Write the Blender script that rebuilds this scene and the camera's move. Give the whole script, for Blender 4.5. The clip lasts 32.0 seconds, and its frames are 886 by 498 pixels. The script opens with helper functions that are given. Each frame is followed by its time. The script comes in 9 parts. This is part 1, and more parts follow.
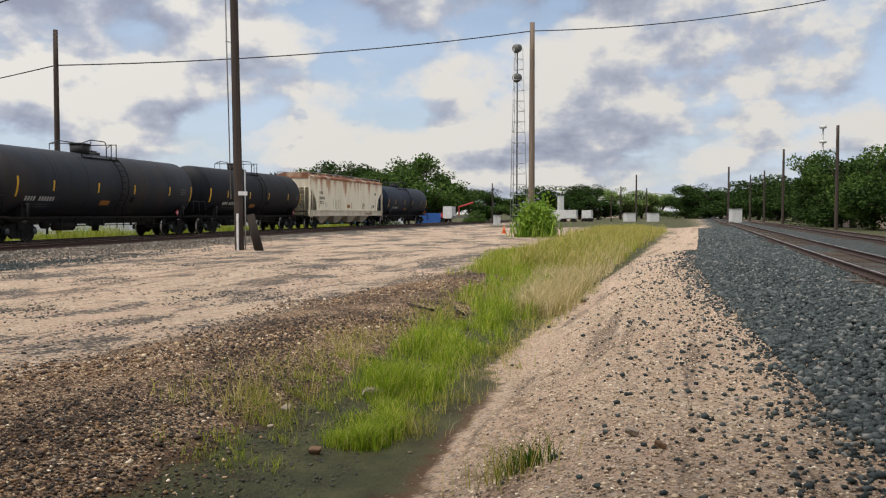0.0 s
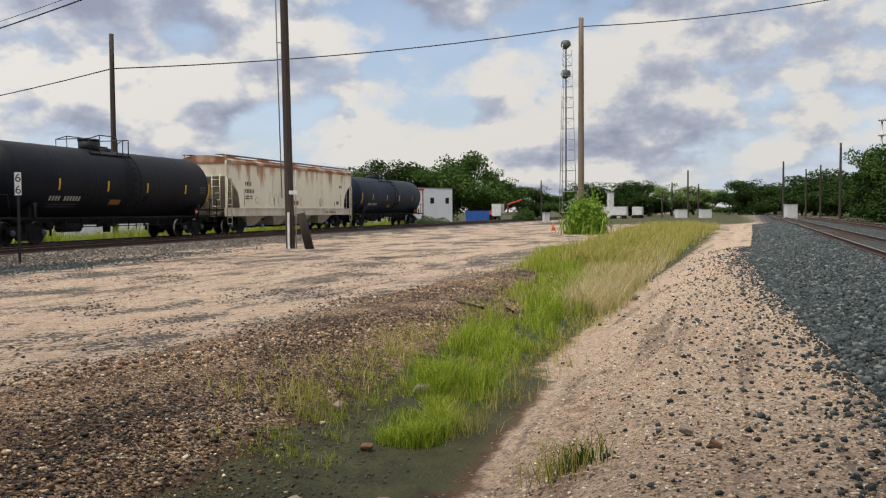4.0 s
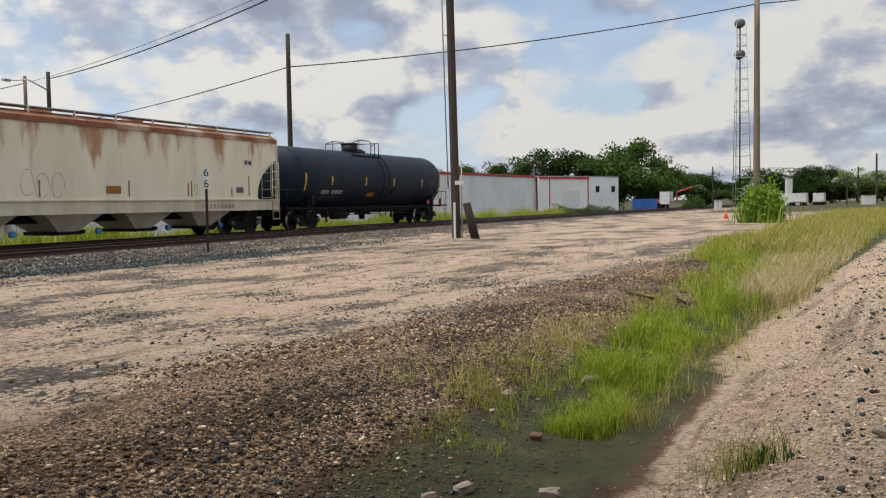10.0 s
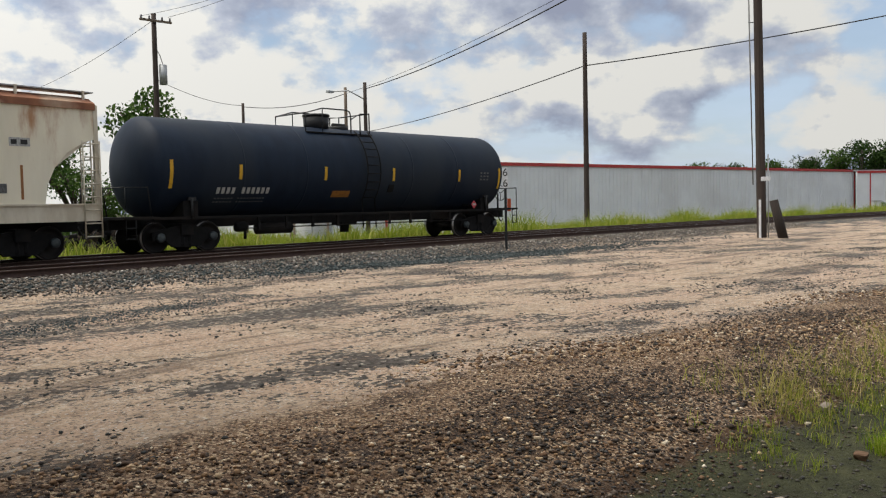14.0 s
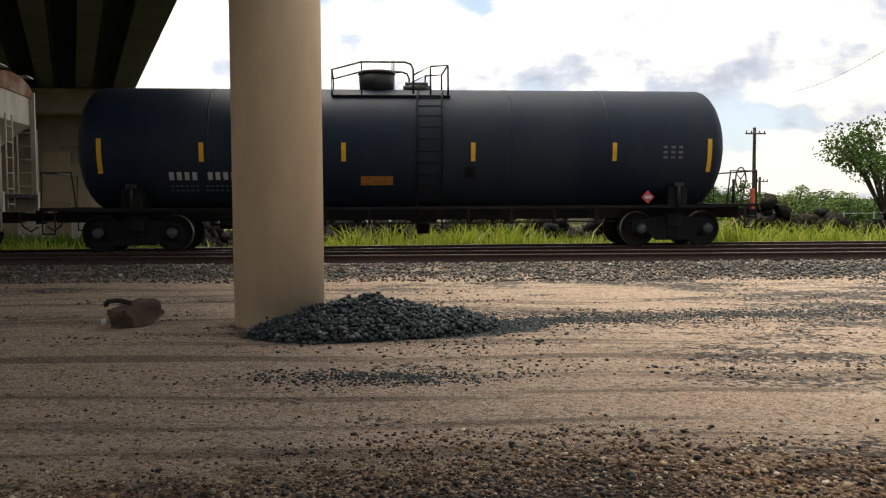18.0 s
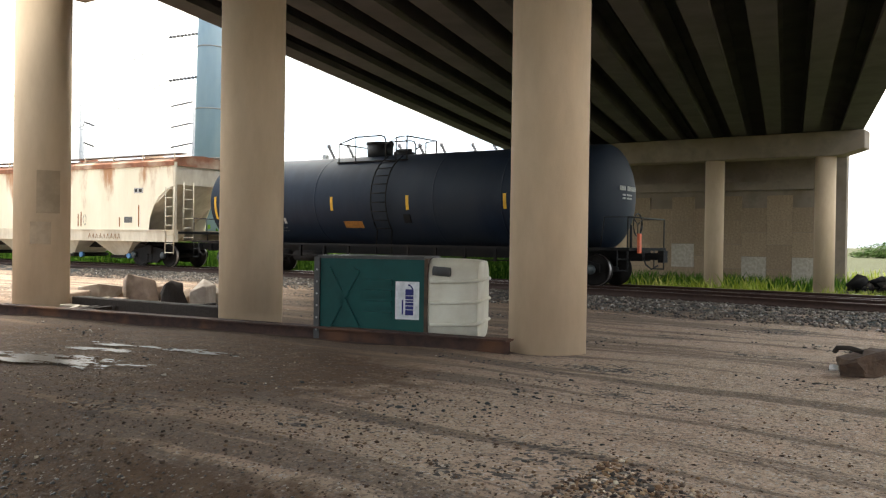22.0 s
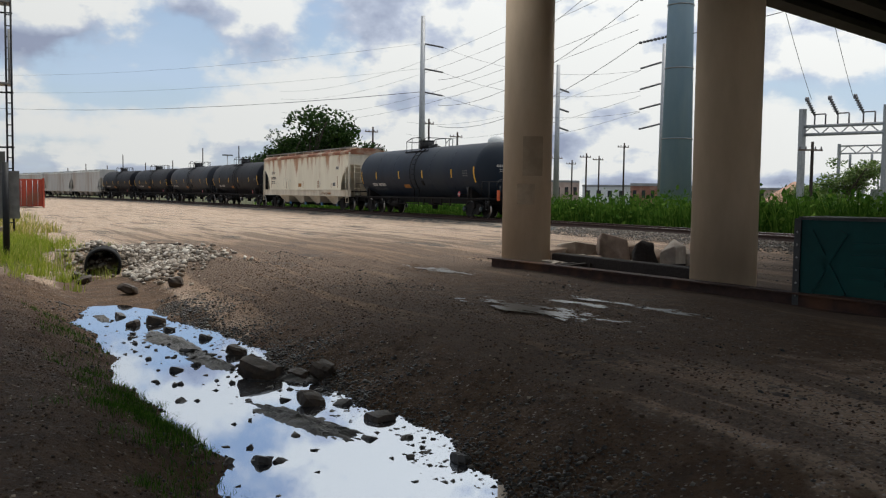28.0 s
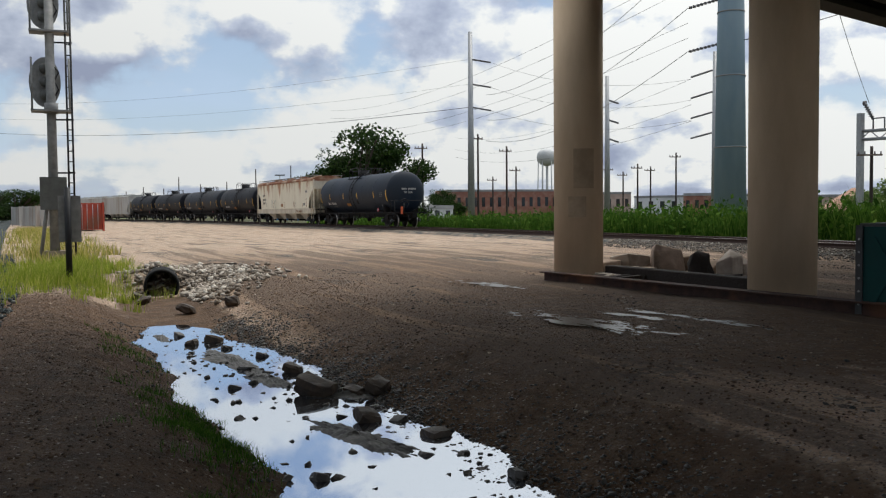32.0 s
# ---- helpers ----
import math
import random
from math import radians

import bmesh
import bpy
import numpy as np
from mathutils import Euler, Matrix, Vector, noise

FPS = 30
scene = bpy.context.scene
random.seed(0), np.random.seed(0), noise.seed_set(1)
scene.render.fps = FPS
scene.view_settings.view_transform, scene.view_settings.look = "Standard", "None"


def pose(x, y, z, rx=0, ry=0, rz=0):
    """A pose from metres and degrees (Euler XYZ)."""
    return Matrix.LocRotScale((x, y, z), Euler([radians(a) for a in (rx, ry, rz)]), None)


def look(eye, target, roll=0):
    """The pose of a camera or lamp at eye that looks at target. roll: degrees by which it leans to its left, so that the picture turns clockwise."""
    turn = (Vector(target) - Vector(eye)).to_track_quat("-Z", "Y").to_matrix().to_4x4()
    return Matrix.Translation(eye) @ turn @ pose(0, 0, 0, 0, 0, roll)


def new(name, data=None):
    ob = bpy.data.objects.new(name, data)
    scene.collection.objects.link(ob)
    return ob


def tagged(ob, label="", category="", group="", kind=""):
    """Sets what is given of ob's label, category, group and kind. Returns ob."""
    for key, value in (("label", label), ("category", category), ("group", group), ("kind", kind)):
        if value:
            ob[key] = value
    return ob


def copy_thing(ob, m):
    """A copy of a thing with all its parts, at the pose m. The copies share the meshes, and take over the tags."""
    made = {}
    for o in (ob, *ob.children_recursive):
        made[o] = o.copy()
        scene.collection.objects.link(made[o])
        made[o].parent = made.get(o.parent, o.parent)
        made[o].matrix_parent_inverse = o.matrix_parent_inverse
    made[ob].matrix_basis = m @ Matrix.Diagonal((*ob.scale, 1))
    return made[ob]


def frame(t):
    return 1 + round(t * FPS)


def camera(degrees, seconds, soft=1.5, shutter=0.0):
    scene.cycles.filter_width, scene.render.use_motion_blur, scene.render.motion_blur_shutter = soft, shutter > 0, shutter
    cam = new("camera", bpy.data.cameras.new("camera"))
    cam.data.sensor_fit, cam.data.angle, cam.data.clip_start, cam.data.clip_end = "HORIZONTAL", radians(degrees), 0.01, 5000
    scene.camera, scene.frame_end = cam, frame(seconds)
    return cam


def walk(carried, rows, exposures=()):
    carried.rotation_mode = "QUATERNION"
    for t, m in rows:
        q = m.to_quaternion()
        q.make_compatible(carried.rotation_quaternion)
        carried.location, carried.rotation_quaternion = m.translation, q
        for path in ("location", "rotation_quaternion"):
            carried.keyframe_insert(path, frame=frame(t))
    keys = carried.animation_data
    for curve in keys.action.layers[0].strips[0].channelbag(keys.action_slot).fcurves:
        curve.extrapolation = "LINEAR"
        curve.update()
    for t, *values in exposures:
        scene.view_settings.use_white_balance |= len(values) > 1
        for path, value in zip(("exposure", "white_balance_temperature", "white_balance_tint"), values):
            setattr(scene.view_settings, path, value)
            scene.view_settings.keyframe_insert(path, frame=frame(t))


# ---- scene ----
EXPOSURES = [(0, 0.14, 6800, 11), (13, 0.08, 6700, 9), (16, 0.18, 6700, 8), (17, 0.26, 6800, 8), (18, 0.52, 7200, 9), (18.5, 1.05, 7900, 12), (19, 1.28, 8000, 13), (20, 1.98, 8150, 14), (22, 1.75, 6900, 7), (23, 1.1, 7500, 8), (24, 0.34, 7200, 12), (25, 0.05, 6800, 10), (26, -0.05, 6600, 9), (29, -0.08, 6400, 8), (32, -0.06, 6400, 8)]
cam = camera(53.47, 32.0, soft=1.2)
EYE_Z, ARM = 1.65, 0.25


def view(heading, tilt, lean):
    """A camera held at arm's length by somebody who turns on the spot."""
    a = radians(heading)
    return pose(ARM * math.cos(a), ARM * math.sin(a), EYE_Z, 90 + tilt, 0, heading - 90) @ pose(0, 0, 0, 0, 0, lean)


walk(cam, [
    (0.0, view(-0.00, -2.30, 0.01)),
    (0.5, view(-0.04, -2.39, -0.02)),
    (1.0, view(-0.08, -2.52, -0.02)),
    (1.5, view(-0.14, -2.62, -0.03)),
    (2.0, view(-0.09, -2.65, -0.06)),
    (2.5, view(0.13, -2.63, 0.00)),
    (3.0, view(0.87, -2.61, -0.02)),
    (3.5, view(2.00, -2.51, -0.16)),
    (5.5, view(7.49, -2.44, -1.17)),
    (6.0, view(9.32, -2.42, -1.40)),
    (6.5, view(10.52, -2.35, -1.49)),
    (7.0, view(11.34, -2.49, -1.61)),
    (7.5, view(11.99, -2.86, -1.59)),
    (8.0, view(12.48, -3.02, -1.48)),
    (8.5, view(12.92, -2.98, -1.34)),
    (9.0, view(13.23, -3.16, -1.18)),
    (9.5, view(13.55, -3.20, -1.06)),
    (10.0, view(13.85, -3.01, -0.92)),
    (10.5, view(14.56, -2.86, -0.78)),
    (11.0, view(15.45, -2.82, -0.58)),
    (11.5, view(16.31, -2.77, -0.45)),
    (12.0, view(17.96, -2.81, -0.55)),
    (12.5, view(20.45, -2.73, -0.61)),
    (13.0, view(23.71, -2.72, -0.72)),
    (13.5, view(28.16, -2.83, -1.10)),
    (15.5, view(49.39, -2.08, -0.51)),
    (16.0, view(56.47, -1.96, -0.35)),
    (16.5, view(62.58, -1.81, -0.08)),
    (17.0, view(69.30, -1.77, 0.23)),
    (17.5, view(75.68, -2.34, 0.29)),
    (18.0, view(81.59, -3.12, -0.35)),
    (18.5, view(88.43, -2.85, -0.18)),
    (19.0, view(94.67, -2.41, 1.24)),
    (19.5, view(100.71, -1.61, 1.93)),
    (20.0, view(106.24, -1.08, 0.89)),
    (20.5, view(109.99, -0.67, -0.15)),
    (21.0, view(114.90, -0.49, 0.72)),
    (21.5, view(120.41, -0.56, 0.95)),
    (22.0, view(125.94, -0.51, 0.84)),
    (22.5, view(131.74, -1.06, 0.77)),
    (23.0, view(135.41, -2.02, 0.79)),
    (23.5, view(138.15, -3.16, 1.03)),
    (24.0, view(141.13, -3.63, 0.89)),
    (24.5, view(143.35, -3.82, 0.62)),
    (25.0, view(145.78, -3.91, 0.48)),
    (25.5, view(148.57, -3.89, 0.40)),
    (26.0, view(150.64, -3.73, 0.47)),
    (26.5, view(152.42, -3.32, 0.54)),
    (28.5, view(155.96, -3.56, 0.63)),
    (29.0, view(156.29, -3.38, 0.41)),
    (29.5, view(156.54, -3.04, 0.24)),
    (30.0, view(156.73, -2.77, -0.01)),
    (30.5, view(157.30, -2.70, -0.30)),
    (31.0, view(158.36, -2.72, -0.37)),
    (31.5, view(158.93, -2.69, -0.45)),
    (32.0, view(158.87, -2.53, -0.54)),
], exposures=EXPOSURES)

# ---- light ----
SUN_AZ, SUN_EL = 118.0, 68.0


def build_world():
    world = bpy.data.worlds.new("sky")
    scene.world = world
    world.use_nodes = True
    nt = world.node_tree
    nt.nodes.clear()
    N, L = nt.nodes.new, nt.links.new
    out, bg = N("ShaderNodeOutputWorld"), N("ShaderNodeBackground")
    sky = N("ShaderNodeTexSky")
    sky.sky_type, sky.sun_disc = "NISHITA", False
    sky.sun_elevation, sky.sun_rotation = radians(SUN_EL), radians(90 - SUN_AZ)
    sky.air_density, sky.dust_density = 1.0, 1.5
    geo = N("ShaderNodeTexCoord")
    sep = N("ShaderNodeSeparateXYZ")
    L(geo.outputs["Generated"], sep.inputs[0])

    def math_node(op, a, b=None, c=None):
        n = N("ShaderNodeMath")
        n.operation = op
        for i, v in enumerate((a, b, c)):
            if v is None:
                continue
            if isinstance(v, (int, float)):
                n.inputs[i].default_value = v
            else:
                L(v, n.inputs[i])
        return n.outputs[0]

    def cloud_noise(vec, scale, detail, rough, offset):
        mp = N("ShaderNodeMapping")
        mp.inputs["Location"].default_value = offset
        mp.inputs["Scale"].default_value = (scale, scale, scale)
        L(vec, mp.inputs[0])
        n = N("ShaderNodeTexNoise")
        n.inputs["Scale"].default_value, n.inputs["Detail"].default_value, n.inputs["Roughness"].default_value = 1.0, detail, rough
        L(mp.outputs[0], n.inputs["Vector"])
        return n.outputs["Fac"]

    def ramp(fac, stops):
        r = N("ShaderNodeValToRGB")
        r.color_ramp.elements[0].position, r.color_ramp.elements[0].color = stops[0][0], (*stops[0][1], 1)
        r.color_ramp.elements[1].position, r.color_ramp.elements[1].color = stops[-1][0], (*stops[-1][1], 1)
        for p, c in stops[1:-1]:
            e = r.color_ramp.elements.new(p)
            e.color = (*c, 1)
        L(fac, r.inputs[0])
        return r.outputs[0]

    def ramp1(fac, lo, hi, a=0.0, b=1.0):
        r = N("ShaderNodeMapRange")
        r.interpolation_type = "SMOOTHSTEP"
        for k, v in (("From Min", lo), ("From Max", hi), ("To Min", a), ("To Max", b)):
            r.inputs[k].default_value = v
        L(fac, r.inputs["Value"])
        return r.outputs[0]

    def blend(f, a, b):
        m = N("ShaderNodeMix")
        m.data_type = "RGBA"
        for k, v in (("Factor", f), ("A", a), ("B", b)):
            if isinstance(v, tuple):
                m.inputs[k].default_value = (*v, 1)
            else:
                L(v, m.inputs[k])
        return m.outputs["Result"]

    # the cloud layer as a flat sheet overhead, so that it draws together towards the horizon; lumps of cumulus bulge from it
    def sheet(up):
        z = math_node("ADD", math_node("MAXIMUM", sep.outputs[2], 0.0), 0.13 + up)
        c = N("ShaderNodeCombineXYZ")
        L(math_node("DIVIDE", sep.outputs[0], z), c.inputs[0])
        L(math_node("DIVIDE", sep.outputs[1], z), c.inputs[1])
        return c.outputs[0]

    def bulge(up):
        c = N("ShaderNodeCombineXYZ")
        L(sep.outputs[0], c.inputs[0])
        L(sep.outputs[1], c.inputs[1])
        L(math_node("MULTIPLY", math_node("ADD", sep.outputs[2], up), 1.5), c.inputs[2])
        return c.outputs[0]

    def density(up):
        heaps = cloud_noise(bulge(up), 7.5, 10, 0.54, (2.4, 0.7, 4.1))
        return math_node("ADD", math_node("MULTIPLY", cloud_noise(sheet(up * 0.6), 0.50, 6, 0.48, (1.3, 5.2, 0.4)), 0.62), math_node("MULTIPLY", heaps, 0.60))

    d = N("ShaderNodeVectorMath")
    d.operation = "DOT_PRODUCT"
    L(geo.outputs["Generated"], d.inputs[0])
    a, e = radians(SUN_AZ), radians(SUN_EL)
    d.inputs[1].default_value = (math.cos(a) * math.cos(e), math.sin(a) * math.cos(e), math.sin(e))
    near_sun = math_node("POWER", math_node("MAXIMUM", math_node("MULTIPLY_ADD", d.outputs["Value"], 0.5, 0.5), 0.0), 5.0)
    d0, d1 = density(0.0), density(0.035)
    cover = ramp1(d0, 0.520, 0.615)
    high = ramp1(sep.outputs[2], 0.02, 0.30)
    # tops face the light and are cream, thick undersides are lavender grey
    side = math_node("MULTIPLY", math_node("SUBTRACT", d0, d1), 6.5)
    under = math_node("MULTIPLY", ramp1(d0, 0.58, 0.82), math_node("MULTIPLY_ADD", high, 0.50, 0.08))
    lit = math_node("ADD", math_node("SUBTRACT", side, under), math_node("MULTIPLY_ADD", cloud_noise(sheet(0.0), 0.4, 4, 0.5, (6.1, 2.2, 0.0)), -0.55, 0.95))
    lit = math_node("ADD", lit, math_node("MULTIPLY", near_sun, 1.7))
    lit = math_node("ADD", lit, ramp1(sep.outputs[2], 0.04, 0.20, 0.22, 0.0))
    shade = ramp(lit, [(0.20, (0.42, 0.47, 0.63)), (0.42, (0.53, 0.59, 0.74)), (0.62, (0.65, 0.71, 0.86)), (0.80, (0.87, 0.91, 0.97)), (0.95, (1.08, 1.08, 1.06))])
    cl = N("ShaderNodeVectorMath")
    cl.operation = "SCALE"
    L(shade, cl.inputs[0])
    L(math_node("MULTIPLY_ADD", near_sun, CLOUD_GLOW, CLOUD_GAIN), cl.inputs["Scale"])
    tint = N("ShaderNodeVectorMath")
    tint.operation = "SCALE"
    L(sky.outputs[0], tint.inputs[0])
    tint.inputs["Scale"].default_value = SKY_GAIN
    # a thin pale veil softens the blue gaps, most of all near the horizon
    veil = math_node("MULTIPLY_ADD", cloud_noise(sheet(0.0), 0.9, 6, 0.55, (5.3, 0.4, 2.0)), 0.9, math_node("MULTIPLY_ADD", high, -0.30, 0.08))
    gaps = blend(veil, tint.outputs[0], (0.56, 0.68, 0.90))
    L(blend(cover, gaps, cl.outputs[0]), bg.inputs[0])
    bg.inputs[1].default_value = 1.0
    L(bg.outputs[0], out.inputs[0])
    lamp = bpy.data.lights.new("sun", "SUN")
    lamp.energy, lamp.angle, lamp.color = SUN_POWER, radians(38), (1.0, 0.95, 0.87)
    ob = new("sun", lamp)
    ob.matrix_world = look(Vector((math.cos(a) * math.cos(e), math.sin(a) * math.cos(e), math.sin(e))) * 100, (0, 0, 0))


SKY_GAIN, CLOUD_GAIN, CLOUD_GLOW, SUN_POWER = 0.12, 0.58, 1.4, 2.3
build_world()

# ---- tools ----
def make_mat(name, color, rough=0.8, metal=0.0, color2=None, scale=6.0, detail=6.0, bump=0.3, bump_scale=40.0, color3=None, scale3=0.6, spec=0.4, space="Object", amount3=(0.5, 0.66), vary=0.0, streak=None):
    """A surface with variation at two sizes (fine grain, large stains), bump, and an optional random tone from piece to piece."""
    m = bpy.data.materials.new(name)
    m.use_nodes = True
    nt = m.node_tree
    N, L = nt.nodes.new, nt.links.new
    bsdf = nt.nodes["Principled BSDF"]
    tc = N("ShaderNodeTexCoord")
    vec = tc.outputs[space]
    if streak:
        mp = N("ShaderNodeMapping")
        mp.inputs["Scale"].default_value = streak
        L(vec, mp.inputs[0])
        svec = mp.outputs[0]
    else:
        svec = vec
    n1 = N("ShaderNodeTexNoise")
    n1.inputs["Scale"].default_value, n1.inputs["Detail"].default_value = scale, detail
    n1.inputs["Roughness"].default_value = 0.62
    L(svec, n1.inputs["Vector"])
    c2 = color2 or tuple(v * 0.72 for v in color)
    r1 = N("ShaderNodeValToRGB")
    r1.color_ramp.elements[0].position, r1.color_ramp.elements[1].position = 0.36, 0.64
    r1.color_ramp.elements[0].color, r1.color_ramp.elements[1].color = (*c2, 1), (*color, 1)
    L(n1.outputs["Fac"], r1.inputs[0])
    col = r1.outputs[0]
    n2 = N("ShaderNodeTexNoise")
    n2.inputs["Scale"].default_value, n2.inputs["Detail"].default_value = scale3, 5.0
    L(svec, n2.inputs["Vector"])
    if color3:
        r2 = N("ShaderNodeMapRange")
        r2.inputs["From Min"].default_value, r2.inputs["From Max"].default_value = amount3
        L(n2.outputs["Fac"], r2.inputs["Value"])
        mx = N("ShaderNodeMix")
        mx.data_type = "RGBA"
        L(r2.outputs[0], mx.inputs["Factor"])
        L(col, mx.inputs["A"])
        mx.inputs["B"].default_value = (*color3, 1)
        col = mx.outputs["Result"]
    if vary:
        oi = N("ShaderNodeObjectInfo")
        hs = N("ShaderNodeHueSaturation")
        mr = N("ShaderNodeMapRange")
        mr.inputs["To Min"].default_value, mr.inputs["To Max"].default_value = 1 - vary, 1 + vary
        L(oi.outputs["Random"], mr.inputs["Value"])
        L(mr.outputs[0], hs.inputs["Value"])
        L(col, hs.inputs["Color"])
        col = hs.outputs[0]
    L(col, bsdf.inputs["Base Color"])
    rr = N("ShaderNodeMapRange")
    rr.inputs["To Min"].default_value, rr.inputs["To Max"].default_value = max(0.03, rough - 0.12), min(1, rough + 0.12)
    L(n2.outputs["Fac"], rr.inputs["Value"])
    L(rr.outputs[0], bsdf.inputs["Roughness"])
    bsdf.inputs["Metallic"].default_value = metal
    bsdf.inputs["Specular IOR Level"].default_value = spec
    if bump:
        nb = N("ShaderNodeTexNoise")
        nb.inputs["Scale"].default_value, nb.inputs["Detail"].default_value = bump_scale, 4.0
        L(vec, nb.inputs["Vector"])
        b = N("ShaderNodeBump")
        b.inputs["Strength"].default_value, b.inputs["Distance"].default_value = bump, 0.02
        L(nb.outputs["Fac"], b.inputs["Height"])
        L(b.outputs[0], bsdf.inputs["Normal"])
    return m


def mesh_of(name, bm, mat, smooth=False):
    me = bpy.data.meshes.new(name)
    bm.normal_update()
    bm.to_mesh(me)
    bm.free()
    for m in mat if isinstance(mat, (list, tuple)) else [mat]:
        me.materials.append(m)
    if smooth:
        me.shade_smooth()
        me.set_sharp_from_angle(angle=radians(38))
    return me


def part(name, bm, mat, parent=None, label="", at=None, smooth=False):
    """Links a bmesh (or a finished mesh) as one object under a thing or a part."""
    me = bm if isinstance(bm, bpy.types.Mesh) else mesh_of(name, bm, mat, smooth)
    ob = new(name, me)
    if parent is not None:
        ob.parent = parent
    if at is not None:
        ob.matrix_basis = at
    return tagged(ob, label)


def empty(name, at, label, category, group="", kind=""):
    ob = new(name)
    ob.empty_display_size = 0.2
    ob.matrix_basis = at
    return tagged(ob, label, category, group, kind)


def raw(name, verts, faces, mat, smooth=False):
    me = bpy.data.meshes.new(name)
    me.from_pydata([tuple(v) for v in verts], [], [tuple(f) for f in faces])
    for m in mat if isinstance(mat, (list, tuple)) else [mat]:
        me.materials.append(m)
    if smooth:
        me.shade_smooth()
    return me


def box(bm, x0, x1, y0, y1, z0, z1, m=None, mi=0):
    vs = [bm.verts.new((m @ Vector(p)) if m else p) for p in
          ((x0, y0, z0), (x1, y0, z0), (x1, y1, z0), (x0, y1, z0), (x0, y0, z1), (x1, y0, z1), (x1, y1, z1), (x0, y1, z1))]
    for f in ((0, 3, 2, 1), (4, 5, 6, 7), (0, 1, 5, 4), (1, 2, 6, 5), (2, 3, 7, 6), (3, 0, 4, 7)):
        bm.faces.new([vs[i] for i in f]).material_index = mi
    return vs


def bevel(bm, width=0.01, segments=1):
    bmesh.ops.bevel(bm, geom=[e for e in bm.edges if len(e.link_faces) == 2 and e.calc_face_angle(0) > 0.6], offset=width, segments=segments, affect="EDGES", profile=0.5)
    return bm


def cyl(bm, p0, p1, r0, r1=None, seg=12, caps=True, mi=0):
    """A tapered rod from p0 to p1."""
    r1 = r0 if r1 is None else r1
    p0, p1 = Vector(p0), Vector(p1)
    q = (p1 - p0).to_track_quat("Z", "Y").to_matrix()
    rings = []
    for p, r in ((p0, r0), (p1, r1)):
        rings.append([bm.verts.new(p + q @ Vector((r * math.cos(2 * math.pi * k / seg), r * math.sin(2 * math.pi * k / seg), 0))) for k in range(seg)])
    for k in range(seg):
        f = bm.faces.new((rings[0][k], rings[0][(k + 1) % seg], rings[1][(k + 1) % seg], rings[1][k]))
        f.material_index, f.smooth = mi, seg > 6
    if caps:
        bm.faces.new(rings[0][::-1]).material_index = mi
        bm.faces.new(rings[1]).material_index = mi


def tube(bm, pts, r, seg=6, mi=0):
    """A bent rod through pts."""
    pts = [Vector(p) for p in pts]
    rings = []
    for i, p in enumerate(pts):
        d = (pts[min(i + 1, len(pts) - 1)] - pts[max(i - 1, 0)]).normalized()
        q = d.to_track_quat("Z", "Y").to_matrix()
        rings.append([bm.verts.new(p + q @ Vector((r * math.cos(2 * math.pi * k / seg), r * math.sin(2 * math.pi * k / seg), 0))) for k in range(seg)])
    for a, b in zip(rings, rings[1:]):
        # match the nearest vertex, so that the rod never twists shut
        o = min(range(seg), key=lambda s: (a[0].co - b[s].co).length)
        for k in range(seg):
            f = bm.faces.new((a[k], a[(k + 1) % seg], b[(k + 1 + o) % seg], b[(k + o) % seg]))
            f.smooth, f.material_index = True, mi
    bm.faces.new(rings[0][::-1])
    bm.faces.new(rings[-1])


def lathe(bm, profile, seg=32, axis="X", m=None, mi=0, cap=True):
    """Turns (along, radius) pairs about an axis."""
    rings = []
    for s, r in profile:
        ring = []
        for k in range(seg):
            a = 2 * math.pi * k / seg
            p = Vector((s, r * math.cos(a), r * math.sin(a))) if axis == "X" else (Vector((r * math.cos(a), s, r * math.sin(a))) if axis == "Y" else Vector((r * math.cos(a), r * math.sin(a), s)))
            ring.append(bm.verts.new(m @ p if m else p))
        rings.append(ring)
    for a, b in zip(rings, rings[1:]):
        for k in range(seg):
            f = bm.faces.new((a[k], a[(k + 1) % seg], b[(k + 1) % seg], b[k]))
            f.smooth, f.material_index = True, mi
    if cap:
        bm.faces.new(rings[0][::-1]).material_index = mi
        bm.faces.new(rings[-1]).material_index = mi


def prism(bm, outline, y0, y1, plane="XZ", mi=0, m=None):
    """Extrudes an outline: plane XZ runs along y, YZ along x, XY along z."""
    def at(p, t):
        v = Vector((p[0], t, p[1])) if plane == "XZ" else (Vector((t, p[0], p[1])) if plane == "YZ" else Vector((p[0], p[1], t)))
        return m @ v if m else v
    a = [bm.verts.new(at(p, y0)) for p in outline]
    b = [bm.verts.new(at(p, y1)) for p in outline]
    n = len(outline)
    for k in range(n):
        bm.faces.new((a[k], a[(k + 1) % n], b[(k + 1) % n], b[k])).material_index = mi
    bm.faces.new(a[::-1]).material_index = mi
    bm.faces.new(b).material_index = mi
    bmesh.ops.recalc_face_normals(bm, faces=bm.faces)


def smoothstep(e0, e1, v):
    t = np.clip((v - e0) / (e1 - e0), 0, 1)
    return t * t * (3 - 2 * t)


# ---- the plan: the lines of the tracks, the ditch and the ballast ----
XS = np.linspace(-700, 700, 7001)


def line(knots):
    kx, ky = zip(*knots)
    ys = np.interp(XS, kx, ky)
    w = np.hanning(121)
    w /= w.sum()
    return np.convolve(np.pad(ys, 60, "edge"), w, "valid")


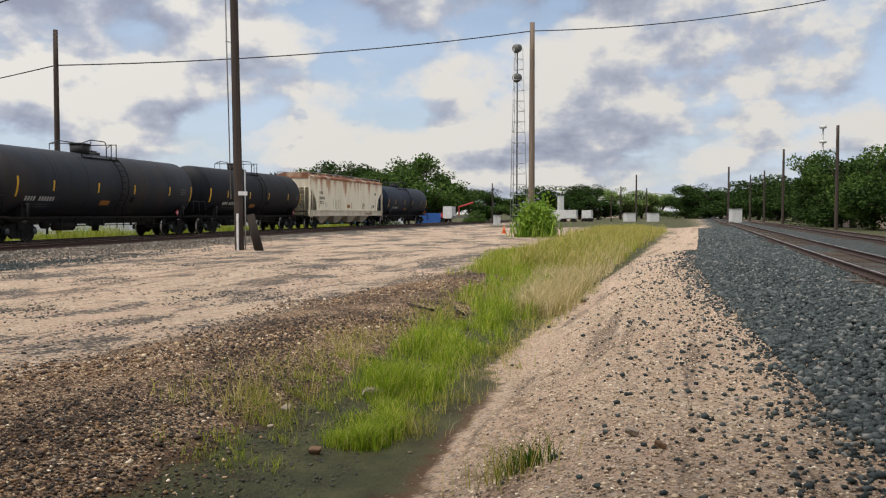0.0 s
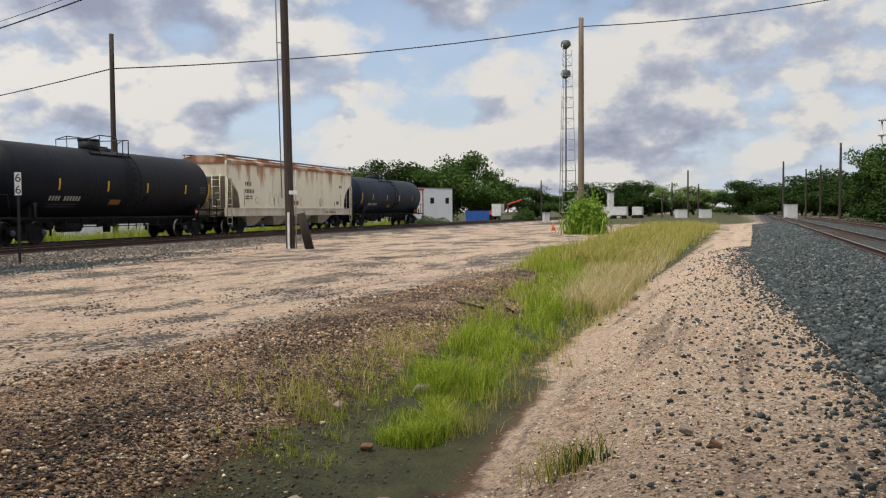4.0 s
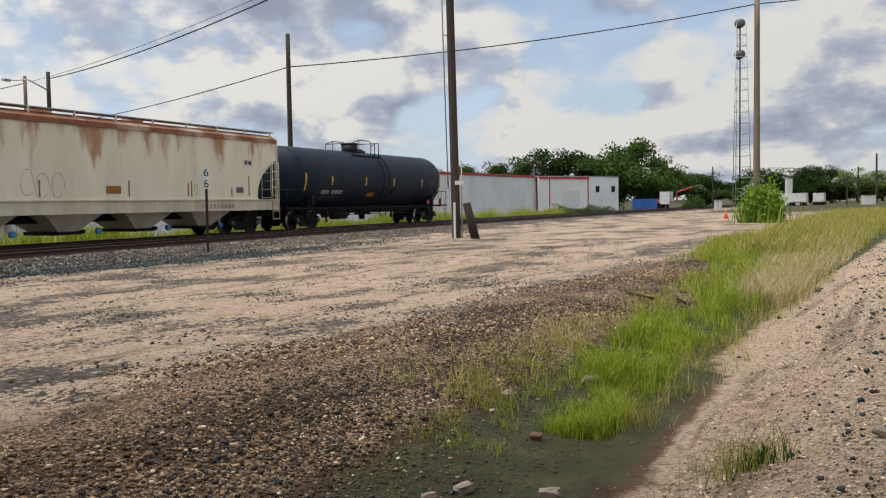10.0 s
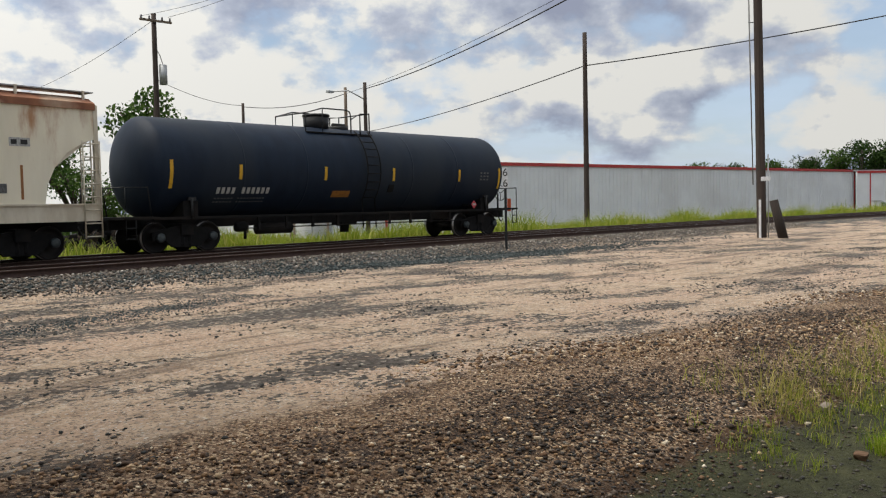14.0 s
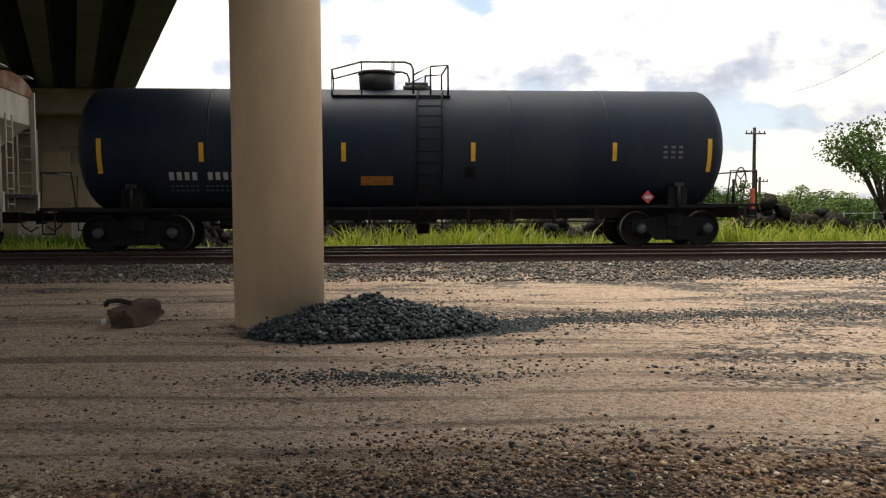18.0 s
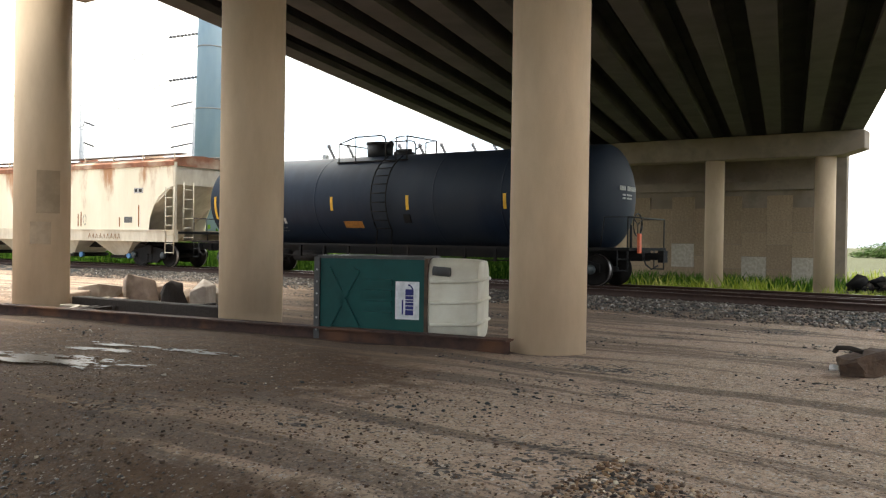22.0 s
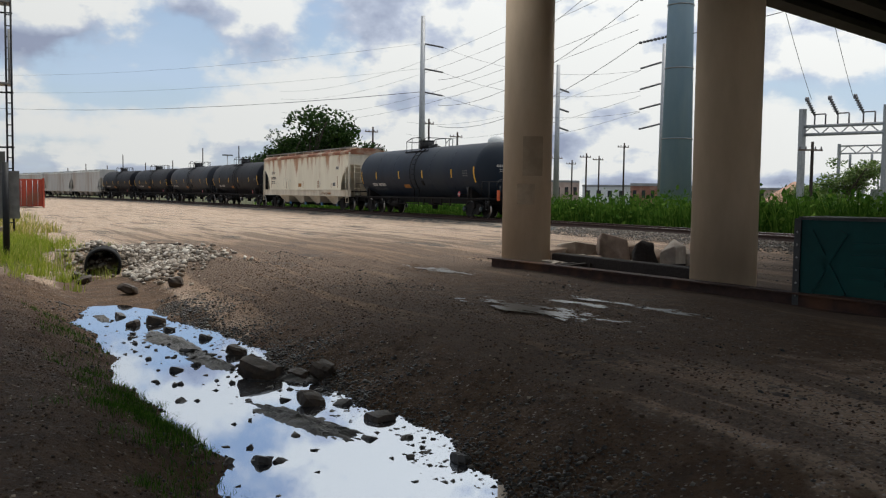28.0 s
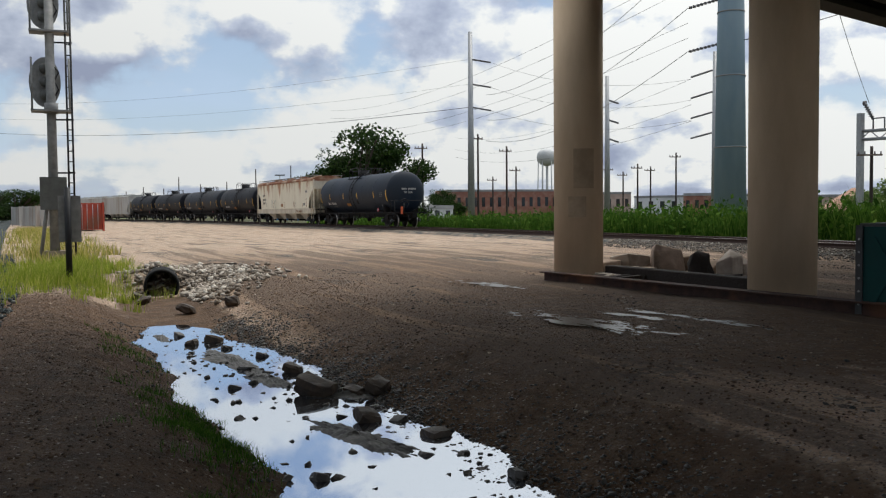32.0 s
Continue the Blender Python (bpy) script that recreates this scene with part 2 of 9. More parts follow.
TRACK = line([(-700, -190), (-260, -19.3), (-180, 4.0), (-120, 15.4), (-90, 18.9), (-60, 21.5), (-40, 22.9), (-25, 23.75), (-12, 24.1), (0, 23.8), (10, 23.25), (20, 22.45), (30, 21.2), (42, 19.2), (55, 16.6), (70, 13.3), (85, 9.8), (100, 6.2), (120, 1.24), (160, -9.1), (700, -149)])
SIDING = TRACK - 3.6 * smoothstep(-32, 16, XS)
SIDING = SIDING - 0.3 * smoothstep(8, 40, XS)
TRACK = TRACK - 1.2 * smoothstep(8, 40, XS)
MAIN = line([(-700, -60), (-100, -12.6), (-15, -5.1), (0, -5.6), (10, -7.4), (27, -12.2), (60, -21.8), (150, -47.8), (700, -207)])
DITCH = line([(-700, -50), (-100, -5), (-24, 1.45), (-17, 0.75), (-10, 2.1), (-6.5, 2.55), (0, 2.1), (7.3, 0.85), (11.8, -0.5), (20, -2.8), (46, -10.8), (150, -41), (700, -200)])
TOE = line([(-700, -56), (-100, -8.9), (-15, -1.4), (0, -2.0), (7, -3.4), (11, -4.3), (27.5, -8.2), (60, -17.8), (150, -43.8), (700, -203)])
HEAD = 0.44
RAIL_Y = 0.75


def on(curve, x):
    return np.interp(x, XS, curve)


def arclen(curve):
    s = np.concatenate([[0], np.cumsum(np.hypot(np.diff(XS), np.diff(curve)))])
    return s - np.interp(0, XS, s)


TRACK_S = arclen(TRACK)


def track_point(s):
    px = float(np.interp(s, TRACK_S, XS))
    return Vector((px, float(on(TRACK, px)), HEAD))


def height(px, py):
    """The ground's height: ditch, berm, ballast beds, low field behind the tracks."""
    px, py = np.asarray(px, float), np.asarray(py, float)
    s = py - on(DITCH, px)
    depth = np.interp(px, [-27, -25.3, -24.5, -19.5, -17.3, -15.5, -13, -6.0, -4.8, 7, 20, 46, 80, 150], [0.0, 0.0, 0.50, 0.50, 0.57, 0.63, 0.69, 0.70, 0.52, 0.5, 0.38, 0.2, 0.12, 0.0])
    wob = 0.22 * np.sin(px * 1.1 + 0.6) + 0.13 * np.sin(px * 2.7) + 0.1 * np.sin(px * 5.9 + 3 * py)
    s = s + 0.5 * wob
    bowl = np.where(s > 0, 1 - smoothstep(0.25, 3.3, s), 1 - smoothstep(0.25, 2.2, -s))
    z = -depth * bowl
    far = py - on(TRACK, px)
    near = on(SIDING, px) - py
    bed = smoothstep(3.6, 1.5, near) * smoothstep(3.6, 1.6, far)
    z = z + 0.24 * bed
    z = z - 0.75 * smoothstep(2.2, 7.0, far)
    t = on(TOE, px) - py
    z = z + 0.24 * smoothstep(0.0, 2.2, t) - 0.2 * smoothstep(9.0, 14.0, t)
    flat = smoothstep(90, 30, np.hypot(px, py))
    z = z + flat * (0.02 * np.sin(px * 1.3 + 2 * np.sin(py * 0.7)) * np.sin(py * 1.1 + np.sin(px * 0.9)) + 0.035 * np.sin(px * 0.37 + 1.0) * np.sin(py * 0.43 + 2.0)) * smoothstep(0.5, 1.5, np.abs(s)) * (1 - bed)
    return z


def hz(x, y):
    return float(height(x, y))


def polar(az, d, z=None):
    """A place by its bearing (degrees from the x axis) and distance from where the camera stands."""
    px, py = d * math.cos(radians(az)), d * math.sin(radians(az))
    return Vector((px, py, hz(px, py) if z is None else z))


def raw_np(name, verts, faces, mat, smooth=False):
    """A mesh from arrays; all faces have the same number of corners."""
    verts, faces = np.asarray(verts, np.float32), np.asarray(faces, np.int32)
    me = bpy.data.meshes.new(name)
    k = faces.shape[1]
    me.vertices.add(len(verts))
    me.vertices.foreach_set("co", verts.ravel())
    me.loops.add(faces.size)
    me.loops.foreach_set("vertex_index", faces.ravel())
    me.polygons.add(len(faces))
    me.polygons.foreach_set("loop_start", np.arange(0, faces.size, k, dtype=np.int32))
    me.polygons.foreach_set("loop_total", np.full(len(faces), k, np.int32))
    for m in mat if isinstance(mat, (list, tuple)) else [mat]:
        me.materials.append(m)
    if smooth:
        me.polygons.foreach_set("use_smooth", np.ones(len(faces), bool))
    me.update()
    me.validate()
    return me


CUBE_V = np.array([(-1, -1, -1), (1, -1, -1), (1, 1, -1), (-1, 1, -1), (-1, -1, 1), (1, -1, 1), (1, 1, 1), (-1, 1, 1)], float)
CUBE_F = np.array([(0, 3, 2, 1), (4, 5, 6, 7), (0, 1, 5, 4), (1, 2, 6, 5), (2, 3, 7, 6), (3, 0, 4, 7)])


def rotations(rng, n):
    q = rng.normal(size=(n, 4))
    q /= np.linalg.norm(q, axis=1)[:, None]
    w, a, b, c = q.T
    return np.stack([np.stack([1 - 2 * (b * b + c * c), 2 * (a * b - w * c), 2 * (a * c + w * b)], -1),
                     np.stack([2 * (a * b + w * c), 1 - 2 * (a * a + c * c), 2 * (b * c - w * a)], -1),
                     np.stack([2 * (a * c - w * b), 2 * (b * c + w * a), 1 - 2 * (a * a + b * b)], -1)], 1)


def stones_mesh(name, rng, pos, size, mat, flat=0.75, sink=0.25):
    """Angular broken stones: jittered blocks, each turned its own way."""
    n = len(pos)
    v = CUBE_V[None] * (0.5 + rng.uniform(-0.26, 0.14, (n, 8, 3)))
    v *= rng.uniform(0.65, 1.2, (n, 1, 3))
    v = np.einsum("nij,nkj->nki", rotations(rng, n), v) * np.asarray(size).reshape(-1, 1, 1)
    v[:, :, 2] *= flat
    low = v[:, :, 2].min(1)
    v = v + pos[:, None, :]
    v[:, :, 2] += (-low * (1 - sink) - np.asarray(size) * 0.05)[:, None]
    f = (CUBE_F[None] + 8 * np.arange(n)[:, None, None]).reshape(-1, 4)
    return raw_np(name, v.reshape(-1, 3), f, mat)


def blades_mesh(name, rng, pos, h, w, mat, lean=0.35):
    """Grass: each blade a bent strip that ends in a point."""
    n = len(pos)
    a, b = rng.uniform(0, 2 * np.pi, n), rng.uniform(0, 2 * np.pi, n)
    side = np.stack([np.cos(a), np.sin(a), 0 * a], -1) * (np.asarray(w) / 2).reshape(-1, 1)
    bend = np.stack([np.cos(b), np.sin(b), 0 * b], -1) * (np.asarray(h) * rng.uniform(0.1, lean * 2, n)).reshape(-1, 1)
    up = np.stack([0 * a, 0 * a, np.asarray(h) * np.ones(n)], -1)
    m = pos + 0.55 * up + 0.3 * bend
    t = pos + up * rng.uniform(0.85, 1.0, (n, 1)) + bend
    base = pos - np.array([0, 0, 0.03])
    v = np.stack([base - side, base + side, m + 0.8 * side, m - 0.8 * side, t], 1)
    f = np.array([(0, 1, 2), (0, 2, 3), (3, 2, 4)])
    f = (f[None] + 5 * np.arange(n)[:, None, None]).reshape(-1, 3)
    return raw_np(name, v.reshape(-1, 3), f, mat)


def leaves_mesh(name, rng, pos, size, mat):
    """Leaves: small folded quads, turned every way."""
    n = len(pos)
    q = np.array([(-0.5, 0, 0), (0, -0.32, 0.08), (0.5, 0, 0), (0, 0.32, 0.08)])
    v = np.einsum("nij,kj->nki", rotations(rng, n), q) * np.asarray(size).reshape(-1, 1, 1) + pos[:, None, :]
    f = (np.arange(4)[None] + 4 * np.arange(n)[:, None])
    return raw_np(name, v.reshape(-1, 3), f, mat)


def island_mat(name, stops, rough=0.8, spec=0.3, bump=0.0, trans=0.0):
    """A material whose tone differs from stone to stone or leaf to leaf."""
    m = bpy.data.materials.new(name)
    m.use_nodes = True
    nt = m.node_tree
    N, L = nt.nodes.new, nt.links.new
    bsdf = nt.nodes["Principled BSDF"]
    g = N("ShaderNodeNewGeometry")
    r = N("ShaderNodeValToRGB")
    r.color_ramp.elements[0].position, r.color_ramp.elements[0].color = stops[0][0], (*stops[0][1], 1)
    r.color_ramp.elements[1].position, r.color_ramp.elements[1].color = stops[-1][0], (*stops[-1][1], 1)
    for p, c in stops[1:-1]:
        r.color_ramp.elements.new(p).color = (*c, 1)
    L(g.outputs["Random Per Island"], r.inputs[0])
    tc, n = N("ShaderNodeTexCoord"), N("ShaderNodeTexNoise")
    n.inputs["Scale"].default_value, n.inputs["Detail"].default_value = 9.0, 4.0
    L(tc.outputs["Object"], n.inputs["Vector"])
    mr = N("ShaderNodeMapRange")
    mr.inputs["To Min"].default_value, mr.inputs["To Max"].default_value = 0.7, 1.3
    L(n.outputs["Fac"], mr.inputs["Value"])
    hs = N("ShaderNodeHueSaturation")
    L(mr.outputs[0], hs.inputs["Value"])
    L(r.outputs[0], hs.inputs["Color"])
    L(hs.outputs[0], bsdf.inputs["Base Color"])
    bsdf.inputs["Roughness"].default_value, bsdf.inputs["Specular IOR Level"].default_value = rough, spec
    if trans:
        t = N("ShaderNodeBsdfTranslucent")
        L(hs.outputs[0], t.inputs["Color"])
        mx = N("ShaderNodeMixShader")
        mx.inputs[0].default_value = trans
        L(bsdf.outputs[0], mx.inputs[1])
        L(t.outputs[0], mx.inputs[2])
        L(mx.outputs[0], nt.nodes["Material Output"].inputs[0])
    return m

# ---- materials ----
def ground_material():
    """Dirt and gravel: the zones (ballast, brown bank gravel, soil, mud) are kept in the mesh; noise breaks their edges."""
    m = bpy.data.materials.new("gravel_and_dirt")
    m.use_nodes = True
    nt = m.node_tree
    N, L = nt.nodes.new, nt.links.new
    bsdf = nt.nodes["Principled BSDF"]
    tc = N("ShaderNodeTexCoord")
    vec = tc.outputs["Object"]

    def noise_tex(scale, detail=6, rough=0.6, stretch=None):
        n = N("ShaderNodeTexNoise")
        n.inputs["Scale"].default_value, n.inputs["Detail"].default_value, n.inputs["Roughness"].default_value = scale, detail, rough
        if stretch:
            mp = N("ShaderNodeMapping")
            mp.inputs["Scale"].default_value = stretch
            mp.inputs["Rotation"].default_value = (0, 0, radians(6))
            L(vec, mp.inputs[0])
            L(mp.outputs[0], n.inputs["Vector"])
        else:
            L(vec, n.inputs["Vector"])
        return n.outputs["Fac"]

    def ramp(fac, stops):
        r = N("ShaderNodeValToRGB")
        r.color_ramp.elements[0].position, r.color_ramp.elements[0].color = stops[0][0], (*stops[0][1], 1)
        r.color_ramp.elements[1].position, r.color_ramp.elements[1].color = stops[-1][0], (*stops[-1][1], 1)
        for p, c in stops[1:-1]:
            r.color_ramp.elements.new(p).color = (*c, 1)
        L(fac, r.inputs[0])
        return r.outputs[0]

    def mix(f, a, b):
        x = N("ShaderNodeMix")
        x.data_type = "RGBA"
        L(f, x.inputs["Factor"])
        for s, v in (("A", a), ("B", b)):
            if isinstance(v, tuple):
                x.inputs[s].default_value = (*v, 1)
            else:
                L(v, x.inputs[s])
        return x.outputs["Result"]

    def mth(op, a, b=0.0, clamp=False):
        n = N("ShaderNodeMath")
        n.operation, n.use_clamp = op, clamp
        for i, v in enumerate((a, b)):
            if isinstance(v, float):
                n.inputs[i].default_value = v
            else:
                L(v, n.inputs[i])
        return n.outputs[0]

    def step(v, lo, hi):
        r = N("ShaderNodeMapRange")
        r.interpolation_type = "SMOOTHSTEP"
        r.inputs["From Min"].default_value, r.inputs["From Max"].default_value = lo, hi
        L(v, r.inputs["Value"])
        return r.outputs[0]

    fine, mid, big = noise_tex(24, 8, 0.7), noise_tex(3.2, 6), noise_tex(0.45, 5)
    crumbs = noise_tex(9.0, 8, 0.8)

    def cells(scale):
        v = N("ShaderNodeTexVoronoi")
        v.inputs["Scale"].default_value = scale
        L(vec, v.inputs["Vector"])
        c = N("ShaderNodeSeparateColor")
        L(v.outputs["Color"], c.inputs[0])
        return v.outputs["Distance"], c.outputs[0], c.outputs[1]

    dist, pick, tone = cells(20.0)
    dist2, pick2, tone2 = cells(48.0)
    # the lane's own directions: along the road and across it
    lane = N("ShaderNodeVertexColor")
    lane.layer_name = "lane"
    ls = N("ShaderNodeSeparateColor")
    L(lane.outputs["Color"], ls.inputs[0])

    def along(scale, stretch, detail=8, rough=0.65, shift=0.0):
        c = N("ShaderNodeCombineXYZ")
        L(mth("MULTIPLY", ls.outputs[0], stretch), c.inputs[0])
        L(mth("ADD", ls.outputs[1], shift), c.inputs[1])
        n = N("ShaderNodeTexNoise")
        n.inputs["Scale"].default_value, n.inputs["Detail"].default_value, n.inputs["Roughness"].default_value = scale, detail, rough
        L(c.outputs[0], n.inputs["Vector"])
        return n.outputs["Fac"]

    zone = N("ShaderNodeVertexColor")
    zone.layer_name = "zone"
    zs = N("ShaderNodeSeparateColor")
    L(zone.outputs["Color"], zs.inputs[0])
    soft = mth("MULTIPLY", mth("SUBTRACT", mid, 0.5), 0.8)

    def zoned(ch, lo=0.35, hi=0.6):
        return step(mth("ADD", ch, soft), lo, hi)

    # pale pink-tan dirt, trodden finer in places
    dirt = ramp(mid, [(0.28, (0.33, 0.225, 0.15)), (0.5, (0.49, 0.365, 0.26)), (0.72, (0.62, 0.49, 0.37))])
    dirt = mix(step(big, 0.42, 0.62), dirt, ramp(fine, [(0.3, (0.41, 0.28, 0.195)), (0.7, (0.62, 0.455, 0.335))]))
    dirt = mix(mth("MULTIPLY", step(crumbs, 0.52, 0.60), 0.55), dirt, ramp(fine, [(0.3, (0.10, 0.075, 0.06)), (0.7, (0.24, 0.18, 0.135))]))
    dirt = mix(mth("MULTIPLY", step(crumbs, 0.44, 0.37), 0.5), dirt, (0.66, 0.54, 0.43))
    dirt = mix(mth("MULTIPLY", step(pick2, 0.66, 0.74), 0.7), dirt, ramp(tone2, [(0.0, (0.05, 0.047, 0.045)), (0.55, (0.20, 0.16, 0.13)), (1.0, (0.70, 0.65, 0.58))]))
    dirt = mix(mth("MULTIPLY", step(pick, 0.90, 0.94), 0.45), dirt, ramp(tone, [(0.0, (0.035, 0.036, 0.036)), (0.7, (0.20, 0.16, 0.13)), (1.0, (0.60, 0.54, 0.46))]))
    # brown damp dirt, which also carries some of the bridge's shade as colour
    moist_shade = mix(step(mid, 0.35, 0.65), ramp(fine, [(0.3, (0.115, 0.066, 0.039)), (0.7, (0.25, 0.158, 0.098))]), ramp(crumbs, [(0.4, (0.095, 0.056, 0.034)), (0.6, (0.31, 0.205, 0.13))]))
    dirt = mix(mth("MULTIPLY", step(mth("ADD", lane.outputs["Alpha"], soft), 0.1, 0.9), 0.85), dirt, moist_shade)
    # grey crushed stone: broad sheets where it was spread, and bands that wheels have pressed in
    greys = ramp(tone, [(0.0, (0.018, 0.020, 0.021)), (0.55, (0.058, 0.056, 0.053)), (0.88, (0.13, 0.115, 0.10)), (1.0, (0.42, 0.37, 0.31))])
    road = mth("SUBTRACT", 1.0, zs.outputs[2], True)
    band = along(0.9, 0.34, 9, 0.68)
    ragged = mth("MULTIPLY", mth("SUBTRACT", crumbs, 0.5), 2.4)
    grains = mth("MULTIPLY", mth("SUBTRACT", pick, 0.5), 0.9)
    sheets = step(mth("ADD", mth("ADD", mth("MULTIPLY", mth("SUBTRACT", band, 0.5), 7.5), mth("ADD", mth("MULTIPLY", ragged, 0.5), grains)), mth("ADD", ls.outputs[2], -0.16)), -0.02, 0.04)
    sheets = mth("MULTIPLY", sheets, step(ls.outputs[1], -2.5, -0.5))
    col = mix(mth("MULTIPLY", sheets, mth("MULTIPLY", road, 0.9)), dirt, greys)
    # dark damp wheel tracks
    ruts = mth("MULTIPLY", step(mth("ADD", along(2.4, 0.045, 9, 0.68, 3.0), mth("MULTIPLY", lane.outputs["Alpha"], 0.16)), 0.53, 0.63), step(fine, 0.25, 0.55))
    col = mix(mth("MULTIPLY", ruts, 0.72), col, ramp(fine, [(0.3, (0.055, 0.042, 0.034)), (0.75, (0.135, 0.10, 0.078))]))
    # the gravelled bank: dark heaps and washed-out brown ones
    heap = along(1.5, 0.45, 7, 0.6, 8.0)
    bank_dark = ramp(tone2, [(0.0, (0.018, 0.015, 0.014)), (0.5, (0.070, 0.045, 0.031)), (0.85, (0.16, 0.10, 0.062)), (1.0, (0.40, 0.29, 0.19))])
    bank_pale = ramp(tone2, [(0.0, (0.045, 0.032, 0.024)), (0.35, (0.15, 0.093, 0.057)), (0.7, (0.28, 0.18, 0.112)), (1.0, (0.56, 0.43, 0.29))])
    bank = mix(step(mth("ADD", heap, mth("MULTIPLY", ragged, 0.3)), 0.40, 0.52), bank_dark, bank_pale)
    col = mix(zoned(zs.outputs[1]), col, bank)
    ball = ramp(tone, [(0.0, (0.012, 0.018, 0.019)), (0.6, (0.034, 0.044, 0.045)), (1.0, (0.11, 0.115, 0.112))])
    col = mix(zoned(zs.outputs[0]), col, ball)
    mud = ramp(mid, [(0.3, (0.050, 0.027, 0.013)), (0.55, (0.11, 0.062, 0.032)), (0.8, (0.17, 0.105, 0.058))])
    mud = mix(mth("MULTIPLY", step(pick2, 0.88, 0.93), 0.7), mud, ramp(tone2, [(0.0, (0.02, 0.017, 0.015)), (0.7, (0.16, 0.12, 0.09)), (1.0, (0.50, 0.43, 0.35))]))
    wet = zoned(zs.outputs[2])
    col = mix(wet, col, mud)
    soil = ramp(mid, [(0.3, (0.034, 0.038, 0.017)), (0.7, (0.085, 0.086, 0.038))])
    col = mix(step(mth("ADD", zone.outputs["Alpha"], soft), 0.4, 0.6), col, soil)
    L(col, bsdf.inputs["Base Color"])
    rr = N("ShaderNodeMapRange")
    rr.inputs["To Min"].default_value, rr.inputs["To Max"].default_value = 0.93, 0.80
    L(wet, rr.inputs["Value"])
    L(rr.outputs[0], bsdf.inputs["Roughness"])
    bsdf.inputs["Specular IOR Level"].default_value = 0.25
    b = N("ShaderNodeBump")
    b.inputs["Strength"].default_value, b.inputs["Distance"].default_value = 1.0, 0.05
    L(mth("ADD", mth("MULTIPLY", fine, 0.75), mth("ADD", mth("MULTIPLY", dist, -0.5), mth("ADD", mth("MULTIPLY", mid, 1.3), mth("MULTIPLY", crumbs, 0.8)))), b.inputs["Height"])
    L(b.outputs[0], bsdf.inputs["Normal"])
    return m


def glass_like(name, color, rough):
    m = bpy.data.materials.new(name)
    m.use_nodes = True
    nt = m.node_tree
    b = nt.nodes["Principled BSDF"]
    b.inputs["Base Color"].default_value = (*color, 1)
    b.inputs["Roughness"].default_value = rough
    b.inputs["IOR"].default_value = 1.33
    b.inputs["Specular IOR Level"].default_value = 1.0
    tc, n, bp = nt.nodes.new("ShaderNodeTexCoord"), nt.nodes.new("ShaderNodeTexNoise"), nt.nodes.new("ShaderNodeBump")
    n.inputs["Scale"].default_value = 2.5
    bp.inputs["Strength"].default_value, bp.inputs["Distance"].default_value = 0.02, 0.02
    nt.links.new(tc.outputs["Object"], n.inputs["Vector"])
    nt.links.new(n.outputs["Fac"], bp.inputs["Height"])
    nt.links.new(bp.outputs[0], b.inputs["Normal"])
    return m


def water_material():
    """Still muddy water: it mirrors the sky strongly at a low angle, and shows dark mud under it."""
    m = bpy.data.materials.new("still_water")
    m.use_nodes = True
    nt = m.node_tree
    N, L = nt.nodes.new, nt.links.new
    b = nt.nodes["Principled BSDF"]
    b.inputs["Base Color"].default_value = (0.03, 0.027, 0.02, 1)
    b.inputs["Roughness"].default_value = 0.3
    g = N("ShaderNodeBsdfGlossy")
    g.inputs["Roughness"].default_value = 0.02
    g.inputs["Color"].default_value = (0.70, 0.76, 0.86, 1)
    fr = N("ShaderNodeLayerWeight")
    fr.inputs["Blend"].default_value = 0.62
    mx = N("ShaderNodeMixShader")
    L(fr.outputs["Facing"], mx.inputs[0])
    L(b.outputs[0], mx.inputs[1])
    L(g.outputs[0], mx.inputs[2])
    L(mx.outputs[0], nt.nodes["Material Output"].inputs[0])
    return m


def rust_cream_material():
    """Cream paint that rusts from the roof downwards in streaks, with smaller spots lower down."""
    m = make_mat("rust_stained_cream_paint", (0.80, 0.755, 0.61), 0.7, color2=(0.70, 0.65, 0.51), scale=1.1, bump=0.06, streak=(1.0, 1.0, 0.25))
    nt = m.node_tree
    N, L = nt.nodes.new, nt.links.new
    bsdf = nt.nodes["Principled BSDF"]
    old = bsdf.inputs["Base Color"].links[0].from_socket
    tc, sep = N("ShaderNodeTexCoord"), N("ShaderNodeSeparateXYZ")
    L(tc.outputs["Object"], sep.inputs[0])
    up = N("ShaderNodeMapRange")
    up.inputs["From Min"].default_value, up.inputs["From Max"].default_value = 2.2, 4.5
    up.inputs["To Min"].default_value, up.inputs["To Max"].default_value = -0.16, 0.13
    L(sep.outputs[2], up.inputs["Value"])
    mp, n = N("ShaderNodeMapping"), N("ShaderNodeTexNoise")
    mp.inputs["Scale"].default_value = (0.75, 0.75, 0.22)
    n.inputs["Scale"].default_value, n.inputs["Detail"].default_value, n.inputs["Roughness"].default_value = 1.6, 7.0, 0.6
    L(tc.outputs["Object"], mp.inputs[0])
    L(mp.outputs[0], n.inputs["Vector"])
    ad = N("ShaderNodeMath")
    L(n.outputs["Fac"], ad.inputs[0])
    L(up.outputs[0], ad.inputs[1])
    st = N("ShaderNodeMapRange")
    st.interpolation_type = "SMOOTHSTEP"
    st.inputs["From Min"].default_value, st.inputs["From Max"].default_value, st.inputs["To Max"].default_value = 0.49, 0.68, 0.9
    L(ad.outputs[0], st.inputs["Value"])
    mx = N("ShaderNodeMix")
    mx.data_type = "RGBA"
    L(st.outputs[0], mx.inputs["Factor"])
    L(old, mx.inputs["A"])
    mx.inputs["B"].default_value = (0.38, 0.17, 0.07, 1)
    L(mx.outputs["Result"], bsdf.inputs["Base Color"])
    return m


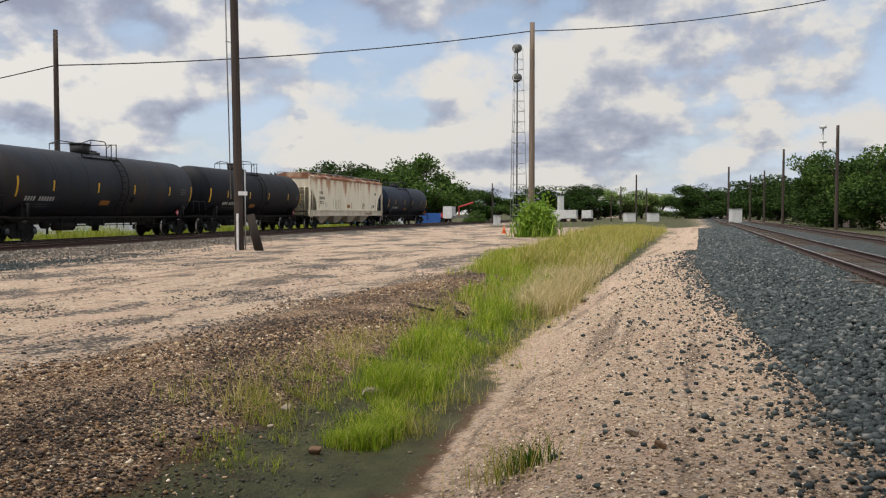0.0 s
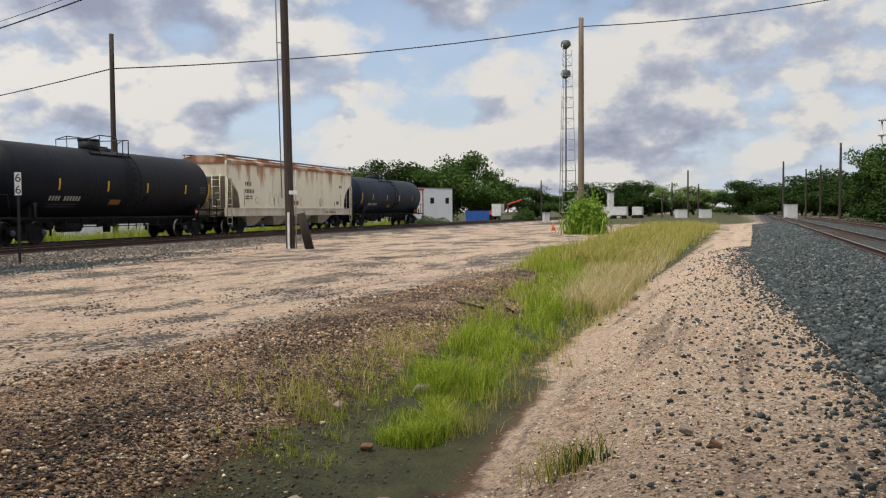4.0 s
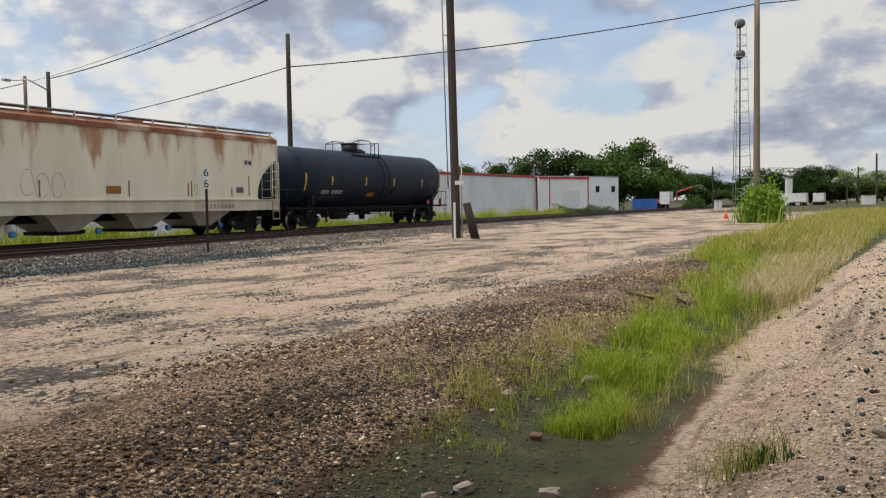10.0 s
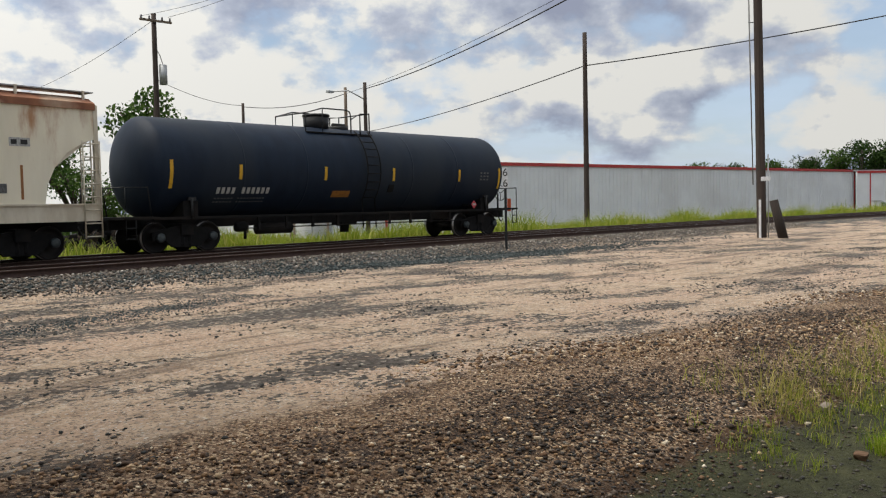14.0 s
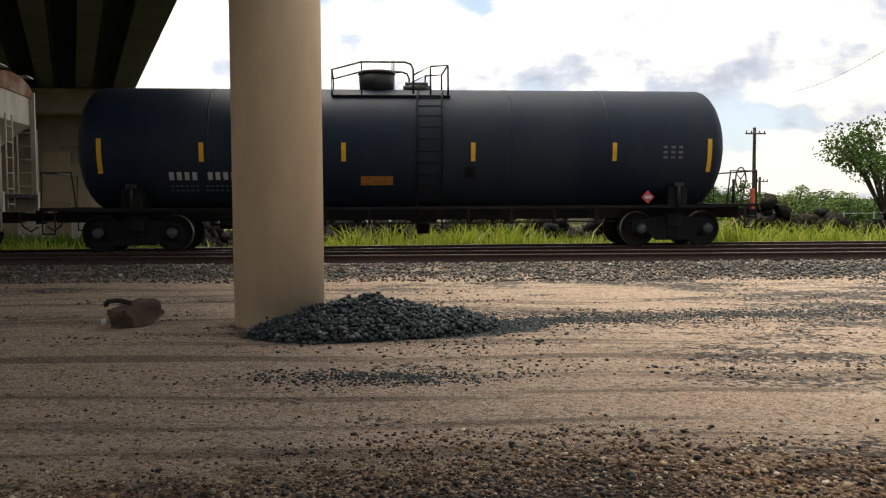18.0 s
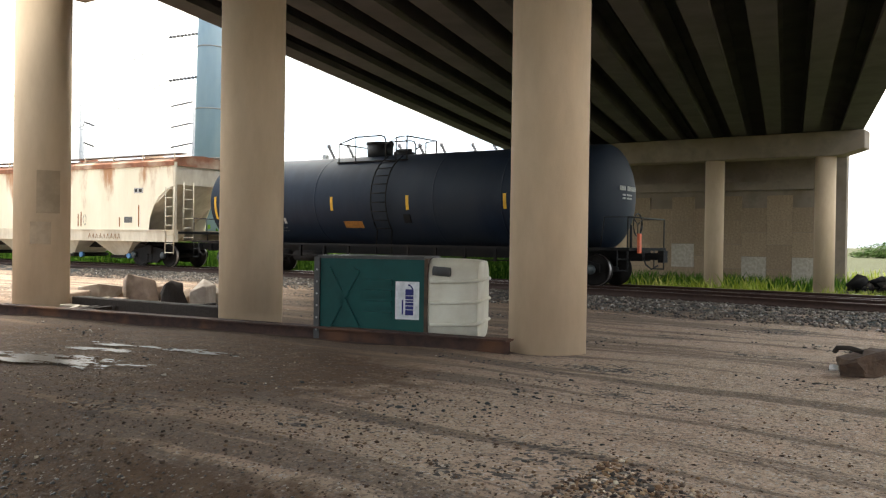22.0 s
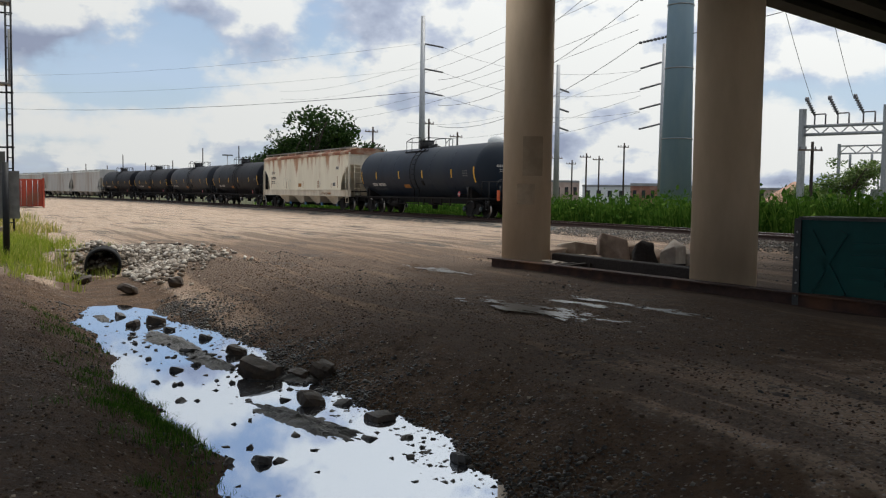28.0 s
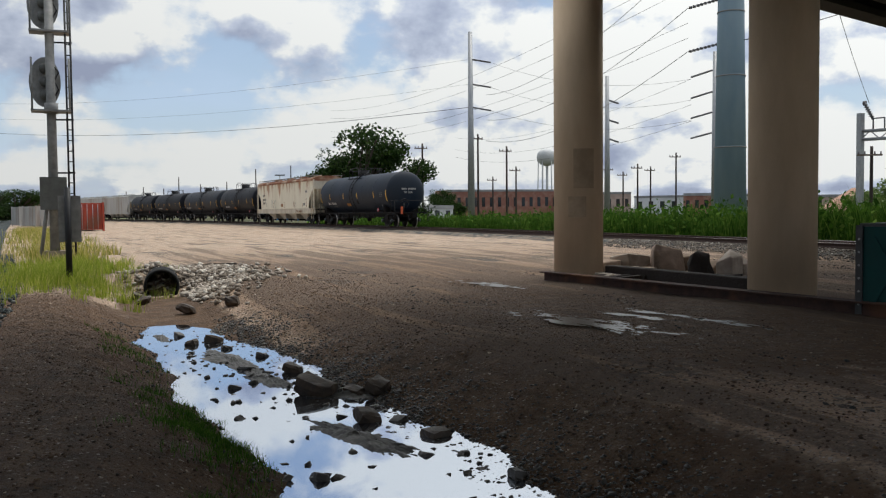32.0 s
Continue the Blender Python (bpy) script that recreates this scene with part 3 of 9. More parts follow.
M_ground = ground_material()
M_puddle = glass_like("thin_muddy_puddle", (0.07, 0.06, 0.05), 0.28)
M_puddle.node_tree.nodes["Bump"].inputs["Strength"].default_value = 0.35
M_puddle.node_tree.nodes["Noise Texture"].inputs["Scale"].default_value = 14.0
M_puddle.node_tree.nodes["Principled BSDF"].inputs["Specular IOR Level"].default_value = 0.45
M_water = water_material()
M_conc = make_mat("pillar_concrete", (0.61, 0.465, 0.32), 0.85, color2=(0.52, 0.39, 0.26), scale=1.6, color3=(0.40, 0.295, 0.195), scale3=0.7, amount3=(0.56, 0.8), bump=0.12, bump_scale=60, streak=(1, 1, 0.35))
M_patch = make_mat("painted_over_patch", (0.43, 0.325, 0.22), 0.9, color2=(0.34, 0.255, 0.17), scale=3, color3=(0.50, 0.38, 0.26), scale3=1.5, bump=0.1)
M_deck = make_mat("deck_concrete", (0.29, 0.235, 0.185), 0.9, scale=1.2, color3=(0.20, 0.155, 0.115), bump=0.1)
# concrete of the bridge's underside, with the darkness there put into its colour
M_girder_shade = make_mat("shaded_girder_concrete", (0.085, 0.078, 0.073), 0.9, scale=0.8, color3=(0.06, 0.055, 0.052), bump=0.1)
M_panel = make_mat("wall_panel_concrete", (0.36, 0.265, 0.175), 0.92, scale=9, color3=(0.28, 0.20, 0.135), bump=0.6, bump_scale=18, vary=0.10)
M_panel_new = make_mat("patched_panel", (0.50, 0.44, 0.36), 0.9, scale=6, bump=0.4, bump_scale=18)
M_rail = make_mat("rail_steel", (0.075, 0.045, 0.035), 0.75, 0.3, color2=(0.05, 0.03, 0.025), scale=14, bump=0.2)
M_railtop = make_mat("worn_rail_head", (0.55, 0.53, 0.52), 0.3, 1.0, scale=8, bump=0.05)
M_tie = make_mat("wooden_sleeper", (0.085, 0.065, 0.05), 0.95, scale=9, streak=(0.2, 1.5, 1), bump=0.5, vary=0.25)
M_black = make_mat("black_tank_paint", (0.010, 0.019, 0.036), 0.55, color2=(0.007, 0.013, 0.026), scale=2.0, color3=(0.018, 0.025, 0.036), scale3=0.4, bump=0.05, bump_scale=3, spec=0.17, streak=(1, 1, 0.3))
M_black2 = make_mat("worn_black_tank_paint", (0.007, 0.009, 0.015), 0.55, spec=0.15, color2=(0.005, 0.006, 0.010), scale=3.0, color3=(0.014, 0.014, 0.017), scale3=0.5, bump=0.08, streak=(1, 1, 0.3))
M_greytank = make_mat("faded_grey_tank_paint", (0.016, 0.021, 0.030), 0.55, spec=0.2, color2=(0.012, 0.015, 0.021), scale=2.2, color3=(0.035, 0.028, 0.026), scale3=0.6, amount3=(0.52, 0.75), bump=0.08, streak=(1, 1, 0.3))
M_rusttank = make_mat("rusty_pink_tank_paint", (0.30, 0.17, 0.14), 0.7, color3=(0.16, 0.08, 0.06), scale=2, bump=0.1)
M_under = make_mat("grimy_running_gear", (0.010, 0.0095, 0.010), 0.8, color2=(0.006, 0.006, 0.006), scale=8, color3=(0.020, 0.016, 0.014), bump=0.3, spec=0.2)
M_wheel = make_mat("wheel_steel", (0.020, 0.017, 0.016), 0.65, 0.4, scale=6, color3=(0.012, 0.010, 0.009), bump=0.1)
M_wheelrim = make_mat("bright_wheel_tread", (0.4, 0.38, 0.36), 0.35, 1.0, bump=0.05)
M_hub = make_mat("bearing_cap", (0.07, 0.085, 0.09), 0.5, 0.3, scale=12, bump=0.1)
M_yellow = make_mat("yellow_reflector", (0.65, 0.38, 0.02), 0.5, scale=10, bump=0.0, color2=(0.55, 0.30, 0.02))
M_orange = make_mat("faded_orange_panel", (0.36, 0.15, 0.02), 0.7, scale=12, color2=(0.22, 0.09, 0.02), bump=0.05)
M_mark = make_mat("stencil_white", (0.5, 0.5, 0.48), 0.7, scale=25, color2=(0.28, 0.28, 0.27), bump=0.0)
M_markdim = make_mat("worn_stencil_white", (0.16, 0.165, 0.165), 0.7, scale=25, color2=(0.06, 0.06, 0.06), bump=0.0)
M_markdark = make_mat("stencil_black", (0.03, 0.03, 0.03), 0.7, scale=25, bump=0.0)
M_cream = rust_cream_material()
M_sprayteal = make_mat("faded_teal_spray", (0.44, 0.48, 0.43), 0.8, scale=3, color2=(0.54, 0.53, 0.45), bump=0)
M_spraygrey = make_mat("faded_grey_spray", (0.45, 0.43, 0.38), 0.8, scale=3, bump=0)
M_creamsill = make_mat("cream_sill_paint", (0.66, 0.61, 0.50), 0.65, color2=(0.50, 0.44, 0.34), scale=2.2, bump=0.08, streak=(1, 1, 0.4))
M_rustroof = make_mat("rusted_roof_paint", (0.30, 0.13, 0.07), 0.85, color2=(0.20, 0.085, 0.05), scale=2.0, color3=(0.50, 0.40, 0.30), scale3=0.8, amount3=(0.52, 0.7), bump=0.15)
M_rustrib = make_mat("rust_streak", (0.33, 0.15, 0.06), 0.9, scale=9, bump=0.1)
M_hopgrey = make_mat("grey_hopper_paint", (0.50, 0.50, 0.48), 0.7, color2=(0.42, 0.42, 0.40), scale=1.3, color3=(0.36, 0.32, 0.28), bump=0.08, streak=(1, 1, 0.25))
M_wood = make_mat("weathered_pole_wood", (0.062, 0.045, 0.038), 0.9, color2=(0.035, 0.026, 0.022), scale=5, streak=(3, 3, 0.12), bump=0.5, bump_scale=18)
M_woodgrey = make_mat("grey_pole_wood", (0.20, 0.155, 0.12), 0.9, color2=(0.13, 0.10, 0.08), scale=5, streak=(3, 3, 0.12), bump=0.4)
M_cable = make_mat("black_cable", (0.02, 0.02, 0.022), 0.6, bump=0)
M_galv = make_mat("galvanised_steel", (0.42, 0.43, 0.44), 0.5, 0.5, color2=(0.34, 0.35, 0.36), scale=4, bump=0.05)
M_mono = make_mat("blue_grey_pole_steel", (0.27, 0.37, 0.44), 0.6, 0.2, color2=(0.23, 0.33, 0.40), scale=0.7, color3=(0.30, 0.39, 0.44), bump=0.05, streak=(1, 1, 0.2))
M_darksteel = make_mat("dark_painted_steel", (0.018, 0.019, 0.021), 0.55, 0.2, scale=8, bump=0.1)
M_siggrey = make_mat("signal_grey_paint", (0.27, 0.27, 0.26), 0.6, 0.2, color2=(0.19, 0.19, 0.185), scale=5, bump=0.1)
M_boxdark = make_mat("olive_grey_box_paint", (0.12, 0.125, 0.115), 0.6, 0.1, color2=(0.09, 0.09, 0.085), scale=4, bump=0.1)
M_red = make_mat("red_trim_paint", (0.50, 0.05, 0.05), 0.6, scale=4, bump=0)
M_contred = make_mat("weathered_red_container_paint", (0.42, 0.07, 0.035), 0.65, color2=(0.32, 0.05, 0.03), scale=2, color3=(0.22, 0.07, 0.04), bump=0.1)
M_blue = make_mat("blue_paint", (0.02, 0.10, 0.36), 0.55, color2=(0.015, 0.08, 0.28), scale=3, bump=0.05)
M_skyblue = make_mat("pale_blue_panel", (0.10, 0.28, 0.55), 0.5, scale=1, bump=0.02)
M_white = make_mat("white_metal_siding", (0.78, 0.79, 0.82), 0.6, color2=(0.72, 0.73, 0.76), scale=0.5, color3=(0.66, 0.66, 0.68), scale3=0.15, bump=0.03)
M_whitebox = make_mat("white_cabinet_paint", (0.62, 0.63, 0.63), 0.6, scale=4, bump=0.05)
M_brick = make_mat("far_red_brick", (0.33, 0.15, 0.11), 0.9, color2=(0.26, 0.12, 0.09), scale=1.5, color3=(0.38, 0.22, 0.17), bump=0.2)
M_stucco = make_mat("pale_pink_wall", (0.55, 0.42, 0.36), 0.9, scale=0.5, color3=(0.45, 0.33, 0.28), bump=0.1)
M_roofgrey = make_mat("grey_sheet_roof", (0.34, 0.34, 0.35), 0.6, scale=0.6, bump=0.05)
M_glass = glass_like("dark_window_glass", (0.02, 0.025, 0.03), 0.08)
M_teal = make_mat("dark_green_plastic", (0.004, 0.070, 0.064), 0.5, color2=(0.004, 0.054, 0.050), scale=2.5, color3=(0.012, 0.075, 0.062), bump=0.06, bump_scale=25, spec=0.25)
M_cap = make_mat("dirty_white_plastic", (0.72, 0.69, 0.58), 0.5, color2=(0.60, 0.56, 0.45), scale=2, bump=0.04, spec=0.5)
M_greyplastic = make_mat("grey_plastic_frame", (0.075, 0.075, 0.075), 0.6, scale=6, bump=0.1)
M_sticker = make_mat("white_sticker", (0.75, 0.76, 0.78), 0.5, scale=10, bump=0)
M_navy = make_mat("navy_print", (0.015, 0.02, 0.16), 0.5, bump=0)
M_rubble = make_mat("broken_concrete", (0.50, 0.44, 0.37), 0.95, color2=(0.36, 0.30, 0.25), scale=3, color3=(0.24, 0.19, 0.15), scale3=1.2, bump=0.8, bump_scale=9)
M_stump = make_mat("charred_wood", (0.03, 0.022, 0.018), 0.95, scale=8, streak=(4, 4, 0.4), bump=0.8, bump_scale=20)
M_bale = make_mat("muddy_brown_bundle", (0.105, 0.068, 0.045), 0.95, color2=(0.06, 0.04, 0.03), scale=5, bump=0.9, bump_scale=14)
M_beam = make_mat("rusted_beam", (0.085, 0.045, 0.035), 0.85, 0.2, color2=(0.045, 0.028, 0.024), scale=5, color3=(0.15, 0.07, 0.04), scale3=1.0, bump=0.4)
M_pipe = make_mat("black_culvert_pipe", (0.010, 0.010, 0.010), 0.8, scale=6, bump=0.2, spec=0.15)
M_sand = make_mat("pink_sand", (0.50, 0.30, 0.21), 0.95, scale=0.6, color3=(0.42, 0.25, 0.18), bump=0.3, bump_scale=3)
M_cone = make_mat("orange_cone_plastic", (0.75, 0.14, 0.05), 0.5, bump=0)
M_trunk = make_mat("tree_bark", (0.075, 0.058, 0.045), 0.95, scale=6, streak=(3, 3, 0.3), bump=0.6)
M_insul = make_mat("grey_insulator", (0.16, 0.15, 0.16), 0.4, bump=0)
M_placard = make_mat("placard_red", (0.55, 0.05, 0.07), 0.5, bump=0)
M_debris = island_mat("black_scrap", [(0.0, (0.004, 0.004, 0.004)), (0.6, (0.010, 0.009, 0.008)), (1.0, (0.03, 0.022, 0.017))], 0.9, 0.15)
M_ballast = island_mat("dark_ballast_stone", [(0.0, (0.014, 0.021, 0.023)), (0.5, (0.036, 0.050, 0.053)), (0.85, (0.070, 0.086, 0.087)), (1.0, (0.20, 0.20, 0.19))], 0.75, 0.35)
M_oldballast = island_mat("dusty_ballast_stone", [(0.0, (0.06, 0.055, 0.05)), (0.5, (0.15, 0.125, 0.105)), (0.9, (0.24, 0.21, 0.18)), (1.0, (0.45, 0.42, 0.38))], 0.85)
M_bankstone = island_mat("brown_bank_pebbles", [(0.0, (0.028, 0.024, 0.022)), (0.22, (0.07, 0.046, 0.032)), (0.5, (0.18, 0.103, 0.058)), (0.76, (0.32, 0.20, 0.11)), (0.9, (0.50, 0.36, 0.22)), (1.0, (0.82, 0.73, 0.58))], 0.8)
M_riprap = island_mat("pale_rip_rap", [(0.0, (0.14, 0.115, 0.09)), (0.5, (0.28, 0.235, 0.19)), (1.0, (0.52, 0.48, 0.42))], 0.9)
M_mudstone = island_mat("wet_dark_stone", [(0.0, (0.018, 0.016, 0.014)), (0.7, (0.045, 0.038, 0.03)), (1.0, (0.10, 0.085, 0.065))], 0.5, 0.5)
M_grass = island_mat("fresh_green_grass", [(0.0, (0.08, 0.16, 0.010)), (0.4, (0.23, 0.35, 0.018)), (0.8, (0.42, 0.50, 0.045)), (1.0, (0.66, 0.56, 0.22))], 0.6, 0.3, trans=0.42)
M_straw = island_mat("dry_yellow_grass", [(0.0, (0.14, 0.18, 0.02)), (0.4, (0.30, 0.31, 0.05)), (0.75, (0.47, 0.40, 0.12)), (1.0, (0.62, 0.50, 0.27))], 0.7, 0.2, trans=0.3)
M_bleached = island_mat("bleached_dry_grass", [(0.0, (0.26, 0.24, 0.08)), (0.35, (0.46, 0.38, 0.18)), (0.8, (0.62, 0.51, 0.30)), (1.0, (0.72, 0.62, 0.42))], 0.75, 0.2, trans=0.3)
M_weed = island_mat("tall_green_weeds", [(0.0, (0.022, 0.062, 0.008)), (0.6, (0.055, 0.13, 0.016)), (1.0, (0.13, 0.21, 0.035))], 0.9, 0.05, trans=0.3)
M_field = island_mat("trackside_grass", [(0.0, (0.14, 0.21, 0.016)), (0.6, (0.30, 0.37, 0.035)), (1.0, (0.50, 0.47, 0.14))], 0.65, 0.2, trans=0.42)
M_leafdark = island_mat("dark_oak_leaves", [(0.0, (0.011, 0.027, 0.006)), (0.6, (0.026, 0.058, 0.011)), (1.0, (0.055, 0.095, 0.020))], 0.7, 0.12, trans=0.2)
M_leaf = island_mat("green_leaves", [(0.0, (0.025, 0.058, 0.011)), (0.6, (0.055, 0.11, 0.02)), (1.0, (0.11, 0.17, 0.04))], 0.7, 0.15, trans=0.25)
M_leaflight = island_mat("light_green_leaves", [(0.0, (0.07, 0.13, 0.03)), (0.6, (0.13, 0.20, 0.05)), (1.0, (0.22, 0.27, 0.09))], 0.6, 0.3, trans=0.25)

M_mudbar = make_mat("wet_ditch_mud", (0.085, 0.078, 0.066), 0.5, color2=(0.03, 0.027, 0.023), scale=9, color3=(0.13, 0.12, 0.105), scale3=2.0, bump=0.9, bump_scale=22, spec=0.5)
M_boulder = make_mat("brown_boulder", (0.42, 0.32, 0.25), 0.95, color2=(0.29, 0.215, 0.165), scale=3, color3=(0.13, 0.095, 0.07), scale3=1.2, bump=0.8, bump_scale=9)
M_wetclod = island_mat("wet_grey_clod", [(0.0, (0.02, 0.018, 0.015)), (0.6, (0.055, 0.047, 0.037)), (1.0, (0.13, 0.115, 0.09))], 0.4, 0.5)
M_damppebble = island_mat("damp_brown_pebble", [(0.0, (0.03, 0.019, 0.012)), (0.6, (0.11, 0.066, 0.038)), (0.93, (0.21, 0.135, 0.08)), (1.0, (0.52, 0.42, 0.31))], 0.8, 0.3)
M_wetboulder = make_mat("wet_brown_boulder", (0.085, 0.055, 0.033), 0.6, color2=(0.035, 0.024, 0.016), scale=6, color3=(0.03, 0.025, 0.02), scale3=2.5, bump=0.7, bump_scale=14, spec=0.4)
M_roadstone = island_mat("grey_road_gravel", [(0.0, (0.022, 0.026, 0.027)), (0.45, (0.055, 0.055, 0.052)), (0.78, (0.12, 0.105, 0.09)), (0.93, (0.27, 0.215, 0.165)), (1.0, (0.52, 0.47, 0.40))], 0.85)
M_bush = island_mat("bright_bush_leaves", [(0.0, (0.08, 0.16, 0.012)), (0.6, (0.15, 0.28, 0.022)), (1.0, (0.30, 0.40, 0.06))], 0.6, 0.3, trans=0.3)
M_darkgravel = island_mat("dark_brown_gravel", [(0.0, (0.018, 0.015, 0.013)), (0.5, (0.052, 0.039, 0.031)), (0.85, (0.115, 0.083, 0.060)), (1.0, (0.36, 0.30, 0.23))], 0.7, 0.4)
M_pathstone = island_mat("path_pebble", [(0.0, (0.05, 0.043, 0.038)), (0.16, (0.22, 0.16, 0.11)), (0.45, (0.48, 0.37, 0.265)), (0.9, (0.68, 0.55, 0.41)), (1.0, (0.84, 0.76, 0.64))], 0.85)

# ---- ground ----
def graded(lim, fine, step, grow):
    v, d = [0.0], step
    while v[-1] < lim:
        if v[-1] > fine:
            d *= grow
        v.append(v[-1] + d)
    return np.array(v)


def build_ground():
    gx = np.concatenate([-graded(2600, 24, 0.17, 1.07)[:0:-1], graded(2600, 26, 0.17, 1.06)])
    gy = np.concatenate([-graded(2600, 8, 0.17, 1.09)[:0:-1], graded(2600, 26, 0.17, 1.09)])
    X, Y = np.meshgrid(gx, gy)
    Z = height(X, Y)
    n = len(gx)
    idx = np.arange(X.size).reshape(len(gy), n)
    F = np.stack([idx[:-1, :-1], idx[:-1, 1:], idx[1:, 1:], idx[1:, :-1]], -1).reshape(-1, 4)
    me = raw_np("ground", np.stack([X, Y, Z], -1).reshape(-1, 3), F, M_ground, True)
    far, near = Y - on(TRACK, X), on(SIDING, X) - Y
    toe, s = on(TOE, X) - Y, Y - on(DITCH, X)
    bed = smoothstep(3.4, 2.4, near) * smoothstep(3.2, 2.2, far)
    new_ballast = smoothstep(-0.1, 0.5, toe) * smoothstep(9.5, 8.5, toe)
    pile = np.exp(-(((X - 1.1) / 1.9) ** 2 + ((Y - 11.3) / 0.8) ** 2)) * 1.3
    tongue = smoothstep(1.0, 0.0, np.abs(Y - (11.6 + 0.10 * (X - 1)))) * smoothstep(13, 2, X) * smoothstep(-1.5, 0.5, X) * 0.62
    fresh = np.exp(-(((X - 23) / 8) ** 2 + ((Y - 14.9 + 0.22 * (X - 23)) / 1.2) ** 2)) * 1.1
    dark = np.maximum.reduce([new_ballast, 0.52 * bed, np.clip(pile, 0, 1), tongue, fresh])
    bank = smoothstep(0.5, 1.3, s) * smoothstep(5.2, 3.2, s) * smoothstep(45, 28, X) * 0.8 * smoothstep(-6, 2, X)
    mud = np.where(X > 2, smoothstep(1.45, 0.6, np.abs(s - 0.55)), smoothstep(1.5, 0.5, np.abs(s - 0.25))) * smoothstep(-25, -22, X) * smoothstep(14, 9, X)
    # ditch slopes: brown mud, painted wider to take in shade under the bridge
    mud = np.maximum(mud, 0.85 * smoothstep(3.4, 1.6, s) * smoothstep(-0.5, 0.2, s) * smoothstep(-19, -9, X) * smoothstep(3, -6, X))
    mud = np.maximum(mud, 0.8 * smoothstep(-0.25, -0.7, s) * smoothstep(-4.9, -3.4, s) * smoothstep(-26, -15, X) * smoothstep(3, -4, X))
    mud = np.maximum(mud, 0.62 * smoothstep(5.0, 2.2, np.hypot((X + 11.5) / 1.7, (Y - 7.6) / 0.8)))
    mud = np.maximum(mud, 0.6 * smoothstep(2.0, 1.0, np.hypot((X + 17.6) / 1.5, (Y - 7.9) / 0.5)))
    mud = np.maximum(mud, 0.40 * smoothstep(-0.4, -0.8, s) * smoothstep(-1.9, -1.2, s) * smoothstep(2, 5, X) * smoothstep(16, 10, X))
    field = smoothstep(2.6, 4.0, far)
    south = smoothstep(10.0, 12.5, toe)
    soil = np.maximum(field, south)
    soil = np.maximum(soil, 0.8 * smoothstep(85, 120, X) * smoothstep(-2, 1.5, -toe) * smoothstep(-3, -5.5, -near))
    soil = np.maximum(soil, 0.75 * smoothstep(1.1, 0.5, np.abs(s - 0.7)) * smoothstep(9, 13, X) * smoothstep(120, 80, X))
    soil = np.maximum(soil, 0.75 * np.exp(-(((X + 26) / 5.0) ** 2 + ((Y + 1.0) / 1.6) ** 2)))
    soil = np.maximum(soil, 0.36 * smoothstep(0.6, 0.2, np.abs(s + 1.15)) * smoothstep(-22, -15, X) * smoothstep(-2, -5, X))
    soil = np.maximum(soil, 0.66 * smoothstep(1.45, 0.6, np.abs(s - 0.55)) * smoothstep(3, 6, X) * smoothstep(14, 11, X))
    att = me.color_attributes.new("zone", "FLOAT_COLOR", "POINT")
    att.data.foreach_set("color", np.stack([dark, bank, mud, soil], -1).astype(np.float32).ravel())
    # how far along the road, how far across it, where crushed stone was spread, where it is damp and toned for the
    # bridge's shade
    across = 12.0 * (s - 3.0) / np.maximum(on(SIDING, X) - on(DITCH, X) - 3.0, 4.0)

    def blot(cx, cy, rx, ry, turn):
        c, q = math.cos(radians(turn)), math.sin(radians(turn))
        return np.exp(-((((X - cx) * c + (Y - cy) * q) / rx) ** 2 + ((-(X - cx) * q + (Y - cy) * c) / ry) ** 2))

    spread_stone = 0.30 * blot(9.5, 10.5, 4.5, 2.4, 115) + 0.25 * blot(19, 14, 9, 1.5, -14) + 0.22 * blot(30, 11.5, 9, 1.2, -14) - 0.22 * blot(12, 7.2, 9, 1.3, -20) - 0.2 * blot(24, 6.0, 10, 1.6, -20)
    spread_stone = spread_stone - 0.12 * blot(2, 8.6, 5, 2.5, 6) - 0.55 * smoothstep(7, -1, X)
    spread_stone = spread_stone + 0.24 * smoothstep(5.2, 3.6, near) * smoothstep(-14, 2, X) - 0.06
    # real damp, with its reach also fitted to the bridge's shade on the ground
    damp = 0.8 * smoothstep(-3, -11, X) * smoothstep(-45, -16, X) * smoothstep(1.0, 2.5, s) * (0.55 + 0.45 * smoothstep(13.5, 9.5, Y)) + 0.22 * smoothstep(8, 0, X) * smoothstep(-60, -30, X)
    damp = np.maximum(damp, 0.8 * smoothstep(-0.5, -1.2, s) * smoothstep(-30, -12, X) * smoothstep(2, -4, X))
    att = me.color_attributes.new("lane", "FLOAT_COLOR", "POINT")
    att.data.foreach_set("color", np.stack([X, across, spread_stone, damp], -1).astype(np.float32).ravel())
    tagged(new("ground", me), "pink-tan dirt and gravel ground with a ditch", "ground", kind="structure")


build_ground()


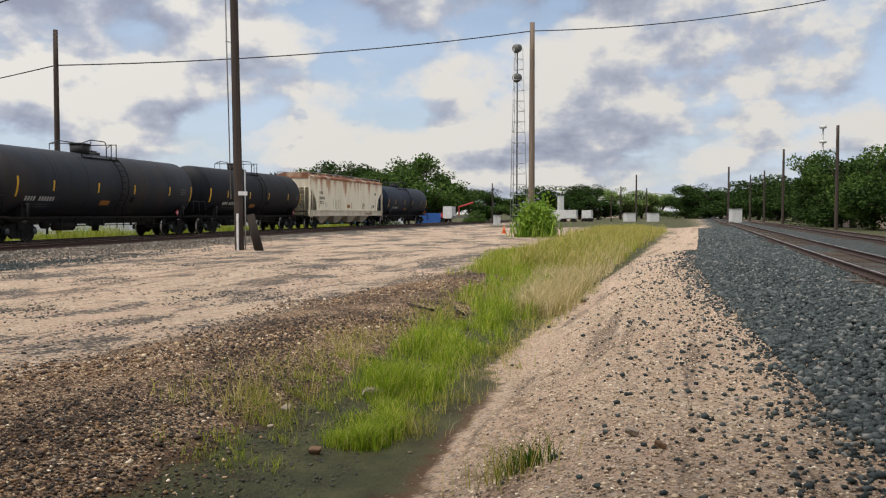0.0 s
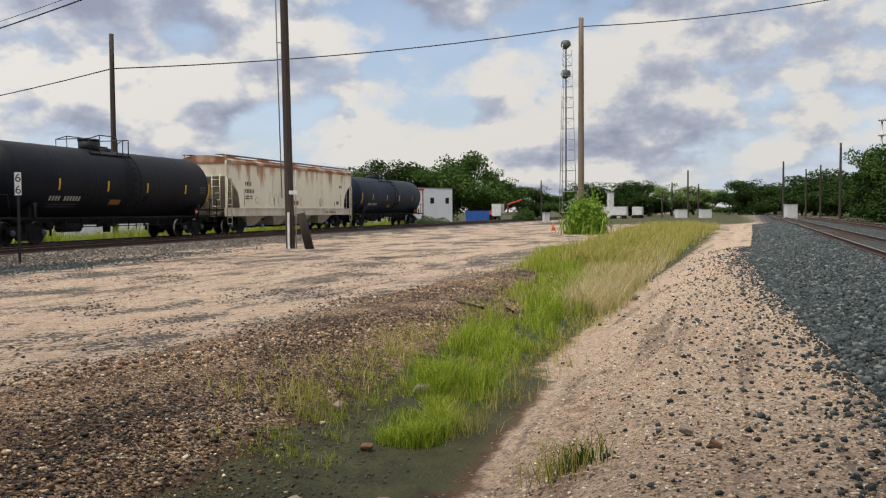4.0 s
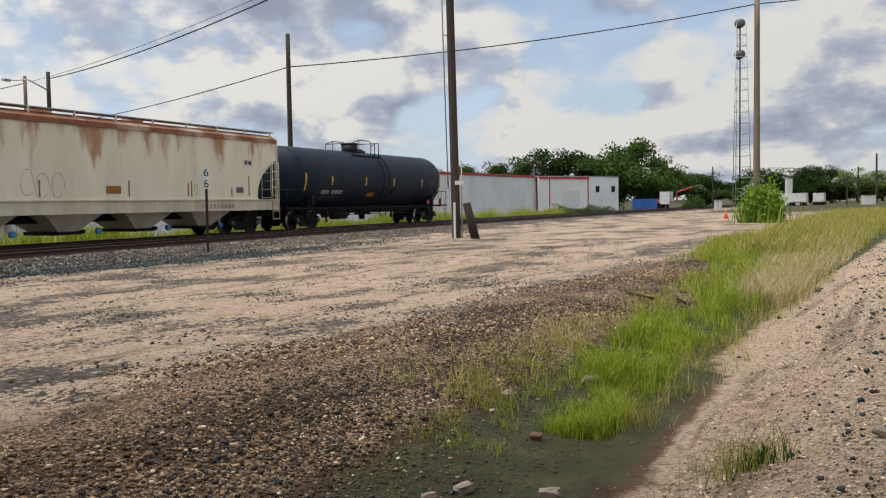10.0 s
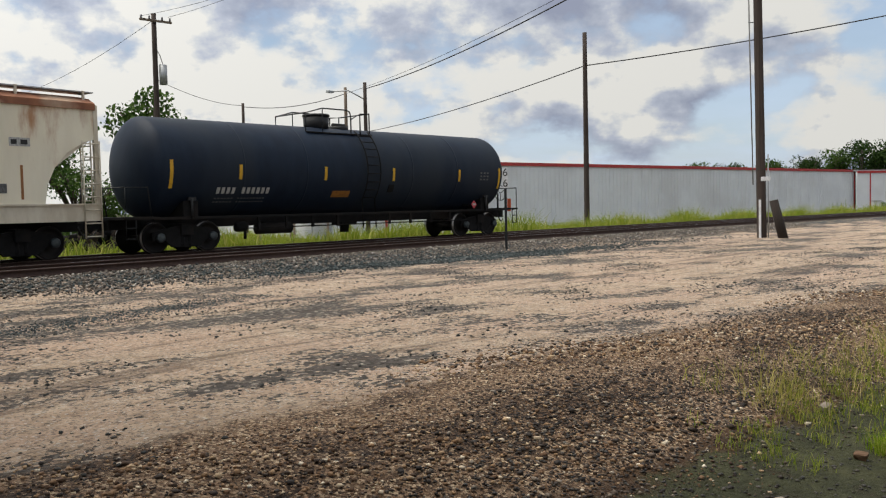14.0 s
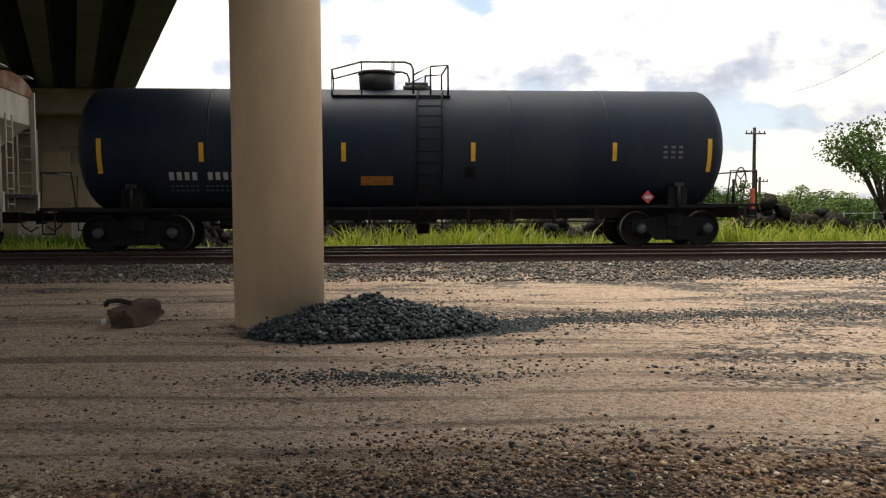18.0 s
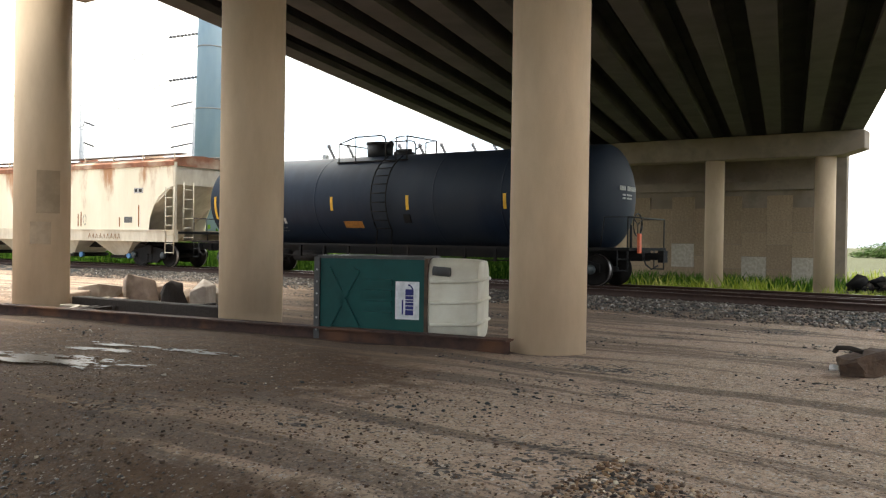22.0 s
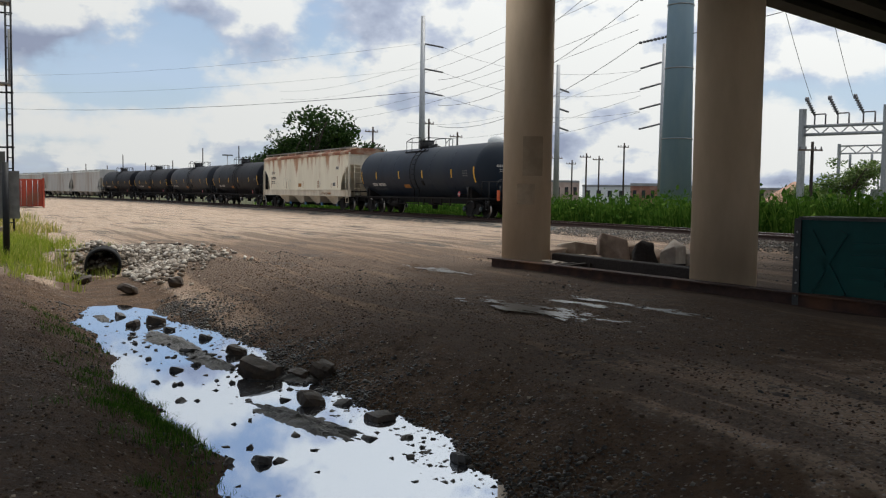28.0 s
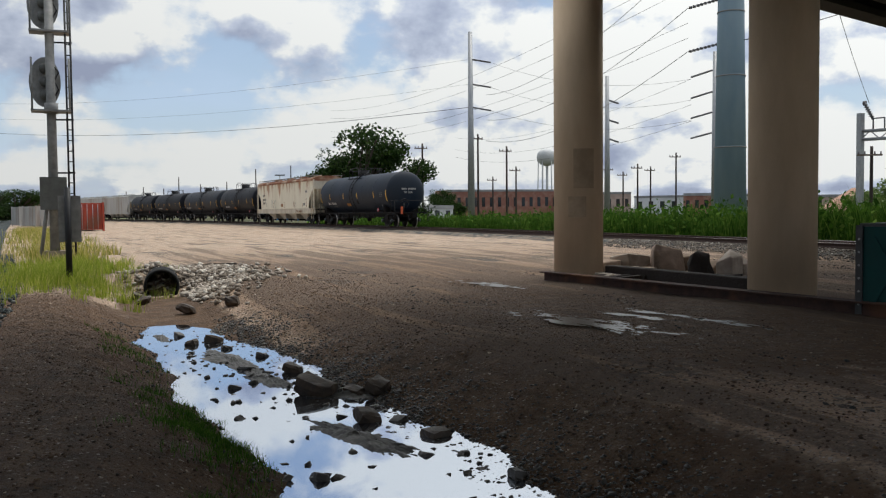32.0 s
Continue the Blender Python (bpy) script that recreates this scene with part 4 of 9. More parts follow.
def rail_mesh(curve, off, xs):
    """A rail's section swept along the track: foot, web and worn bright head."""
    sect = [(-0.07, -0.172), (0.07, -0.172), (0.07, -0.158), (0.012, -0.135), (0.012, -0.045), (0.036, -0.036), (0.036, -0.008), (0.022, 0.0), (-0.022, 0.0), (-0.036, -0.008), (-0.036, -0.036), (-0.012, -0.045), (-0.012, -0.135), (-0.07, -0.158)]
    ys = on(curve, xs)
    g = np.gradient(ys, xs)
    nx, ny = -g / np.hypot(1, g), 1 / np.hypot(1, g)
    k = len(sect)
    v = np.stack([np.stack([xs + nx * (off + o), ys + ny * (off + o), 0 * xs + HEAD + z], -1) for o, z in sect], 1)
    n = len(xs)
    i, j = np.meshgrid(np.arange(n - 1), np.arange(k), indexing="ij")
    a, b = i * k + j, i * k + (j + 1) % k
    f = np.stack([a, a + k, b + k, b], -1).reshape(-1, 4)
    me = raw_np("rail", v.reshape(-1, 3), f, [M_rail, M_railtop])
    me.polygons.foreach_set("material_index", np.where(np.isin(j.ravel(), (7,)), 1, 0).astype(np.int32))
    return me


TIE = bmesh.new()
box(TIE, -0.115, 0.115, -1.3, 1.3, -0.18, 0)
bevel(TIE, 0.012)
TIE_MESH = mesh_of("sleeper", TIE, M_tie)
PLATE = bmesh.new()
box(PLATE, -0.10, 0.10, -0.17, 0.17, 0, 0.02)
for q in (-0.12, 0.12):
    box(PLATE, -0.05, 0.05, q - 0.025, q + 0.025, 0.018, 0.05)
PLATE_MESH = mesh_of("tie_plate", PLATE, M_rail)


def build_track(name, label, curve, x0, x1, own0, own1):
    """A track: two rails, sleepers (those in a near stretch each a part of its own, the rest joined)."""
    t = empty(name, Matrix(), label, "railway track", kind="structure")
    for o in (-RAIL_Y, RAIL_Y):
        part("rail", rail_mesh(curve, o, np.concatenate([np.arange(x0, own0 - 40, 4.0), np.arange(own0 - 40, own1 + 40, 0.8), np.arange(own1 + 40, x1, 4.0)])), None, t)
    rng = random.Random(len(name))
    rest, q = bmesh.new(), max(x0, own0 - 90)
    while q < min(x1, own1 + 90):
        g = float(on(curve, q + 0.5) - on(curve, q - 0.5))
        m = pose(q, float(on(curve, q)), HEAD - 0.185, rng.uniform(-0.6, 0.6), 0, math.degrees(math.atan(g)) + rng.uniform(-1.2, 1.2))
        if own0 <= q <= own1:
            part("sleeper", TIE_MESH, None, t, at=m)
        else:
            box(rest, -0.115, 0.115, -1.3, 1.3, -0.18, 0, m)
        q += 0.56 / math.hypot(1, g)
    tagged(part("far_sleepers", rest, M_tie, t), kind="stuff")
    return t


build_track("track_north", "railway track with worn bright rails on old ballast", TRACK, -600, 600, -30, 50)
build_track("track_siding", "rusty siding track that joins the next track", SIDING, -26, 600, -20, 60)
main = build_track("track_south", "railway track on fresh dark ballast", MAIN, -600, 600, 3, 75)
for q in np.arange(12, 45, 0.56):
    g = float(on(MAIN, q + 0.5) - on(MAIN, q - 0.5))
    part("tie_plate", PLATE_MESH, None, main, at=pose(q, float(on(MAIN, q)), HEAD - 0.182, 0, 0, math.degrees(math.atan(g))) @ pose(0, RAIL_Y, 0))
g_track = build_track("track_far_south", "second railway track beyond the main track", MAIN - 4.9, 5, 500, 12, 50)


# ---- the road bridge ----
NEAR_PILLARS = [(-19.31, 11.06), (-13.0, 11.68), (-6.82, 12.19), (-0.42, 12.29)]
FAR_Y = 47.6


def pillar(px, py, z0, z1, r, label):
    bm = bmesh.new()
    cyl(bm, (0, 0, z0), (0, 0, z1), r, seg=48)
    ob = part("pillar", bm, M_conc, at=pose(px, py, 0), smooth=False)
    tagged(ob, label, "pillar", "bridge pillars", "structure")
    return ob


pillars = [pillar(px, py, hz(px, py) - 0.4, 7.3, 0.60, "round tan concrete bridge pillar on the dirt") for px, py in NEAR_PILLARS]
far_pillars = [pillar(px, FAR_Y, -1.2, 6.2, 0.50, "round concrete bridge pillar beyond the tracks") for px in (-27.6, -21.96, -16.31, -10.66)]
# old patches where something was painted over
for k, (z, w, a, hh) in enumerate(((2.62, 0.42, 0.75, 0.95), (1.7, 0.36, 0.2, 0.5))):
    bm = bmesh.new()
    az0 = math.atan2(-NEAR_PILLARS[0][1], -NEAR_PILLARS[0][0]) - 0.15 + a * 0.5
    cols = [[bm.verts.new((0.604 * math.cos(az0 + w * (i / 8 - 0.5) * 2), 0.604 * math.sin(az0 + w * (i / 8 - 0.5) * 2), zz)) for zz in (z - hh / 2, z + hh / 2)] for i in range(9)]
    for c0, c1 in zip(cols, cols[1:]):
        bm.faces.new((c0[0], c1[0], c1[1], c0[1]))
    part("painted_patch", bm, M_patch, pillars[0], "darker painted-over patch")


def deck_edge(y, right):
    return -0.40 - 0.248 * (y - 12) if right else -18.85 - 0.325 * (y - 12)


def build_bridge():
    b = empty("road_bridge", Matrix(), "concrete girder road bridge over the railway", "bridge", kind="structure")
    # caps across the pillars; their darker concrete holds both dirt and the deck's shade
    for (x0, x1, y, z0, z1) in ((-20.9, 1.3, 11.8, 7.3, 8.25), (-29.4, -8.75, FAR_Y, 6.2, 7.42)):
        bm = bmesh.new()
        prism(bm, [(x0, z1), (x0, z0 + 0.32), (x0 + 1.1, z0), (x1 - 1.1, z0), (x1, z0 + 0.32), (x1, z1)], y - 0.62, y + 0.62)
        bevel(bm, 0.04)
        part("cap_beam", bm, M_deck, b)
    y0, y1 = -26.0, 62.0
    n = 12
    for i in range(n):
        f = i / (n - 1)
        bm = bmesh.new()
        # I-girder: wide bottom flange, thin web, top flange
        sect = [(-0.36, 0), (0.36, 0), (0.36, 0.2), (0.10, 0.38), (0.10, 1.0), (0.45, 1.1), (0.45, 1.22), (-0.45, 1.22), (-0.45, 1.1), (-0.10, 1.0), (-0.10, 0.38), (-0.36, 0.2)]
        rows = []
        for y in (y0, 11.55, FAR_Y, y1):
            xr, xl = deck_edge(y, True) - 0.42, deck_edge(y, False) + 1.15
            cx = xr + (xl - xr) * f
            rows.append([bm.verts.new((cx + o, y, 7.44 + z)) for o, z in sect])
        for p, q in zip(rows, rows[1:]):
            for k in range(len(sect)):
                bm.faces.new((p[k], p[(k + 1) % len(sect)], q[(k + 1) % len(sect)], q[k]))
        bm.faces.new(rows[0])
        bm.faces.new(rows[-1][::-1])
        bmesh.ops.recalc_face_normals(bm, faces=bm.faces)
        part("girder", bm, M_girder_shade, b)
    bm = bmesh.new()
    pl = [(deck_edge(y0, 1) + 0.9, y0), (deck_edge(y1, 1) + 0.9, y1), (deck_edge(y1, 0) - 0.1, y1), (deck_edge(y0, 0) - 0.1, y0)]
    prism(bm, pl, 8.664, 8.9, plane="XY")
    part("deck_slab", bm, M_girder_shade, b)
    for right in (True, False):
        bm = bmesh.new()
        o = 0.9 if right else -0.1
        s = -0.35 if right else 0.35
        prism(bm, [(deck_edge(y0, right) + o, y0), (deck_edge(y1, right) + o, y1), (deck_edge(y1, right) + o + s, y1), (deck_edge(y0, right) + o + s, y0)], 8.904, 9.75, plane="XY")
        part("parapet", bm, M_deck, b)
    return b


build_bridge()


def build_abutment():
    """The panelled retaining wall that closes the view under the bridge."""
    w = empty("abutment_wall", Matrix(), "tan panelled concrete retaining wall under the bridge", "wall", kind="structure")
    bm = bmesh.new()
    box(bm, -32.6, -12.35, 56.3, 57.2, -1.4, 5.1)
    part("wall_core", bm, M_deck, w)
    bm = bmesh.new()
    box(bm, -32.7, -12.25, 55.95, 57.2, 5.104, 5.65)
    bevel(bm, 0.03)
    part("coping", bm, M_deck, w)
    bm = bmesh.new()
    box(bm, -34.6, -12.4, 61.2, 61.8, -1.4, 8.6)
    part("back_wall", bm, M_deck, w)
    rng = random.Random(3)
    bmp = bmesh.new()
    box(bmp, 0.02, 1.53, -0.12, 0, 0.02, 1.53)
    bevel(bmp, 0.025)
    me = mesh_of("panel", bmp, M_panel)
    bmp = bmesh.new()
    box(bmp, 0.02, 1.53, -0.13, 0, 0.02, 1.53)
    bevel(bmp, 0.025)
    me2 = mesh_of("panel", bmp, M_panel_new)
    for i in range(22):
        for j in range(5):
            px, pz = -43.5 + i * 1.53, -1.35 + j * 1.53 - (0.76 if i % 2 else 0)
            if pz + 1.53 > 5.15 or px < -32.6 or px + 1.53 > -12.3:
                continue
            newer = j == 1 and i in (10, 14, 17, 19)
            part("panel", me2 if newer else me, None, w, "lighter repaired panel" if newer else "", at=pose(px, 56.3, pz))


build_abutment()

# ---- the train ----
SHELL_R, SHELL_Z = 1.55, 2.59


def patch_on_shell(bm, x0, x1, z0, z1, out=0.008, r=SHELL_R, n=5, mi=0):
    """A thin plate bent round the tank's near side."""
    rows = []
    for i in range(n + 1):
        z = z0 + (z1 - z0) * i / n
        y = -math.sqrt(max(0.01, (r + out) ** 2 - (z - SHELL_Z) ** 2))
        yi = -math.sqrt(max(0.01, (r - 0.01) ** 2 - (z - SHELL_Z) ** 2))
        rows.append([bm.verts.new(p) for p in ((x0, y, z), (x1, y, z), (x1, yi, z), (x0, yi, z))])
    for a, b in zip(rows, rows[1:]):
        for k in range(4):
            bm.faces.new((a[k], a[(k + 1) % 4], b[(k + 1) % 4], b[k])).material_index = mi
    bm.faces.new(rows[0][::-1])
    bm.faces.new(rows[-1])


def wheelset_mesh():
    bm = bmesh.new()
    cyl(bm, (0, -0.95, 0), (0, 0.95, 0), 0.085, seg=12)
    for s in (-1, 1):
        prof = [(0.68 * s, 0.06), (0.68 * s, 0.495), (0.71 * s, 0.495), (0.712 * s, 0.46), (0.81 * s, 0.452), (0.81 * s, 0.40), (0.77 * s, 0.385), (0.755 * s, 0.20), (0.80 * s, 0.15), (0.83 * s, 0.06)]
        lathe(bm, prof, 32, "Y")
    bmesh.ops.recalc_face_normals(bm, faces=bm.faces)
    me = mesh_of("wheelset", bm, [M_wheel, M_wheelrim])
    for p in me.polygons:
        c = p.center
        if 0.44 < math.hypot(c.x, c.z) < 0.47 and abs(c.y) > 0.7:
            p.material_index = 1
    return me


WHEELS = wheelset_mesh()


def truck_meshes():
    # cast side frame: an arch with two windows over the springs
    bm = bmesh.new()
    for s in (1,):
        yy0, yy1 = -0.06, 0.06
        prism(bm, [(-1.12, 0.38), (-0.72, 0.38), (-0.45, 0.16), (0.45, 0.16), (0.72, 0.38), (1.12, 0.38), (1.12, 0.62), (0.62, 0.74), (0.25, 0.80), (-0.25, 0.80), (-0.62, 0.74), (-1.12, 0.62)], yy0, yy1)
    side = mesh_of("side_frame", bm, M_under)
    bm = bmesh.new()
    box(bm, -0.2, 0.2, -1.15, 1.15, 0.52, 0.86)
    bevel(bm, 0.03)
    bol = mesh_of("truck_bolster", bm, M_under)
    bm = bmesh.new()
    lathe(bm, [(0.20, 0.07), (0.25, 0.085), (0.29, 0.07), (0.34, 0.085), (0.38, 0.07), (0.43, 0.085), (0.50, 0.07)], 8, "Z")
    spr = mesh_of("spring", bm, M_under)
    bm = bmesh.new()
    lathe(bm, [(0, 0.02), (-0.02, 0.13), (-0.10, 0.14), (-0.14, 0.10), (-0.15, 0.02)], 14, "Y")
    cap = mesh_of("bearing_cap", bm, M_hub)
    return side, bol, spr, cap


SIDE_FRAME, BOLSTER, SPRINGS, BEARING = truck_meshes()
WHEEL_OBJECTS = []


def add_truck(car, x):
    t = part("truck", BOLSTER, None, car, at=pose(x, 0, 0))
    for y in (-0.99, 0.99):
        part("side_frame", SIDE_FRAME, None, t, at=pose(0, y, 0))
    for y in (-1.0, 1.0):
        for q in (-0.12, 0.12):
            part("spring", SPRINGS, None, t, at=pose(q, y, 0))
    for q in (-0.89, 0.89):
        w = part("wheelset", WHEELS, None, t, at=pose(q, 0, 0.455))
        WHEEL_OBJECTS.append((w, q))
        part("bearing_cap", BEARING, None, t, at=pose(q, -1.05, 0.46))
        part("bearing_cap", BEARING, None, t, at=pose(q, 1.05, 0.46, 0, 0, 180))


def coupler(car, half):
    for s in (-1, 1):
        bm = bmesh.new()
        box(bm, 0, 0.55, -0.09, 0.09, -0.1, 0.1)
        box(bm, 0.45, 0.62, -0.16, 0.16, -0.17, 0.17)
        bevel(bm, 0.03)
        part("coupler", bm, M_under, car, at=pose(s * (half - 0.05), 0, 0.86, 0, 0, 0 if s > 0 else 180))
        bm = bmesh.new()
        tube(bm, [(0, -0.3, 0.85), (0.12, -0.32, 0.62), (0.28, -0.3, 0.5), (0.45, -0.25, 0.62)], 0.025, 6)
        part("air_hose", bm, M_cable, car, at=pose(s * half, 0, 0, 0, 0, 0 if s > 0 else 180))


def bars(bm, x, z, text, h, place, w=0.13, gap=0.065):
    """Lettering as plain bars, one for each sign, with spaces where the words part."""
    for ch in text:
        if ch != " ":
            place(bm, x, x + w, z, z + h)
        x += w + gap
    return x


def tank_car(shell_mat, label, strips, mark_x, mark_mat, last=False, half=8.35):
    car = empty("tank_car", Matrix(), label, "tank car", "cars of the train")
    e = half - 8.65
    bm = bmesh.new()
    head = [(-half + 0.66 * (1 - math.sqrt(max(0.0, 1 - q * q))), SHELL_R * q) for q in (0.012, 0.3, 0.55, 0.74, 0.86, 0.93, 0.97, 0.99, 1.0)]
    prof = head + [(x, SHELL_R) for x in (-5.0, -2.5, 0.0, 2.5, 5.0)] + [(-a, r) for a, r in head[::-1]]
    lathe(bm, prof, 56, "X", pose(0, 0, SHELL_Z))
    bmesh.ops.recalc_face_normals(bm, faces=bm.faces)
    part("tank_shell", bm, shell_mat, car, smooth=True)
    bm = bmesh.new()
    box(bm, -9.25 - e, 9.25 + e, -0.32, 0.32, 0.72, 1.02)
    bevel(bm, 0.02)
    part("centre_sill", bm, M_under, car)
    for s in (-1, 1):
        bm = bmesh.new()
        prism(bm, [(-1.35, 1.02), (1.35, 1.02), (1.35, 1.55), (1.1, 1.45), (0.6, 1.15), (-0.6, 1.15), (-1.1, 1.45), (-1.35, 1.55)], -0.25, 0.25, plane="YZ")
        part("saddle", bm, M_under, car, at=pose(s * (7.15 + e), 0, 0))
        bm = bmesh.new()
        tube(bm, [(0, -1.40, 1.02), (0, -1.43, 1.62)], 0.05, 6)
        box(bm, -0.13, 0.13, -1.46, -1.36, 1.56, 1.66)
        part("jacking_post", bm, M_darksteel, car, at=pose(s * (7.15 + e), 0, 0))
        # end platform, steps and handrails
        bm = bmesh.new()
        box(bm, s * (8.2 + e) - 0.05, s * (9.3 + e), -1.42, 1.42, 1.02, 1.10)
        part("end_platform", bm, M_under, car)
        bm = bmesh.new()
        for y in (-1.38, 1.38):
            tube(bm, [(s * (9.25 + e), y, 0.45), (s * (9.25 + e), y, 1.95), (s * (8.55 + e), y, 1.95), (s * (8.45 + e), y, 1.1)], 0.022, 5)
            tube(bm, [(s * (8.95 + e), y, 0.45), (s * (8.95 + e), y, 1.1)], 0.02, 5)
            for z in (0.47, 0.78):
                tube(bm, [(s * (8.95 + e), y, z), (s * (9.25 + e), y, z)], 0.02, 5)
        tube(bm, [(s * (9.25 + e), -1.38, 1.95), (s * (9.25 + e), 1.38, 1.95)], 0.022, 5)
        part("end_handrail", bm, M_darksteel, car)
    # running boards and pipes under the shell
    for y in (-1.36, 1.36):
        bm = bmesh.new()
        box(bm, -8.4 - e, 8.4 + e, y - 0.04, y + 0.04, 1.0, 1.08)
        part("side_rail", bm, M_under, car)
    bm = bmesh.new()
    for q in (-4.4, -3.3, -2.2, -1.1, 1.4, 2.5, 3.6, 4.7):
        box(bm, q - 0.04, q + 0.04, -1.38, -1.30, 0.62, 1.0)
    tube(bm, [(-5.0, -1.3, 0.66), (5.2, -1.3, 0.66)], 0.02, 5)
    part("grab_iron", bm, M_under, car)
    bm = bmesh.new()
    lathe(bm, [(-0.7, 0.05), (-0.68, 0.19), (0.68, 0.19), (0.7, 0.05)], 14, "X", pose(-3.4, -0.75, 0.62))
    part("brake_reservoir", bm, M_under, car)
    bm = bmesh.new()
    lathe(bm, [(-0.25, 0.04), (-0.24, 0.16), (0.1, 0.17), (0.22, 0.06)], 12, "X", pose(-4.6, -0.7, 0.7))
    cyl(bm, (-4.5, -0.7, 0.3), (-4.5, -0.7, 0.7), 0.05)
    part("brake_cylinder", bm, M_under, car)
    bm = bmesh.new()
    cyl(bm, (0.35, 0, 0.35), (0.35, 0, 1.2), 0.16, 0.24, 14)
    box(bm, 0.0, 0.7, -0.3, 0.3, 0.62, 0.78)
    part("bottom_outlet", bm, M_under, car)
    # dome, platform and railing on top
    top = SHELL_Z + SHELL_R
    bm = bmesh.new()
    cyl(bm, (-0.85, 0, top - 0.12), (-0.85, 0, top + 0.42), 0.44, 0.47, 24)
    cyl(bm, (-0.85, 0, top + 0.40), (-0.85, 0, top + 0.47), 0.50, 0.48, 24)
    part("dome", bm, M_darksteel, car)
    bm = bmesh.new()
    cyl(bm, (0.2, 0, top - 0.1), (0.2, 0, top + 0.10), 0.36, 0.36, 20)
    tube(bm, [(-0.1, 0, top + 0.15), (0.5, 0, top + 0.15)], 0.06, 8)
    part("manway", bm, M_darksteel, car)
    for y in (-0.75, 0.75):
        bm = bmesh.new()
        box(bm, -2.0, 1.0, y - 0.2, y + 0.2, top - 0.28, top - 0.24)
        part("top_platform", bm, M_under, car)
    bm = bmesh.new()
    for y in (-0.85, 0.85):
        tube(bm, [(-2.0, y, top - 0.35), (-2.0, y, top + 0.40), (-1.25, y, top + 0.60), (-0.15, y, top + 0.60), (0.0, y, top + 0.55), (0.06, y, top + 0.42), (0.06, y, top - 0.2)], 0.026, 6)
        tube(bm, [(0.06, y, top + 0.28), (0.5, y, top + 0.5), (0.5, y, top - 0.35)], 0.026, 6)
        tube(bm, [(0.5, y, top + 0.5), (0.95, y, top + 0.53), (0.95, y, top - 0.35)], 0.026, 6)
        tube(bm, [(-1.25, y, top - 0.3), (-1.25, y, top + 0.60)], 0.02, 5)
    tube(bm, [(-2.0, -0.85, top + 0.40), (-2.0, 0.85, top + 0.40)], 0.024, 5)
    tube(bm, [(0.95, -0.85, top + 0.53), (0.95, 0.85, top + 0.53)], 0.024, 5)
    part("top_railing", bm, M_darksteel, car)
    # ladder down the near side, and the wide belt that carries it
    bm = bmesh.new()
    for x in (0.1, 0.72):
        pts = [(x + 0.25 * max(0, 0.9 - a), -(SHELL_R + 0.12) * math.sin(a), SHELL_Z + (SHELL_R + 0.12) * math.cos(a)) for a in np.linspace(0.55, 2.25, 12)]
        tube(bm, pts + [(x, -1.35, 0.5)], 0.025, 5)
    for a in np.linspace(0.75, 2.2, 9):
        p = (-(SHELL_R + 0.12) * math.sin(a), SHELL_Z + (SHELL_R + 0.12) * math.cos(a))
        tube(bm, [(0.1, *p), (0.72, *p)], 0.02, 5)
    part("side_ladder", bm, M_under, car)
    for x in (-5.0, -2.5, 2.5, 5.0):
        bm = bmesh.new()
        lathe(bm, [(x - 0.03, SHELL_R - 0.01), (x - 0.025, SHELL_R + 0.006), (x + 0.025, SHELL_R + 0.006), (x + 0.03, SHELL_R - 0.01)], 56, "X", pose(0, 0, SHELL_Z), cap=False)
        part("weld_seam", bm, shell_mat, car)
    bm = bmesh.new()
    patch_on_shell(bm, 1.3, 1.56, 1.78, 2.06, 0.03)
    part("access_plate", bm, M_under, car)
    for x, tall in strips:
        bm = bmesh.new()
        patch_on_shell(bm, x - 0.055, x + 0.055, 2.2 - (0.28 if tall else 0), 2.66 + (0.1 if tall else 0))
        part("reflector_strip", bm, M_yellow, car)
    bm = bmesh.new()
    x = bars(bm, mark_x, 1.76, "XXXX XXXXXX", 0.19, patch_on_shell, 0.11, 0.075)
    tagged(part("reporting_marks", bm, mark_mat, car, "white stencilled marks"), kind="stuff")
    bm = bmesh.new()
    for z in (1.60, 1.49):
        bars(bm, mark_x, z, "XXXXXX XXXXXXXXX", 0.035, patch_on_shell, 0.07, 0.05)
    tagged(part("small_print", bm, M_markdim, car), kind="stuff")
    bm = bmesh.new()
    patch_on_shell(bm, -1.3, -0.5, 1.62, 1.84)
    part("orange_panel", bm, M_orange, car, "faded orange panel")
    bm = bmesh.new()
    for j in range(3):
        for i in range(3):
            patch_on_shell(bm, 6.4 + i * 0.2, 6.51 + i * 0.2, 2.26 + j * 0.13, 2.32 + j * 0.13)
    tagged(part("data_stencil", bm, M_markdim, car), kind="stuff")
    # warning placard: a diamond with a white middle
    bm = bmesh.new()
    y = -math.sqrt(SHELL_R ** 2 - (1.5 - SHELL_Z) ** 2) - 0.4
    for m, (h, d) in enumerate(((0.17, 0.0), (0.10, 0.012))):
        o = [(-h, 0), (0, -h), (h, 0), (0, h)] if m == 0 else [(-0.09, -0.04), (0.09, -0.04), (0.09, 0.04), (-0.09, 0.04)]
        prism(bm, [(6.0 + a, 1.28 + b) for a, b in o], y - d - 0.01, y - d, mi=m)
    part("placard", bm, [M_placard, M_mark], car, "red and white diamond placard")
    bm = bmesh.new()
    box(bm, 5.95, 6.05, y, y + 0.6, 1.22, 1.28)
    part("placard_bracket", bm, M_under, car)
